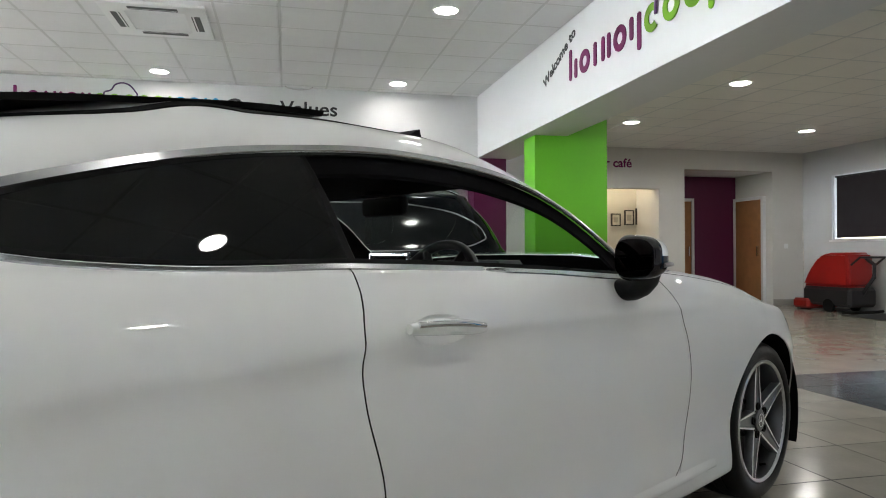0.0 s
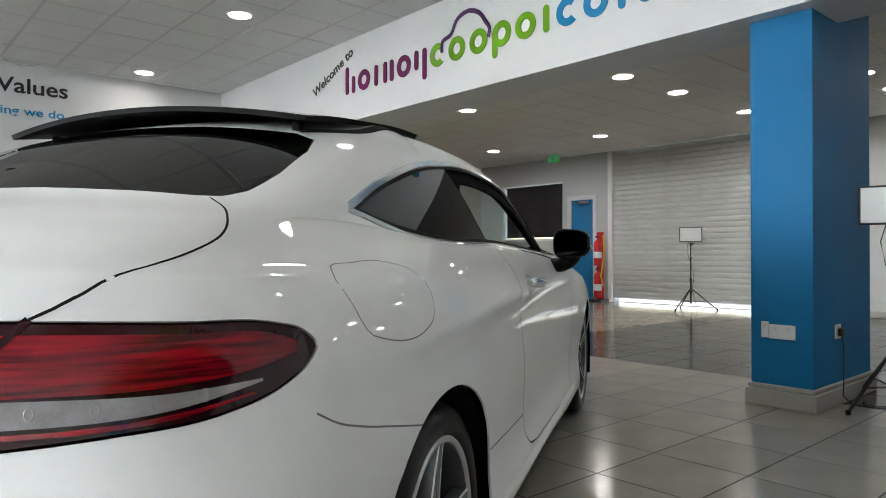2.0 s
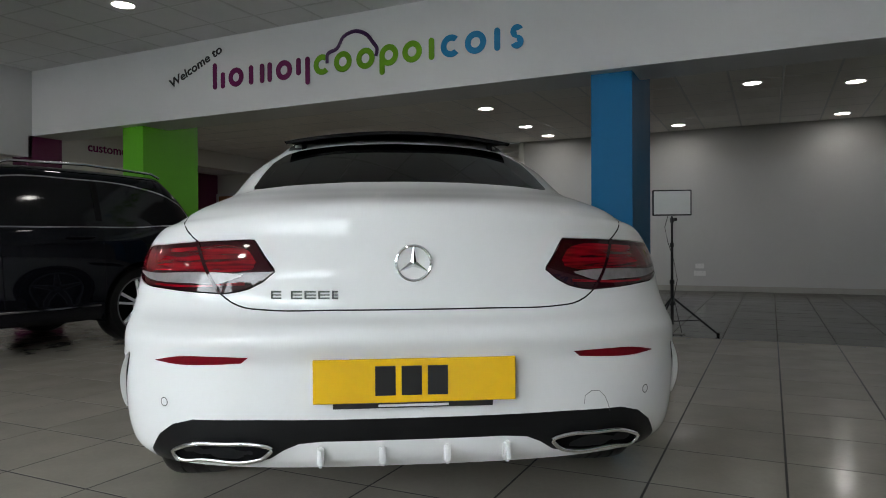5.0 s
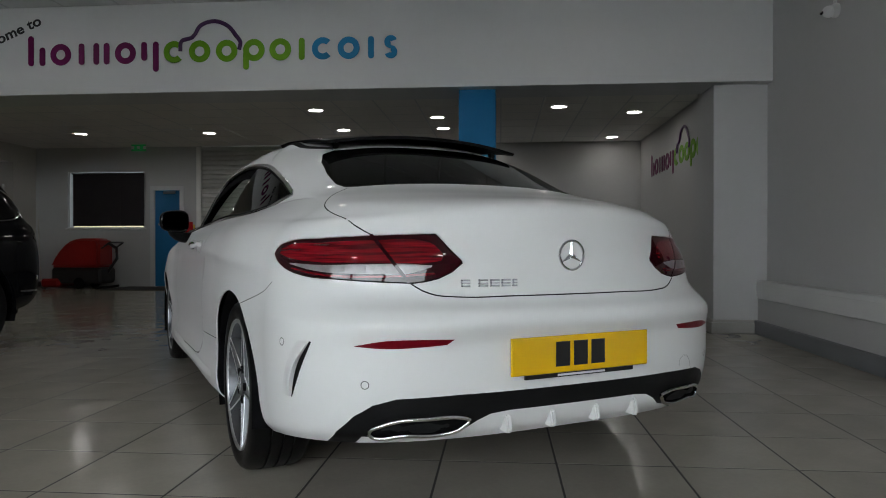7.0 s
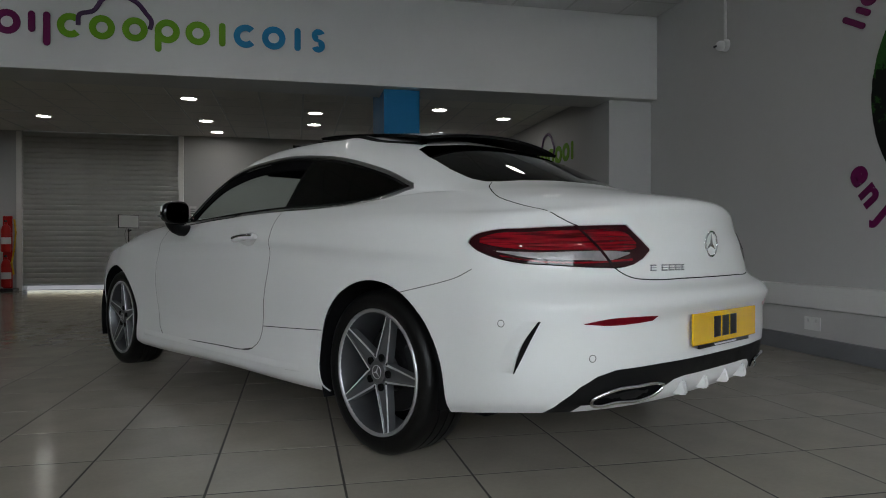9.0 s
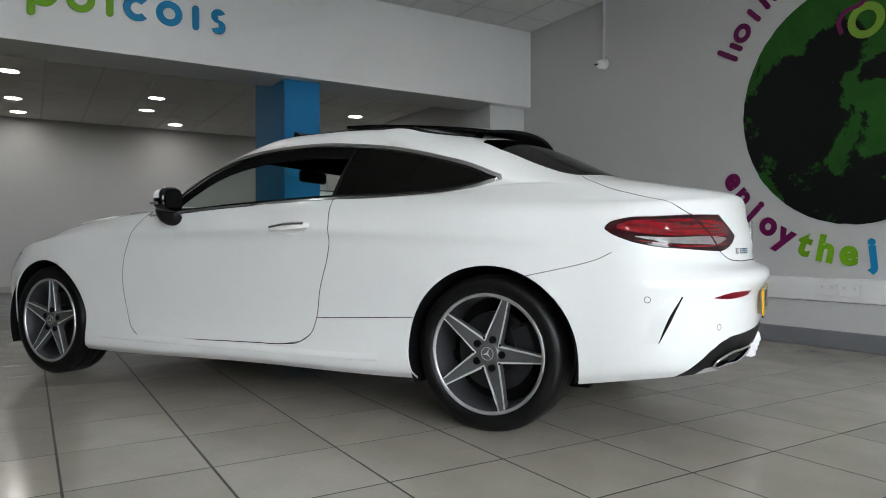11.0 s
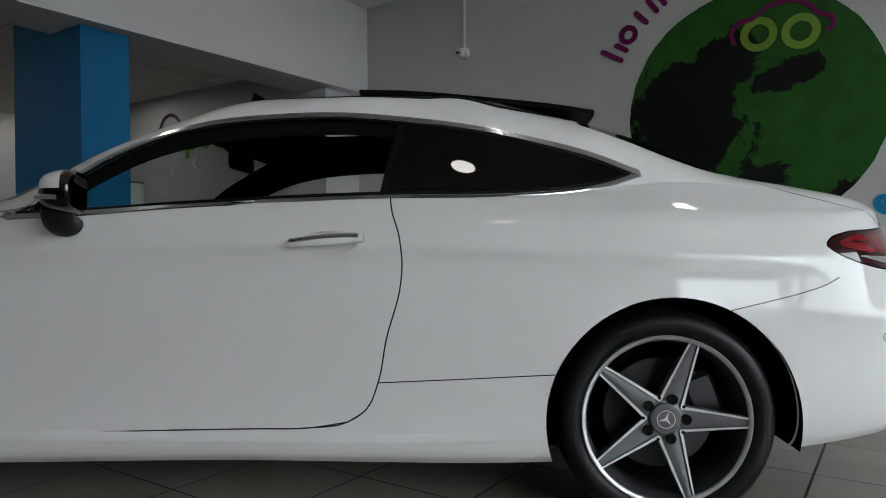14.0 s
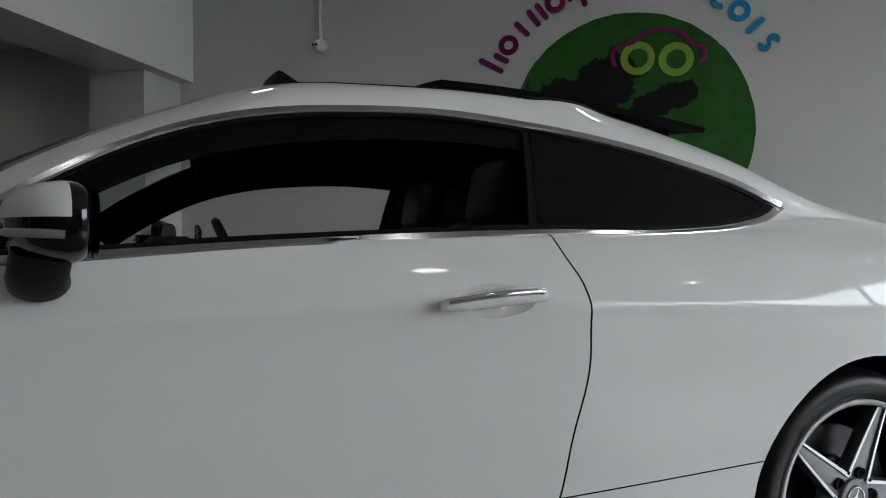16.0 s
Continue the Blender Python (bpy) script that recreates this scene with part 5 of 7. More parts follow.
# ---- trim and fittings of the coupe ----
SEAMS = {"door_front_seam": [(2.03, .280), (2.095, .325), (2.145, .45), (2.158, .62), (2.13, .77), (2.08, .87), (2.02, .934)], "sill_seam": [(.840, .432), (.60, .444), (.326, .459)], "bumper_seam": [(-.175, .643), (-.29, .668), (-.385, .690), (-.46, .714), (-.50, .735)],
         "bonnet_seam": [(1.98, .952), (2.3, .925), (2.7, .868), (3.0, .80), (3.2, .745)]}
for s in (1, -1):
    part("window_trim", sided(strip(bmesh.new(), cast, "side", grown(dlo, 0.008), 0.021, 0.0035, 0.004, True), s), M_TRIM, car, "satin aluminium window surround", 40)
    part("window_seal", sided(strip(bmesh.new(), cast, "side", grown(dlo, -0.006), 0.012, 0.0015, 0.003, True), s), M_RUBBER, car)
    part("centre_pillar", sided(strip(bmesh.new(), cast, "side", [(.790, 1.236), (.812, 1.13), (.835, .998)], 0.03, -0.002, 0.003), s), M_RUBBER, car, "black pillar trim")
    inner = [p for p in smooth_line(DLO_TOP, .04) if p[0] > .78]
    part("pillar_lining", sided(strip(bmesh.new(), cast, "side", [(x - .008, z - .026) for x, z in inner[:-2]], 0.066, -0.012, 0.006), s), M_LINING, car, "black pillar and roof lining", 40)
    for nm, pts in SEAMS.items():
        part(nm, sided(strip(bmesh.new(), cast, "side", pts, 0.0034, 0.0006), s), M_SEAM if nm == "bumper_seam" else M_GAP, car)
    part("door_rear_seam", sided(strip(bmesh.new(), cast, "side", DOOR[:9], 0.0040, 0.0004), s), M_GAP, car)
    part("door_lower_seam", sided(strip(bmesh.new(), cast, "side", DOOR[8:15], 0.0036, 0.0004), s), M_GAP, car)
    part("boot_seam", sided(strip(bmesh.new(), cast, "rear", [(0.0, .698), (.2, .698), (.40, .699), (.45, .704), (.485, .717), (.518, .740)], 0.0045, 0.0006), s), M_GAP, car)
    part("deck_seam", sided(strip(bmesh.new(), cast, "top", [(-.722, .626), (-.705, .640), (-.677, .654), (-.61, .667), (-.55, .673), (-.475, .663), (-.43, .645), (-.37, .605), (-.335, .575), (-.297, .518)], 0.0042, 0.0006), s), M_GAP, car)
    part("deck_seam", sided(strip(bmesh.new(), cast, "rear", [(.602, .883), (.618, .894), (.634, .908)], 0.0042, 0.0006), s), M_GAP, car)
    part("reflector", sided(patch(bmesh.new(), cast, "rear", [(.425, .583), (.52, .584), (.62, .580), (.688, .566)], [(.445, .567), (.52, .561), (.62, .558), (.686, .564)], 0.002, 20, 3), s), M_REFLECTOR, car, "red bumper reflector", 60)
    part("air_slit", sided(patch(bmesh.new(), cast, "corner", [(.026, .572), (.055, .515), (.085, .45), (.108, .400)], [(.034, .573), (.074, .515), (.100, .45), (.111, .402)], 0.001, 20, 3), s), M_RUBBER, car, "black slit in the bumper corner", 60)
    for sv, sz in ((-.139, .455), (.149, .562)):
        p, n = cast("corner", sv, sz)
        bm = lathe(bmesh.new(), [(.0105, -.002), (.0105, .0012), (.009, .0014), (.009, .0004), (.0078, .0004), (.0072, .0012), (.0, .0014)], 20, Matrix.Translation(p) @ n.to_track_quat("Z", "Y").to_matrix().to_4x4())
        part("parking_sensor", sided(bm, s), M_PAINT, car, "", 30)
        bm = lathe(bmesh.new(), [(.0098, .0013), (.0125, .0013)], 24, Matrix.Translation(p) @ n.to_track_quat("Z", "Y").to_matrix().to_4x4())
        part("sensor_gap", sided(bm, s), M_SEAM, car)
    # exhaust trim
    loop = smooth_line([(.372, .345), (.40, .353), (.50, .354), (.575, .350), (.612, .338), (.645, .315), (.640, .306), (.55, .302), (.43, .303), (.395, .315)], 0.012, True)
    pts = [((cast("rear", a, max(b, .30)) or cast("rear", a, .34))[0] + Vector((-.012, 0, 0)), b) for a, b in loop]
    pts = [Vector((p.x, p.y, b)) for p, b in pts]
    ex = part("exhaust_trim", sided(sweep(bmesh.new(), pts, 0.0065, 8, True), s), M_CHROME, car, "chrome exhaust trim", 60)
    bm = bmesh.new()
    a = [bm.verts.new(p + Vector((.001, 0, 0))) for p in pts]
    b = [bm.verts.new(p + Vector((.009, 0, 0))) for p in pts]
    for i in range(len(pts)):
        j = (i + 1) % len(pts)
        bm.faces.new((a[i], a[j], b[j], b[i]))
    bm.faces.new(b)
    part("exhaust_mouth", sided(bm, s), M_LINING, ex)
    for yf in (.085, .245):
        bm = prism(bmesh.new(), [(-.940, .350), (-.958, .344), (-.967, .306), (-.964, .296), (-.956, .291), (-.90, .292), (-.90, .345)], yf - .009, yf + .009)
        bmesh.ops.bevel(bm, geom=bm.edges[:], offset=.005, segments=2, affect="EDGES")
        part("diffuser_fin", sided(bm, s), M_PAINT, car, "", 40)
    # door handle with its cup
    p0, n0 = cast("side", 1.0, .848)
    pts = []
    for k in range(17):
        u = k / 16
        x = .878 + .228 * u
        p, n = cast("side", x, .851 - .012 * u)
        pts.append(p + n * (0.004 + 0.028 * math.sin(math.pi * (0.06 + 0.88 * u)) ** 0.5))
    bm = bmesh.new()
    rings = []
    for k, p in enumerate(pts):
        u = k / 16
        h = .0165 * min(1, math.sin(math.pi * (0.03 + 0.94 * u)) ** 0.25) * (1 + .22 * (1 - u))
        rings.append([bm.verts.new(p + Vector((0, .011 * math.cos(a), h * math.sin(a)))) for a in [2 * math.pi * q / 12 for q in range(12)]])
    for a, b in zip(rings, rings[1:]):
        for q in range(12):
            bm.faces.new((a[q], b[q], b[(q + 1) % 12], a[(q + 1) % 12]))
    bm.faces.new(rings[0])
    bm.faces.new(rings[-1][::-1])
    bmesh.ops.recalc_face_normals(bm, faces=bm.faces[:])
    part("door_handle", sided(bm, s), M_PAINT, car, "white handle with a chrome strip", 60)
    bm = sweep(bmesh.new(), [p + Vector((0, .0095, .007)) for p in pts[1:-1]], .0070, 8)
    part("handle_strip", sided(bm, s), M_CHROME, car, "chrome handle strip", 60)
    bm = bmesh.new()
    bowl = []
    for r in (1.01, .93, .8, .62, .4, .2):
        ring_v = []
        for q in np.linspace(0, 2 * math.pi, 36, endpoint=False):
            p, n = cast("side", .985 + .088 * r * math.cos(q), .846 + .034 * r * math.sin(q))
            ring_v.append(bm.verts.new(p - n * (.024 * max(0, 1 - r ** 2.5) ** .8)))
        bowl.append(ring_v)
    for a, b in zip(bowl, bowl[1:]):
        for q in range(36):
            bm.faces.new((a[q], a[(q + 1) % 36], b[(q + 1) % 36], b[q]))
    bm.faces.new(bowl[-1])
    bmesh.ops.recalc_face_normals(bm, faces=bm.faces[:])
    part("handle_cup", sided(bm, s), M_PAINT, car, "recess behind the handle", 50)
    # flute along the sill
    bm = bmesh.new()
    rows = []
    for k in range(41):
        x = .50 + 1.84 * k / 40
        h = .010 * min(1, 8 * k / 40, 8 * (40 - k) / 40) ** .7
        row = []
        for z, f in ((.292, -.15), (.280, .25), (.268, .8), (.260, 1.0), (.255, .85), (.252, -.2)):
            p, n = cast("side", x, z + .006 * (x < .75) * (.75 - x) / .25)
            row.append(bm.verts.new(p + n * h * f))
        rows.append(row)
    for p, q in zip(rows, rows[1:]):
        for k in range(5):
            bm.faces.new((p[k], p[k + 1], q[k + 1], q[k]))
    bmesh.ops.recalc_face_normals(bm, faces=bm.faces[:])
    part("sill_flute", sided(bm, s), M_PAINT, car, "", 40)
    # lip in front of the slit in the bumper corner
    bm = bmesh.new()
    rows = []
    for k in range(21):
        u = k / 20
        a0 = spline((0, .3, .7, 1), (.034, .074, .100, .111), u)
        b0 = spline((0, .3, .7, 1), (.573, .515, .45, .402), u)
        h = .017 * math.sin(math.pi * min(1, max(0, .02 + .96 * u))) ** .6
        row = []
        for d, f in ((-.001, -.2), (0.0, 1.0), (.006, .94), (.014, .72), (.026, .38), (.040, .10), (.052, -.06)):
            p, n = cast("corner", a0 + d, b0)
            row.append(bm.verts.new(p + n * h * f))
        rows.append(row)
    for p, q in zip(rows, rows[1:]):
        for k in range(6):
            bm.faces.new((p[k], p[k + 1], q[k + 1], q[k]))
    bmesh.ops.recalc_face_normals(bm, faces=bm.faces[:])
    part("bumper_lip", sided(bm, s), M_PAINT, car, "", 40)
    # wing mirror
    bm = bmesh.new()
    bmesh.ops.create_uvsphere(bm, u_segments=36, v_segments=24, radius=1.0)
    for v in bm.verts:
        c = v.co
        e = 0.62
        q = Vector([math.copysign(abs(t) ** e, t) for t in c])
        back = q.x < 0
        v.co = Vector((1.742 - .026 * q.y + q.x * (.040 if back else .086 - .024 * abs(q.y)), .934 + q.y * .086, 0.998 + q.z * (.066 - .008 * q.y - .010 * max(0, q.x))))
    rim = Vector((1, .30, 0)).normalized()
    for co, no in (((1.74, .934, 1.004), (0, 0, 1)), ((1.738, .934, 1.0), rim)):
        bmesh.ops.bisect_plane(bm, geom=bm.verts[:] + bm.edges[:] + bm.faces[:], plane_co=co, plane_no=no, dist=1e-5)
    for f in bm.faces:
        q = f.calc_center_median()
        f.material_index = 1 if (q - Vector((1.738, .934, 1.0))).dot(rim) > 0 and q.z > 1.004 else 0
    mm = mesh_of(sided(bm, s), "wing_mirror", 60)
    mm.materials.append(M_GLOSSBLACK)
    mm.materials.append(M_PAINT)
    mir = part("wing_mirror", mm, None, car, "black wing mirror with a white cap")
    bm = bmesh.new()
    bmesh.ops.create_circle(bm, cap_ends=True, segments=36, radius=1.0)
    for v in bm.verts:
        y, z = (math.copysign(abs(t) ** .62, t) for t in (v.co.x, v.co.y))
        v.co = Vector((1.7008 - .024 * y, .934 + y * .074, .997 + z * .056))
    part("mirror_glass", sided(bm, s), M_MIRROR, mir, "silvered glass")
    bm = sweep(bmesh.new(), [(1.722, 1.017, .978), (1.745, 1.019, .979), (1.778, 1.012, .980), (1.812, .968, .982), (1.828, .90, .984)], .0085, 8, flat=.8)
    part("indicator_strip", sided(bm, s), M_LAMPCLEAR, mir, "clear indicator strip", 60)
    bm = sweep(bmesh.new(), [(1.79, .805, .899), (1.79, .85, .899), (1.787, .885, .902), (1.782, .91, .913), (1.775, .928, .930), (1.768, .94, .955)], .045, 20, flat=.72)
    part("mirror_foot", sided(bm, s), M_INSERT, mir, "matt black mirror foot", 60)
    # head lamp
    part("head_lamp", sided(patch(bmesh.new(), cast, "side", [(3.10, .725), (3.25, .705), (3.36, .675), (3.43, .645)], [(3.17, .672), (3.27, .650), (3.36, .635), (3.43, .625)], 0.002, 16, 5), s), M_GLOSSBLACK, car, "dark glossy head lamp", 60)
    # arch liners
    for ax in (0.0, 2.84):
        bm = bmesh.new()
        ring_in = [bm.verts.new((ax - .012 + .369 * math.cos(a), .50, .318 + .369 * math.sin(a))) for a in np.linspace(-.40, math.pi + .22, 40)]
        ring_out = [bm.verts.new((ax - .012 + .366 * math.cos(a), .882, .318 + .366 * math.sin(a))) for a in np.linspace(-.40, math.pi + .22, 40)]
        for i in range(39):
            bm.faces.new((ring_in[i], ring_out[i], ring_out[i + 1], ring_in[i + 1]))
        bm.faces.new(ring_in)
        part("arch_liner", sided(bm, s), M_LINING, car)
part("fuel_flap_gap", flipped(strip(bmesh.new(), cast, "side", [(-.352, .915), (-.330, .932), (-.25, .942), (-.13, .940), (-.078, .922), (-.064, .882), (-.088, .836), (-.145, .812), (-.290, .815), (-.328, .828), (-.348, .871)], 0.0024, 0.0006, closed=True)), M_SEAM, car)
part("tow_cover_gap", flipped(strip(bmesh.new(), cast, "rear", [(.461, .434), (.462, .456), (.473, .466), (.508, .466), (.519, .456), (.535, .427), (.541, .408)], 0.0016, 0.0006)), M_SEAM, car)
# number plate: plain bars stand for its characters
plate = part("number_plate", boxes((-.996, -.988, -.26, .26, .466, .578), bevel=.002), M_YELLOW, car, "yellow number plate")
for y in (.077, .010, -.057):
    part("character_bar", boxes((-.9975, -.9955, y - .026, y + .026, .485, .560)), M_PLATEBLACK, plate)
part("plate_strip", boxes((-.994, -.986, -.20, .21, .4525, .4655)), M_PLATEBLACK, car, "black dealer strip under the plate")
part("strip_bar", boxes((-.9955, -.9935, -.085, .095, .456, .462)), M_WHITE, car, "white bar of small print")
part("plate_backing", boxes((-.988, -.950, -.20, .20, .47, .57)), M_PAINT, car)
# boot badge and model badge
bm = bmesh.new()
bc = Vector((cast("rear", 0.002, .820)[0].x - .004, 0, .820))
sweep(bm, [bc + Vector((0, .046 * math.cos(a), .046 * math.sin(a))) for a in np.linspace(0, 2 * math.pi, 48, endpoint=False)], .0042, 8, True)
for a in (90, 210, 330):
    d = Vector((0, math.cos(radians(a)), math.sin(radians(a))))
    e = Vector((0, -d.z, d.y))
    v = [bm.verts.new(bc + w) for w in (e * .0085, d * .046, -e * .0085, Vector((-.006, 0, 0)))]
    for f in ((v[0], v[1], v[3]), (v[1], v[2], v[3]), (v[2], v[0], v[3])):
        bm.faces.new(f)
bmesh.ops.recalc_face_normals(bm, faces=bm.faces[:])
part("boot_badge", bm, M_CHROME, boot, "round chrome badge", 30)
for y0, w in ((.375, .028), (.322, .030), (.286, .030), (.250, .030), (.214, .016)):
    p, n = cast("rear", y0 - w / 2, .738)
    bm = bmesh.new()
    for z0, z1 in ((.727, .7315), (.7365, .7395), (.7445, .749)):
        box(bm, -.004, .002, -w / 2, w / 2, z0 - .738, z1 - .738)
    box(bm, -.004, .002, w / 2 - .005, w / 2, -.011, .011)
    bm.transform(Matrix.Translation(p) @ Matrix.Rotation(math.atan2(-n.y, -n.x), 4, "Z"))
    part("badge_bar", bm, M_CHROME, boot)
# raised sunroof panel, its channels and the wind deflector
PX, PZ, PE = (.14, .25, .50, .80, .96), (1.338, 1.357, 1.392, 1.414, 1.418), (1.299, 1.318, 1.349, 1.378, 1.384)


def panel(bm, lift, half):
    rows = []
    for k in range(25):
        x = .14 + .82 * k / 24
        row = []
        for j in range(25):
            u = -1 + 2 * j / 24
            z = spline(PX, PZ, x) * (1 - u * u) + spline(PX, PE, x) * u * u
            row.append(bm.verts.new((x - .05 * (1 - u * u) * (1 - k / 24) + .03 * (1 - u * u) * k / 24, half * u, z + lift)))
        rows.append(row)
    return rows


bm = bmesh.new()
up, dn = panel(bm, 0.0, .475), panel(bm, -.013, .466)
for a in range(24):
    for b in range(24):
        bm.faces.new((up[a][b], up[a + 1][b], up[a + 1][b + 1], up[a][b + 1]))
        bm.faces.new((dn[a][b], dn[a][b + 1], dn[a + 1][b + 1], dn[a + 1][b]))
edge = [(0, j) for j in range(25)] + [(i, 24) for i in range(1, 25)] + [(24, j) for j in range(23, -1, -1)] + [(i, 0) for i in range(23, 0, -1)]
for p, q in zip(edge, edge[1:] + edge[:1]):
    bm.faces.new((up[p[0]][p[1]], up[q[0]][q[1]], dn[q[0]][q[1]], dn[p[0]][p[1]]))
bmesh.ops.recalc_face_normals(bm, faces=bm.faces[:])
for f in bm.faces:
    f.material_index = 0 if f.normal.z > 0.5 else 1
pm_ = mesh_of(bm, "sunroof_panel", 40)
pm_.materials.append(M_GLOSSBLACK)
pm_.materials.append(M_RUBBER)
part("sunroof_panel", pm_, None, car, "raised gloss black sunroof panel")
for s in (1, -1):
    part("roof_channel", sided(strip(bmesh.new(), cast, "top", [(.22, .405), (.40, .470), (.65, .492), (.96, .496), (1.20, .490), (1.38, .470)], 0.032, 0.002, 0.003), s), M_RUBBER, car)
    for a in ((.62, .66, .40, .42, 1.33, 1.372), (.22, .25, .39, .41, 1.26, 1.305)):
        part("panel_arm", sided(boxes(a), s), M_RUBBER, car)
bm = bmesh.new()
arc = [(1.375 + .03 * (1 - u * u), .40 * u) for u in np.linspace(-1, 1, 17)]
lo, hi = [bm.verts.new((x, y, 1.352 + .022 * (1 - (y / .4) ** 2))) for x, y in arc], [bm.verts.new((x - .012, y, 1.396 + .014 * (1 - (y / .4) ** 2))) for x, y in arc]
lo2, hi2 = [bm.verts.new((x - .09, y, 1.352 + .022 * (1 - (y / .4) ** 2))) for x, y in arc], [bm.verts.new((x - .022, y, 1.394 + .014 * (1 - (y / .4) ** 2))) for x, y in arc]
for i in range(16):
    for a, b in ((lo, hi), (hi, hi2), (hi2, lo2), (lo2, lo)):
        bm.faces.new((a[i], a[i + 1], b[i + 1], b[i]))
for q in (0, 16):
    bm.faces.new((lo[q], hi[q], hi2[q], lo2[q]))
bmesh.ops.recalc_face_normals(bm, faces=bm.faces[:])
part("wind_deflector", bm, M_RUBBER, car, "black mesh wind deflector")

# underbody and cabin
part("underbody", boxes((-.80, -.36, -.55, .55, .29, .33), (-.36, 3.30, -.62, .62, .17, .22), (.36, 2.46, -.83, .83, .19, .24), bevel=.01), M_LINING, car)
part("cabin_floor", boxes((.0, 2.0, -.72, .72, .26, .30), bevel=.004), M_LINING, car)
part("bulkhead", boxes((1.98, 2.02, -.75, .75, .30, .93), bevel=.004), M_LINING, car)
part("rear_bulkhead", boxes((-.36, -.32, -.55, .55, .30, .98), bevel=.004), M_LINING, car)


def cushion(bm, x0, x1, y0, y1, z0, z1, r):
    return box(bm, x0, x1, y0, y1, z0, z1, bevel=r, seg=3)


def seat(name, y, x, w=.50):
    bm = bmesh.new()
    cushion(bm, x - .02, x + .50, y - w / 2, y + w / 2, .34, .50, .05)
    seat_part = part(name, bm, M_LEATHER, car, "black leather seat", 40)
    bm = bmesh.new()
    cushion(bm, -.075, .075, -w / 2, w / 2, 0, .58, .06)
    bm.transform(pose(x + .02, y, .46, 0, -16, 0))
    part("backrest", bm, M_LEATHER, seat_part, "", 40)
    bm = bmesh.new()
    cushion(bm, -.05, .05, -.14, .14, 0, .19, .04)
    bm.transform(pose(x - .145, y, 1.005, 0, -10, 0))
    part("headrest", bm, M_LEATHER, seat_part, "", 40)


seat("driver_seat", -.37, .92)
seat("passenger_seat", .37, .92)
bm = bmesh.new()
cushion(bm, .02, .50, -.60, .60, .36, .50, .06)
rear_seat = part("rear_seat", bm, M_LEATHER, car, "black leather rear bench", 40)
bm = bmesh.new()
cushion(bm, -.07, .07, -.58, .58, 0, .50, .06)
bm.transform(pose(.02, 0, .46, 0, -24, 0))
part("backrest", bm, M_LEATHER, rear_seat, "", 40)
bm = prism(bmesh.new(), [(1.57, .60), (1.57, .86), (1.64, .930), (1.80, .958), (2.0, .952), (2.0, .60)], -.70, .70)
bmesh.ops.bevel(bm, geom=bm.edges[:], offset=.02, segments=2, affect="EDGES")
dash = part("dashboard", bm, M_LEATHER, car, "black dashboard", 40)
part("screen_frame", boxes((1.556, 1.570, -.125, .105, .905, 1.018), bevel=.004), M_TRIM, dash, "silver frame of the display")
part("screen", boxes((1.552, 1.558, -.112, .092, .918, 1.005), bevel=.002), M_GLOSSBLACK, dash, "black display screen")
part("instrument_hood", boxes((1.58, 1.74, -.53, -.20, .93, .99), bevel=.025), M_LEATHER, dash)
part("console", boxes((.80, 1.55, -.13, .13, .30, .62), bevel=.03), M_LEATHER, car)
wm = Matrix.Translation((1.44, -.37, .875)) @ Matrix.Rotation(radians(-66), 4, "Y")
bm = sweep(bmesh.new(), [wm @ Vector((.182 * math.cos(a), .182 * math.sin(a), 0)) for a in np.linspace(0, 2 * math.pi, 40, endpoint=False)], .016, 10, True)
sw = part("steering_wheel", bm, M_LEATHER, car, "black leather steering wheel", 60)
bm = bmesh.new()
lathe(bm, [(0, .03), (.06, .028), (.075, .01), (.075, -.02)], 24, wm)
for a in (0, 150, 210):
    tube(bm, wm @ Vector((.06 * math.cos(radians(a + 180)), .06 * math.sin(radians(a + 180)), 0)), wm @ Vector((.175 * math.cos(radians(a + 180)), .175 * math.sin(radians(a + 180)), 0)), .016, seg=8)
part("wheel_hub", bm, M_BLACK, sw, "", 40)
bm = bmesh.new()
box(bm, 1.53, 1.57, -.12, .12, 1.150, 1.222, bevel=.018, seg=2)
tube(bm, (1.57, 0, 1.19), (1.58, 0, 1.26), .012)
box(bm, 1.46, 1.60, -.07, .07, 1.225, 1.27, bevel=.012)
part("rear_view_mirror", bm, M_RUBBER, car, "black rear-view mirror", 40)
bm = prism(bmesh.new(), [(1.20, 1.285), (1.20, 1.312), (1.48, 1.305), (1.58, 1.262), (1.57, 1.225), (1.44, 1.238), (1.32, 1.262)], -.46, .46)
bmesh.ops.bevel(bm, geom=bm.edges[:], offset=.008, segments=2, affect="EDGES")
part("roof_header", bm, M_LINING, car, "black roof header behind the windscreen", 40)
for s in (1, -1):
    part("door_card", sided(boxes((.80, 2.0, .70, .775, .35, .93), bevel=.02), s), M_LINING, car)
    part("sun_visor", sided(boxes((1.20, 1.40, .15, .45, 1.285, 1.30), bevel=.006), s), M_LINING, car)


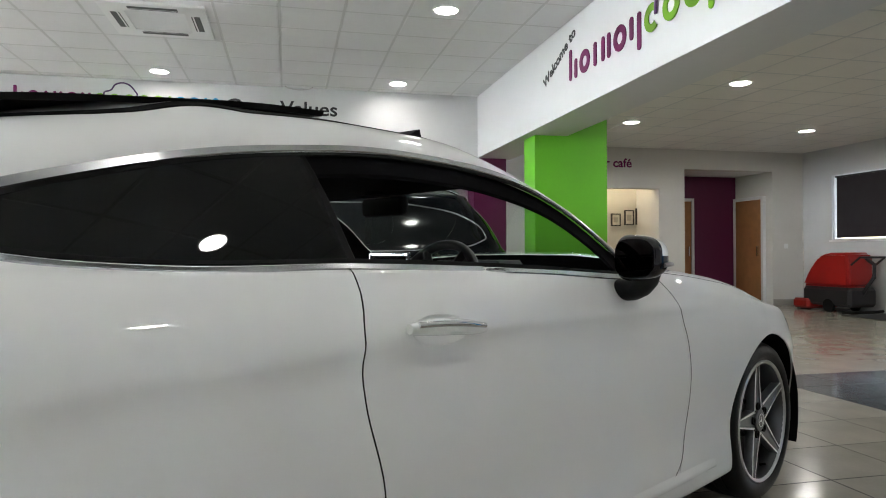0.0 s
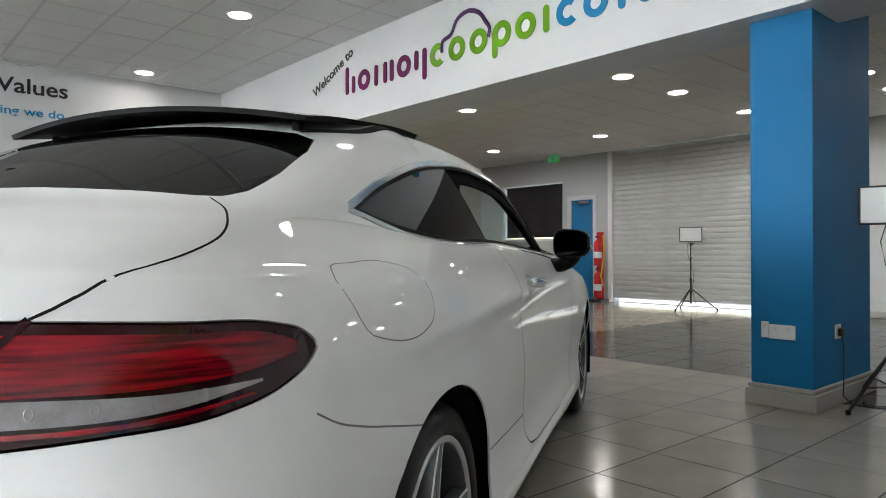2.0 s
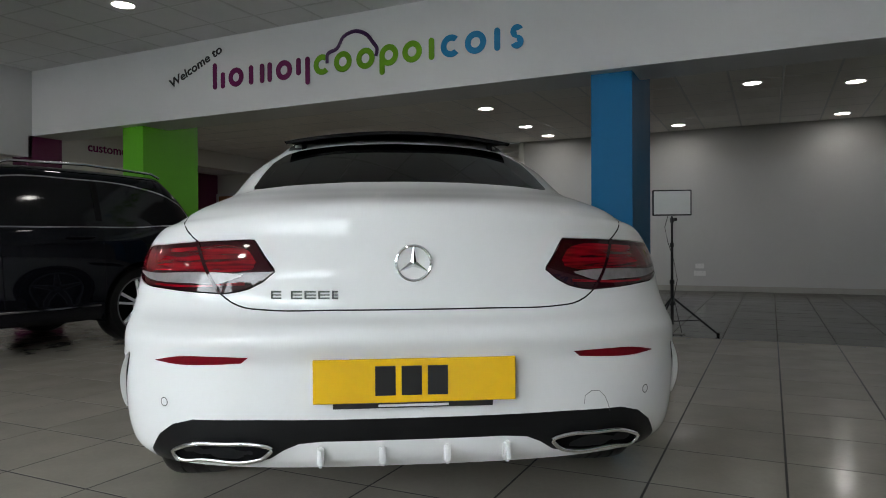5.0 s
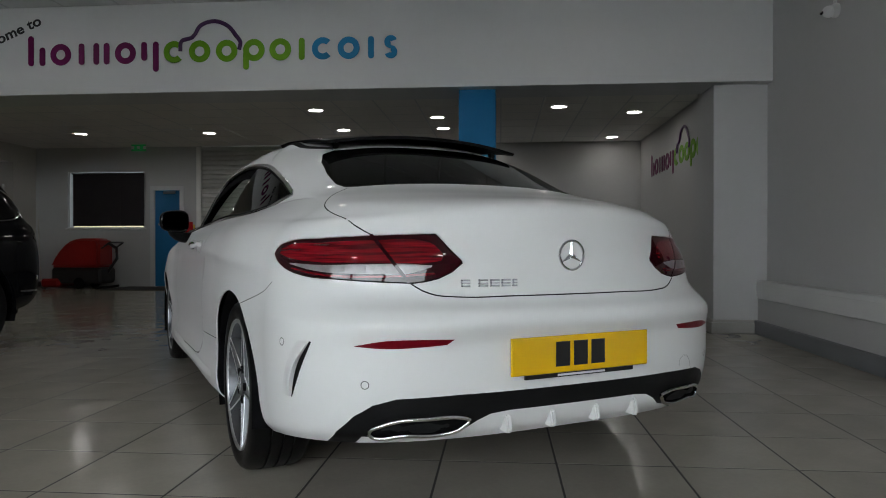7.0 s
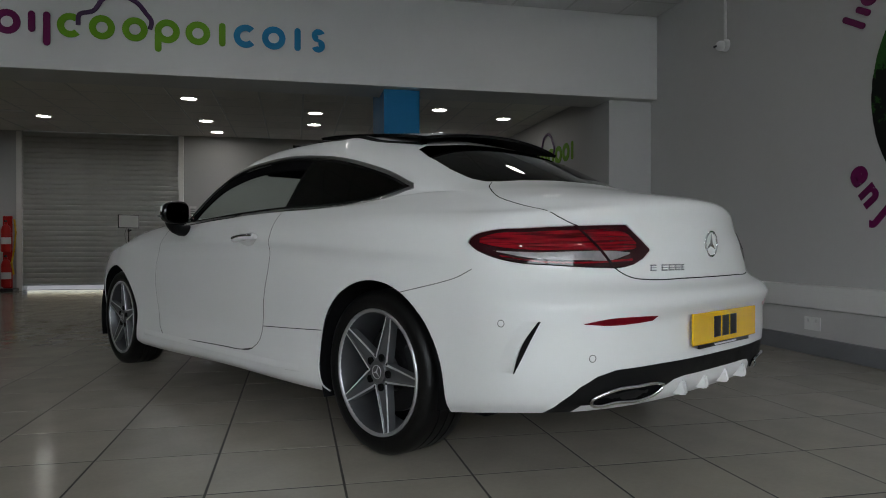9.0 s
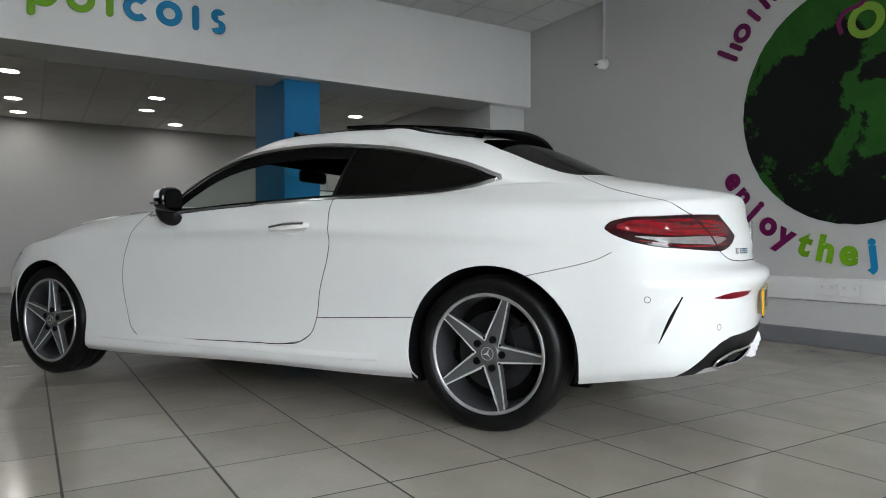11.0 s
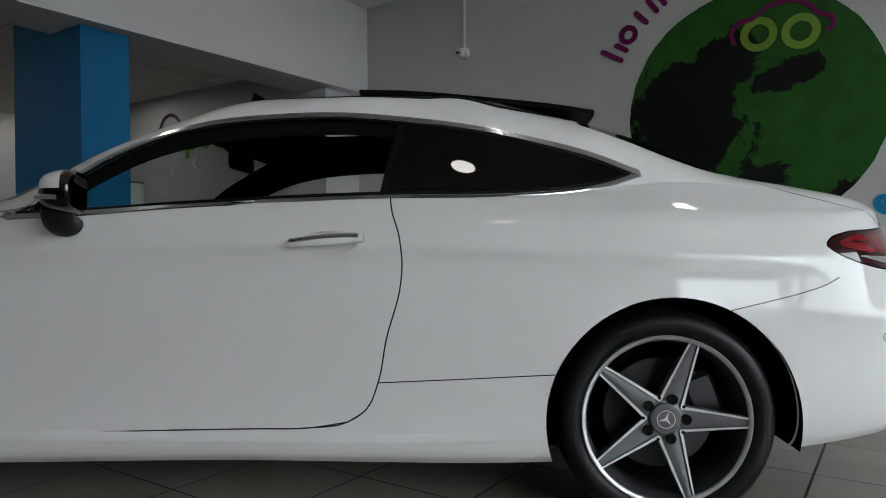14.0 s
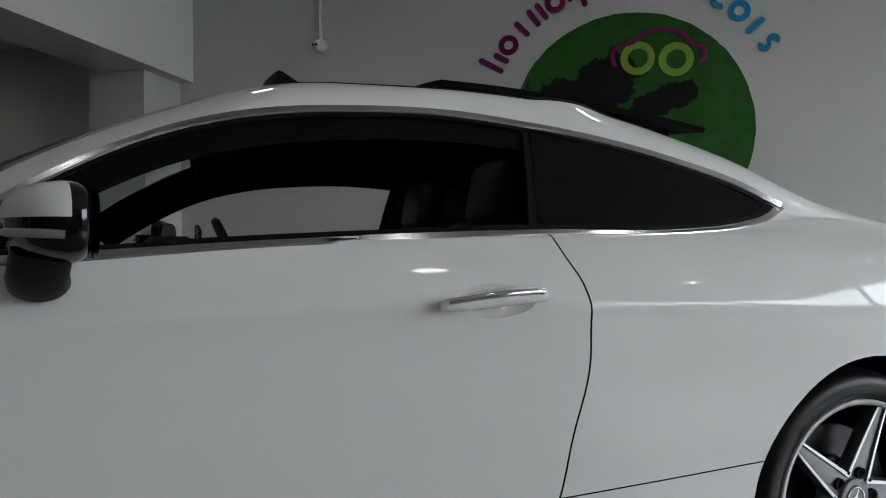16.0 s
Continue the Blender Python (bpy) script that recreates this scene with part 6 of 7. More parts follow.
# wheels
def wheel(m, turn, side):
    """A five-spoke alloy wheel: local y points outwards."""
    Q = m @ Matrix.Rotation(radians(-90), 4, "X")            # lathe axis z to y
    tyre = part("wheel", lathe(bmesh.new(), [(.235, -.20), (.262, -.218), (.296, -.220), (.312, -.210), (.3185, -.195), (.3215, -.17), (.3218, -.155), (.315, -.1545), (.315, -.148), (.3218, -.1475), (.3225, -.115),
                 (.3155, -.1145), (.3155, -.108), (.3225, -.1075), (.3218, -.072), (.315, -.0715), (.315, -.065), (.3218, -.0645), (.3205, -.040), (.3165, -.022), (.308, -.008), (.296, .0005), (.280, .003), (.262, .001), (.249, -.006), (.244, -.012)], 72, Q), M_TYRE, car, "black tyre on a grey alloy wheel", 35)
    part("rim_lip", lathe(bmesh.new(), [(.2465, -.014), (.2480, -.005), (.2450, -.001), (.2365, -.002), (.2335, -.005), (.2325, -.010)], 72, Q), M_LIP, tyre, "machined bright rim lip", 40)
    part("rim_barrel", lathe(bmesh.new(), [(.2330, -.008), (.226, -.030), (.220, -.09), (.222, -.19), (.20, -.20)], 60, Q), M_BARREL, tyre, "grey rim barrel", 40)
    part("brake_disc", lathe(bmesh.new(), [(.0, -.105), (.075, -.105), (.08, -.085), (.085, -.098), (.165, -.098), (.165, -.122), (.06, -.122)], 48, Q), M_DISC, tyre, "steel brake disc", 40)
    part("wheel_back", lathe(bmesh.new(), [(.0, -.165), (.219, -.165)], 40, Q), M_LINING, tyre)
    bm = bmesh.new()
    box(bm, -.19, -.09, -.075, .075, -.13, -.085, bevel=.015)
    bm.transform(Q @ Matrix.Rotation(radians(20 if side > 0 else 160), 4, "Z"))
    part("brake_caliper", bm, M_ALLOYDARK, tyre)
    part("hub", lathe(bmesh.new(), [(.0, -.024), (.050, -.024), (.058, -.028), (.064, -.045), (.066, -.07)], 40, Q), M_ALLOY, tyre, "grey hub", 40)
    cap = part("centre_cap", lathe(bmesh.new(), [(.0, -.0135), (.026, -.0135), (.027, -.0125), (.0285, -.0125), (.030, -.014), (.043, -.0145), (.0455, -.0165), (.0465, -.026)], 40, Q), M_CAPGREY, tyre, "grey centre cap with a bright star", 30)
    bm = bmesh.new()
    flat_ring(bm, 0, 0, .0270, .0022, .0015, 36)
    for k in range(3):
        R = Matrix.Rotation(radians(12 + 120 * k), 4, "Z")
        bm.faces.new([bm.verts.new(R @ Vector(v)) for v in ((0, -.0045, .0016), (.0245, 0, .0006), (0, .0045, .0016))])
    bm.transform(Q @ Matrix.Translation((0, 0, -.0125)))
    part("cap_star", bm, M_MACHINED, cap, "bright star in a ring")
    for k in range(5):
        a = radians(turn + 72 * k)
        R = Q @ Matrix.Rotation(a, 4, "Z")
        bm = bmesh.new()
        secs = []
        for r, w, z0, e in ((.044, .0385, -.020, .0095), (.075, .0350, -.0185, .0085), (.13, .0285, -.015, .0075), (.19, .0215, -.010, .0066), (.228, .0168, -.006, .0058), (.2365, .0158, -.0045, .0055)):
            secs.append([bm.verts.new(R @ Vector((r, y, z))) for y, z in ((-w, z0 - .035), (-w, z0 - .002), (-w + .001, z0), (-w + e, z0), (-w + e + .0025, z0 - .006), (0, z0 - .0035), (w - e - .0025, z0 - .006), (w - e, z0), (w - .001, z0), (w, z0 - .002), (w, z0 - .035))])
        for i in range(5):
            for j in range(10):
                f = bm.faces.new((secs[i][j], secs[i + 1][j], secs[i + 1][j + 1], secs[i][j + 1]))
                f.material_index = 1 if j in (1, 2, 7, 8) else 0
        bmesh.ops.recalc_face_normals(bm, faces=bm.faces[:])
        me = mesh_of(bm, "spoke", 35)
        me.materials.append(M_ALLOY)
        me.materials.append(M_MACHINED)
        part("spoke", me, None, tyre, "grey spoke with machined edges")
        part("bolt", lathe(bmesh.new(), [(.0, -.021), (.008, -.021), (.0085, -.0165), (.0150, -.0155), (.0155, -.028)], 16, R @ Matrix.Translation((.0605, 0, 0))), M_RUBBER, tyre, "", 30)
        b = Q @ Matrix.Rotation(a + radians(36), 4, "Z")
        part("spoke_hole", lathe(bmesh.new(), [(.0, -.0185), (.0052, -.0180)], 12, b @ Matrix.Translation((.064, 0, 0))), M_RUBBER, tyre)
    tube_bm = tube(bmesh.new(), Q @ Vector((.216 * math.cos(1.9), .216 * math.sin(1.9), -.045)), Q @ Vector((.205 * math.cos(1.9), .205 * math.sin(1.9), -.022)), .005, seg=10)
    part("valve", tube_bm, M_RUBBER, tyre)


for wx, turn in ((0.0, 34), (2.84, 50)):
    wheel(pose(wx, .868, .322, 0, 0, 0) @ Matrix.Rotation(0, 4, "Y"), turn, 1)
    wheel(pose(wx, -.868, .322, 0, 0, 180), turn + 16, -1)

# ---- lamp panels on tripods ----
def tripod_lamp(m, turn, label):
    t = thing("tripod_lamp", m, label, "studio lamp", "lamp panels on tripods")
    F = Matrix.Rotation(radians(turn), 4, "Z")
    def add(nm, bm, mt, lab="", sm=None, par=None):
        bm.transform(F)
        return part(nm, bm, mt, par or t, lab, sm)
    pole = add("pole", tube(tube(tube(bmesh.new(), (0, 0, .10), (0, 0, .50), .0155), (0, 0, .50), (0, 0, .85), .0125), (0, 0, .85), (0, 0, 1.12), .010), M_BLACK, "black stand pole", 40)
    for z, r in ((.30, .026), (.50, .022), (.85, .018), (1.08, .018)):
        add("collar", tube(bmesh.new(), (0, 0, z - .02), (0, 0, z + .02), r), M_BLACK, "", 40)
    for k in range(3):
        a = radians(25 + 120 * k)
        d = Vector((math.cos(a), math.sin(a), 0))
        add("leg", sweep(bmesh.new(), [d * .02 + Vector((0, 0, .34)), d * .41 + Vector((0, 0, .012))], .010, 8), M_BLACK, "black tripod leg")
        add("strut", sweep(bmesh.new(), [d * .016 + Vector((0, 0, .13)), d * .255 + Vector((0, 0, .145))], .006, 6), M_BLACK)
        add("rubber_foot", tube(bmesh.new(), d * .405 + Vector((0, 0, .001)), d * .41 + Vector((0, 0, .025)), .014), M_RUBBER)
    head = add("lamp_panel", boxes((-.012, .018, -.178, .178, 1.125, 1.368), bevel=.006), M_BLACK, "black framed lamp panel")
    part("diffuser", boxes((-.0155, -.0125, -.165, .165, 1.138, 1.355)), M_DIFF, head, "white unlit diffuser").data.transform(F)
    add("knob", tube(bmesh.new(), (.0, -.045, 1.09), (.0, -.018, 1.09), .015), M_BLACK)
    add("cable", sweep(bmesh.new(), [(.02, .03, 1.13), (.03, .06, 1.02), (.015, .035, .88), (.02, -.02, .70), (.012, -.05, .52), (.02, -.02, .36), (.03, -.06, .16), (.06, -.10, .01)], .0035, 6), M_BLACK, "thin black cable")
    return t


tripod_lamp(pose(3.58, 1.31, 0), 17.5, "unlit white lamp panel on a black tripod beside the blue column")
tripod_lamp(pose(9.28, 5.76, 0), 28, "unlit white lamp panel on a black tripod by the shutter")
tagged(part("plug_cable", sweep(bmesh.new(), [(3.47, 1.555, .44), (3.475, 1.548, .36), (3.465, 1.545, .20), (3.44, 1.54, .06), (3.46, 1.50, .008), (3.52, 1.42, .006), (3.64, 1.20, .006)], .0035, 6), M_BLACK), "black cable from the column socket to the floor", "cable")

# ---- floor scrubber by the far corner ----
sc = thing("floor_scrubber", pose(9.38, 9.95, 0), "red and black walk-behind floor scrubber machine", "floor scrubber")
part("chassis", boxes((-.28, .28, -.55, .50, .10, .42), bevel=.05), M_BLACK, sc)
bm = prism(bmesh.new(), [(-.50, .42), (-.50, .92), (-.44, 1.0), (-.05, 1.0), (.18, .92), (.40, .68), (.54, .42)], -.26, .26, Matrix.Rotation(radians(90), 4, "Z"))
bmesh.ops.recalc_face_normals(bm, faces=bm.faces[:])
bmesh.ops.bevel(bm, geom=bm.edges[:], offset=.05, segments=3, affect="EDGES")
part("tank", bm, M_REDP, sc, "rounded red tank", 40)
part("control_bar", sweep(bmesh.new(), [(-.24, -.55, .80), (-.24, -.72, .92), (.24, -.72, .92), (.24, -.55, .80)], .018, 8), M_BLACK, sc)
part("hose", sweep(bmesh.new(), [(.10, -.50, .90), (.10, -.66, .80), (.05, -.70, .60), (.0, -.60, .42), (.0, -.52, .30)], .030, 10), M_BLACK, sc, "black suction hose", 60)
part("brush_deck", boxes((-.33, .33, .30, .68, .03, .20), bevel=.04), M_REDP, sc, "dark red brush deck")
part("squeegee", sweep(bmesh.new(), [(-.40, -.52, .03), (-.20, -.62, .03), (.20, -.62, .03), (.40, -.52, .03)], .025, 8), M_RUBBER, sc)
for s in (-1, 1):
    part("drive_wheel", tube(bmesh.new(), (s * .29, -.10, .11), (s * .24, -.10, .11), .11, seg=24), M_RUBBER, sc, "", 40)
br = thing("broom", pose(9.68, 11.05, 0), "upright broom with a pale wooden handle in the corner", "broom")
part("handle", tube(bmesh.new(), (0, 0, .12), (.05, .10, 1.42), .012), M_PAPER, br)
part("bristle_head", boxes((-.15, .15, -.03, .03, .002, .12), bevel=.015), M_BLACK, br)
tagged(part("door_mat", boxes((8.75, 9.80, 7.95, 9.20, .001, .012), bevel=.003), M_MAT), "dark rubber door mat on the floor tiles", "mat")

# ---- extinguisher stand ----
fs = thing("extinguisher_stand", pose(9.62, 7.86, 0), "red fire extinguisher stand with a yellow hose by the door", "extinguisher stand")
part("base", boxes((-.14, .14, -.16, .16, .002, .05), bevel=.01), M_BLACK, fs)
part("back_board", boxes((.06, .09, -.075, .075, .05, 1.34), bevel=.005), M_REDPAINT, fs)
for z in (.08, .70):
    e = part("extinguisher", lathe(bmesh.new(), [(.0, z), (.070, z), (.078, z + .02), (.078, z + .40), (.060, z + .46), (.025, z + .49), (.022, z + .53), (.0, z + .53)], 24), M_REDPAINT, fs, "red cylinder", 40)
    part("label_band", lathe(bmesh.new(), [(.0786, z + .14), (.0786, z + .26)], 24), M_WHITE, e, "white label band", 40)
    part("trigger", boxes((-.06, .02, -.012, .012, z + .53, z + .565), bevel=.004), M_BLACK, e)
part("hose", sweep(bmesh.new(), [(-.02, -.14, 1.28), (-.04, -.17, 1.05), (-.05, -.15, .75), (-.04, -.10, .50), (-.02, -.13, .30)], .016, 8), M_YELP, fs, "yellow hose", 60)

# ---- cafe room seen through the hatch ----
struct("cafe_floor_step", boxes((H0, H1, YC, YC + T, 0.0005, 0.006)), M_SKIRT, "threshold strip of the cafe opening", "threshold")
ct = thing("cafe_counter", pose(6.2, 12.2, 0), "dark cafe counter with a glossy top", "counter")
part("counter_body", boxes((-1.3, .70, -.30, .30, .0015, 1.02)), M_DARKWOOD, ct)
part("counter_top", boxes((-1.35, .75, -.34, .34, 1.02, 1.06), bevel=.006), M_GLOSSBLACK, ct)
for x, z, w, h in ((6.61, 1.665, .20, .25), (6.90, 1.71, .20, .30), (7.18, 1.735, .26, .33)):
    fr = thing("picture_frame", pose(x, 12.58, z), "small black framed print on the cafe wall", "picture", "framed prints")
    part("frame", boxes((-w / 2, -w / 2 + .02, -.02, .018, -h / 2, h / 2), (w / 2 - .02, w / 2, -.02, .018, -h / 2, h / 2), (-w / 2 + .02, w / 2 - .02, -.02, .018, -h / 2, -h / 2 + .02), (-w / 2 + .02, w / 2 - .02, -.02, .018, h / 2 - .02, h / 2)), M_BLACK, fr)
    part("print", boxes((-w / 2 + .02, w / 2 - .02, -.006, .016, -h / 2 + .02, h / 2 - .02)), M_PAPER, fr)
    part("print_bar", boxes((-w / 4, w / 4, -.008, -.0065, -h / 5, h / 5)), M_SKIRT, fr)
for x, y in ((5.2, 12.0), (6.6, 12.1)):
    t = thing("cafe_downlight", pose(x, y, ZA), "warm round downlight of the cafe, lit", "ceiling light", "cafe downlights")
    part("bezel", lathe(bmesh.new(), [(.125, -.001), (.122, -.012), (.10, -.012), (.10, .004)], 24), M_WHITE, t, "", 40)
    part("diffuser", lathe(bmesh.new(), [(.10, -.007), (.0, -.009)], 24), M_WARM, t, "glowing diffuser")

# ---- dark sport utility car beside the coupe ----
def suv_rings():
    kx = (-1.0, -.6, -.42, .42, 1.45, 2.48, 3.3, 3.85)
    wx = (-.6, 0.0, .5, 1.45, 2.4, 2.9, 3.4)
    R = []
    for z, w, xr, xf in (((.42, .36, .32, .27, .27, .28, .34, .36), .925, -.90, 3.72), ((.47, .42, .38, .33, .33, .34, .40, .42), .955, -.96, 3.80), ((.58, .55, .52, .48, .47, .48, .52, .54), .965, -1.00, 3.86),
                         ((.72, .72, .72, .70, .69, .70, .70, .70), .972, -1.01, 3.88), ((.86, .87, .88, .88, .87, .86, .83, .80), .970, -.99, 3.86), ((.98, .99, 1.0, 1.01, 1.0, .98, .93, .88), .955, -.97, 3.82)):
        R.append(ring((kx, z), (wx, (w - .05, w, w - .004, w - .012, w - .006, w, w - .06)), (xr, -.45, 3.4), (xf, 2.95, 2.9)))
    R.append(ring((kx, (1.10, 1.10, 1.10, 1.09, 1.07, 1.05, .99, .93)), (wx, (.87, .915, .92, .92, .915, .89, .80)), (-.96, -.45, 3.4), (3.76, 2.9, 2.8)))
    R.append(ring(((-.9, 0, 1.45, 2.2, 2.7, 3.4), (1.15, 1.125, 1.10, 1.09, 1.06, 1.0)), ((-.6, 0, 1.45, 2.3, 2.9), (.84, .885, .895, .86, .74)), (-.93, -.45, 3.2), (3.45, 2.6, 2.6)))
    R.append(ring(((-.9, 0, 1.45, 2.2, 2.5), (1.19, 1.16, 1.135, 1.12, 1.13)), ((-.6, 0, 1.45, 2.1), (.815, .865, .878, .84)), (-.91, -.45, 3.2), (2.42, 1.95, 2.4)))
    R.append(ring(((-.8, 0, 1.3, 1.8, 2.0), (1.42, 1.40, 1.39, 1.39, 1.41)), ((-.5, 0, 1.3, 1.8), (.745, .785, .80, .77)), (-.78, -.35, 3.0), (1.96, 1.5, 2.4)))
    R.append(ring(((-.6, 0, 1.0, 1.5), (1.60, 1.605, 1.60, 1.60)), ((-.4, 0, 1.0, 1.4), (.665, .69, .70, .67)), (-.62, -.2, 3.0), (1.48, 1.1, 2.6)))
    R.append(ring(((-.6, 0, 1.0, 1.4), (1.655, 1.66, 1.66, 1.645)), ((-.4, 0, 1.2), (.56, .60, .60)), (-.60, -.2, 3.0), (1.36, 1.0, 2.6)))
    R.append(ring(((-.5, .4, 1.2), (1.685, 1.70, 1.68)), ((-.4, 1.2), (.32, .32)), (-.55, -.2, 2.6), (1.25, .9, 2.4)))
    R.append(ring(((-.5, .4, 1.2), (1.69, 1.705, 1.69)), ((0, 1), (0, 0)), (-.52, -.2, 2.0), (1.18, .85, 2.0)))
    return R


suv = thing("suv", pose(1.30, 6.465, 0, 0, 0, 176) @ Matrix.Scale(0.92, 4), "glossy black sport utility car with chrome window trim", "car")
suv_shell, REF = shell_half(suv_rings(), 4)
suv_cast = caster(REF)
for ax in (0.0, 2.90):
    c = bmesh.new()
    tube(c, (ax, .45, .37), (ax, 1.4, .37), .425, seg=48)
    suv_shell = boolean(suv_shell, c, "DIFFERENCE", True)
part("body", finish(skin(suv_shell), REF, "suv_body", (M_SUV, M_LINING)), None, suv, "gloss black paint")
SUV_LOW = [(-.60, 1.195), (-.2, 1.140), (.6, 1.118), (1.5, 1.110), (2.15, 1.11)]
SUV_TOP = [(-.66, 1.30), (-.45, 1.445), (-.1, 1.53), (.6, 1.565), (1.2, 1.545), (1.7, 1.40), (2.15, 1.16)]
for s in (1, -1):
    part("side_glass", sided(patch(bmesh.new(), suv_cast, "side", SUV_TOP, SUV_LOW, .003, 44, 8), s), M_GLOSSBLACK, suv, "dark tinted side glass", 60)
    part("window_trim", sided(strip(bmesh.new(), suv_cast, "side", SUV_LOW[::-1] + [(-.68, 1.245)] + SUV_TOP, .016, .006, .004), s), M_CHROME, suv, "chrome window surround", 60)
    for x in (.42, 1.32):
        part("door_pillar", sided(strip(bmesh.new(), suv_cast, "side", [(x, 1.18), (x - .02, 1.55)], .06, .004), s), M_RUBBER, suv)
        part("door_seam", sided(strip(bmesh.new(), suv_cast, "side", [(x, 1.15), (x, .80), (x - .02, .42)], .005, .001), s), M_GAP, suv)
    part("roof_rail", sided(sweep(bmesh.new(), [(-.45, .60, 1.66), (-.35, .60, 1.70), (.4, .63, 1.725), (1.1, .61, 1.70), (1.2, .61, 1.665)], .014, 8), s), M_CHROME, suv, "bright roof rail", 60)
    part("sill_trim", sided(strip(bmesh.new(), suv_cast, "side", [(.46, .40), (1.4, .395), (2.44, .40)], .018, .006, .004), s), M_CHROME, suv, "chrome sill strip")
    part("bumper_trim", sided(strip(bmesh.new(), suv_cast, "corner", [(-.20, .50), (-.10, .50), (.20, .505), (.30, .51)], .018, .006, .004), s), M_CHROME, suv, "chrome bumper strip")
    part("tail_lamp", sided(patch(bmesh.new(), suv_cast, "corner", [(.12, 1.02), (-.02, 1.06), (-.22, 1.06)], [(.12, .99), (-.02, .95), (-.22, .95)], .004, 14, 4), s), M_RED, suv, "dark red tail lamp", 60)
    part("door_handle", sided(sweep(bmesh.new(), [(.52, .965, 1.03), (.60, .985, 1.03), (.70, .985, 1.03), (.76, .965, 1.03)], .012, 8), s), M_SUV, suv, "", 60)
    for ax in (0.0, 2.90):
        Q = pose(ax, .93 * s, .37, 0, 0, 0 if s > 0 else 180) @ Matrix.Rotation(radians(-90), 4, "X")
        ty = part("wheel", lathe(bmesh.new(), [(.262, -.24), (.30, -.255), (.345, -.25), (.366, -.225), (.3695, -.17), (.3695, -.07), (.366, -.03), (.345, .0), (.30, .004), (.272, -.006), (.268, -.014)], 48, Q), M_TYRE, suv, "black tyre on a ten-spoke alloy wheel", 40)
        part("rim", lathe(bmesh.new(), [(.270, -.010), (.258, -.006), (.252, -.02), (.24, -.10), (.24, -.22)], 48, Q), M_ALLOY, ty, "", 40)
        part("wheel_back", lathe(bmesh.new(), [(.0, -.14), (.24, -.14)], 32, Q), M_LINING, ty)
        part("hub", lathe(bmesh.new(), [(.0, -.012), (.03, -.014), (.06, -.03), (.07, -.06)], 24, Q), M_ALLOY, ty, "", 40)
        for k in range(10):
            B = Q @ Matrix.Rotation(radians(36 * k + (7 if k % 2 else -7)), 4, "Z")
            bm = bmesh.new()
            box(bm, .05, .256, -.012, .012, -.045, -.014, bevel=.004)
            bm.transform(B)
            part("spoke", bm, M_MACHINED, ty)
        bm = bmesh.new()
        a1 = [bm.verts.new((ax + .43 * math.cos(t), .55, .37 + .43 * math.sin(t))) for t in np.linspace(-.3, math.pi + .3, 30)]
        b1 = [bm.verts.new((ax + .428 * math.cos(t), .95, .37 + .428 * math.sin(t))) for t in np.linspace(-.3, math.pi + .3, 30)]
        for i in range(29):
            bm.faces.new((a1[i], b1[i], b1[i + 1], a1[i + 1]))
        bm.faces.new(a1)
        part("arch_liner", sided(bm, s), M_LINING, suv)
part("underbody", boxes((-.85, 3.6, -.62, .62, .26, .40), bevel=.02), M_LINING, suv)
part("rear_glass", patch(bmesh.new(), suv_cast, "rear", [(-.58, 1.52), (0, 1.56), (.58, 1.52)], [(-.70, 1.22), (0, 1.22), (.70, 1.22)], .004, 24, 8), M_GLOSSBLACK, suv, "dark rear glass", 60)
part("tailgate_bar", boxes((-1.012, -.99, -.30, .30, .93, .955)), M_CHROME, suv, "chrome tailgate strip")

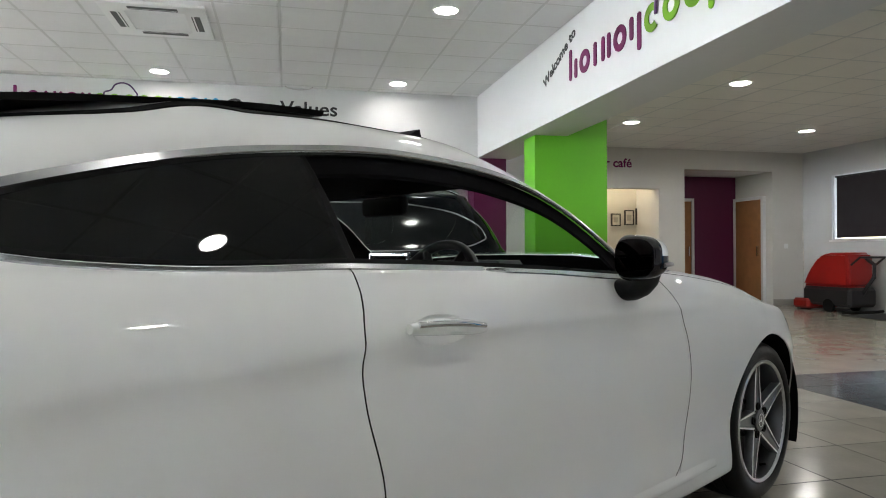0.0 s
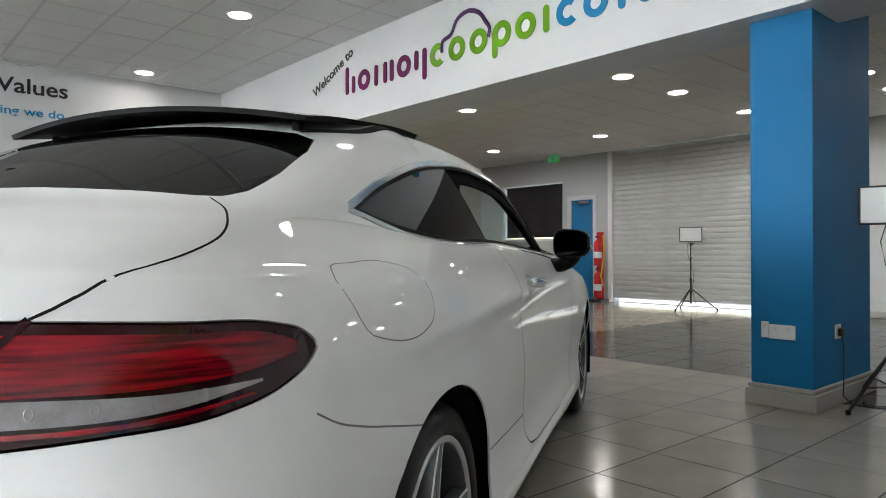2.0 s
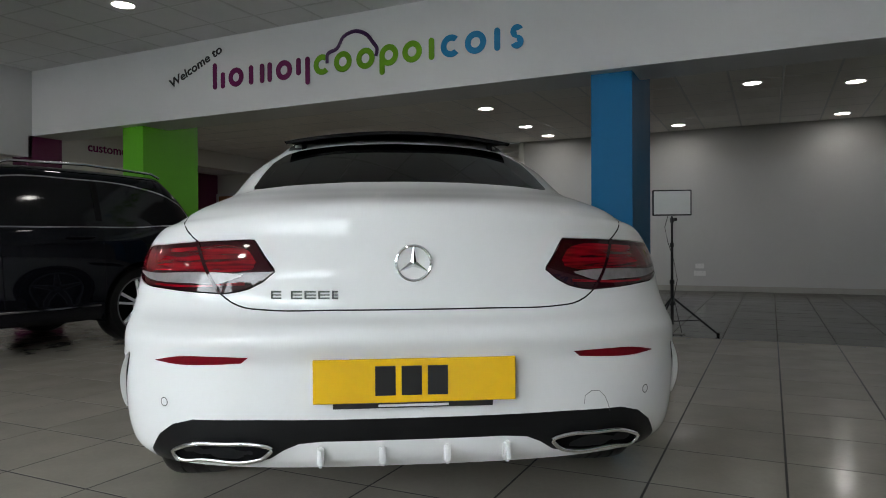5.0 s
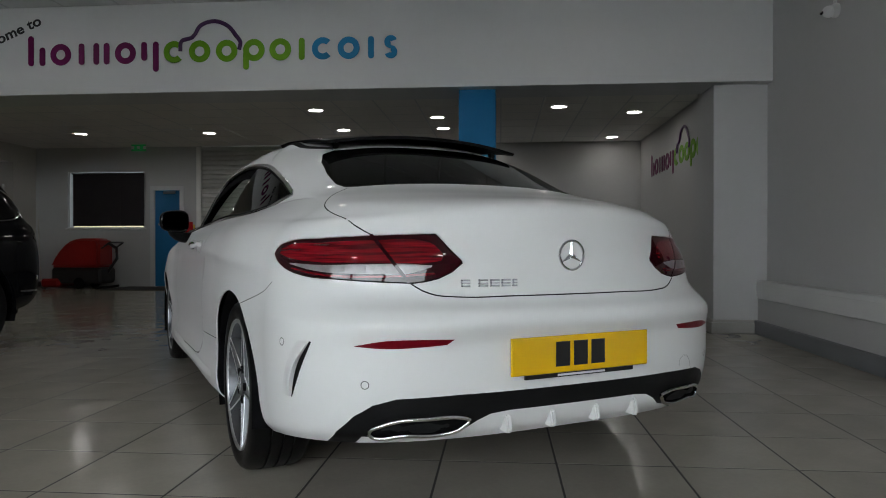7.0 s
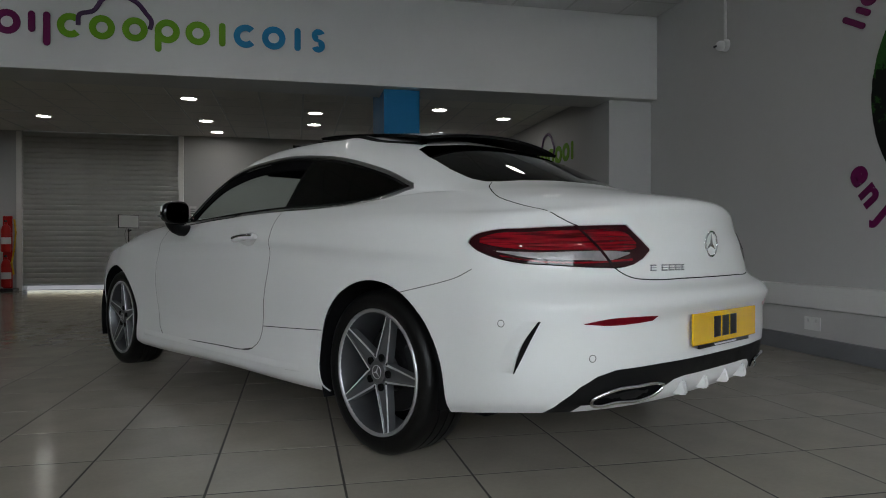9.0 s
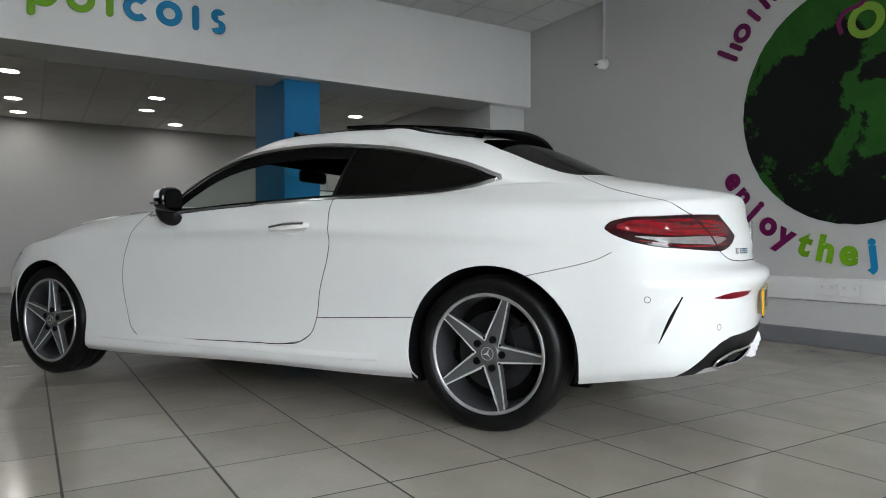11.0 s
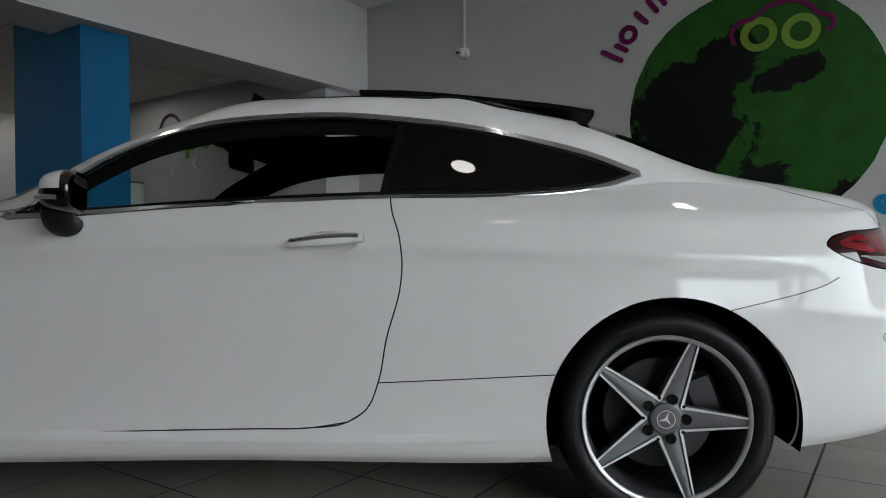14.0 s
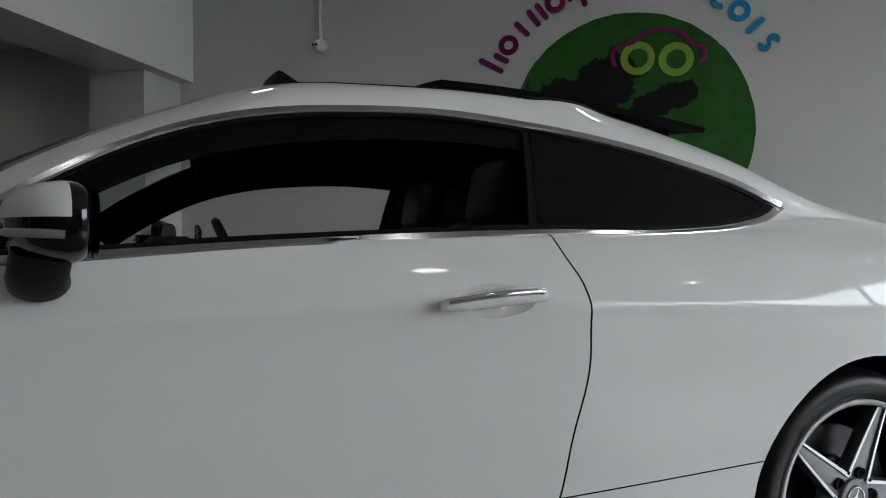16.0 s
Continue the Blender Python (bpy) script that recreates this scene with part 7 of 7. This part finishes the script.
# ---- floor tiles: those round the coupe are single pieces, the rest one joined sheet ----
def tile_geometry(size, dz=0.0):
    h, e = size / 2, 0.0015
    v = [(-h, -h, -.004), (h, -h, -.004), (h, h, -.004), (-h, h, -.004), (-h, -h, -.0012), (h, -h, -.0012), (h, h, -.0012), (-h, h, -.0012),
         (-h + e, -h + e, 0), (h - e, -h + e, 0), (h - e, h - e, 0), (-h + e, h - e, 0)]
    f = [(r + q, r + (q + 1) % 4, r + 4 + (q + 1) % 4, r + 4 + q) for r in (0, 4) for q in range(4)] + [(8, 9, 10, 11)]
    return v, f


def slab(name, material):
    me = bpy.data.meshes.new(name)
    v, f = tile_geometry(TILE - 0.0075)
    me.from_pydata(v, [], f)
    me.materials.append(material)
    return me


light_me, dark_me = slab("tile", M_TILE), slab("dark_tile", M_DARKTILE)
floor = bpy.data.objects["floor"]
rest = {"cream": ([], []), "slate": ([], [])}
rng = random.Random(5)
for i in range(-15, 25):
    for j in range(-11, 27):
        x, y = GX + (i + .5) * TILE, GY + (j + .5) * TILE
        if not (XW - .1 < x < XE + .1 and YA - .1 < y < 15.1):
            continue
        dark = y < GY + 4 * TILE and x > (GX + 10 * TILE if y < 1.8 else GX + 11 * TILE)
        rx, ry = rng.gauss(0, .0007), rng.gauss(0, .0007)
        if -4.1 < x < 3.9 and -.9 < y < 5.4 and not dark and (x - .6) ** 2 / 4.6 ** 2 + (y - 2.2) ** 2 / 4.2 ** 2 < 1.0:
            o = part("tile", light_me, None, floor)
            o.location, o.rotation_euler = (x, y, 0), (rx, ry, 0)
        else:
            vs, fs = rest["slate" if dark else "cream"]
            k = len(vs)
            v, f = tile_geometry(TILE - 0.0075)
            vs += [(x + a, y + b, c + a * ry - b * rx) for a, b, c in v]
            fs += [tuple(q + k for q in p) for p in f]
for nm, mt in (("cream", M_TILE), ("slate", M_DARKTILE)):
    me = bpy.data.meshes.new("tiles_" + nm)
    me.from_pydata(rest[nm][0], [], rest[nm][1])
    me.materials.append(mt)
    o = new("tiles_" + nm, me)
    o.parent = floor
    tagged(o, "further %s floor tiles" % nm, kind="stuff")
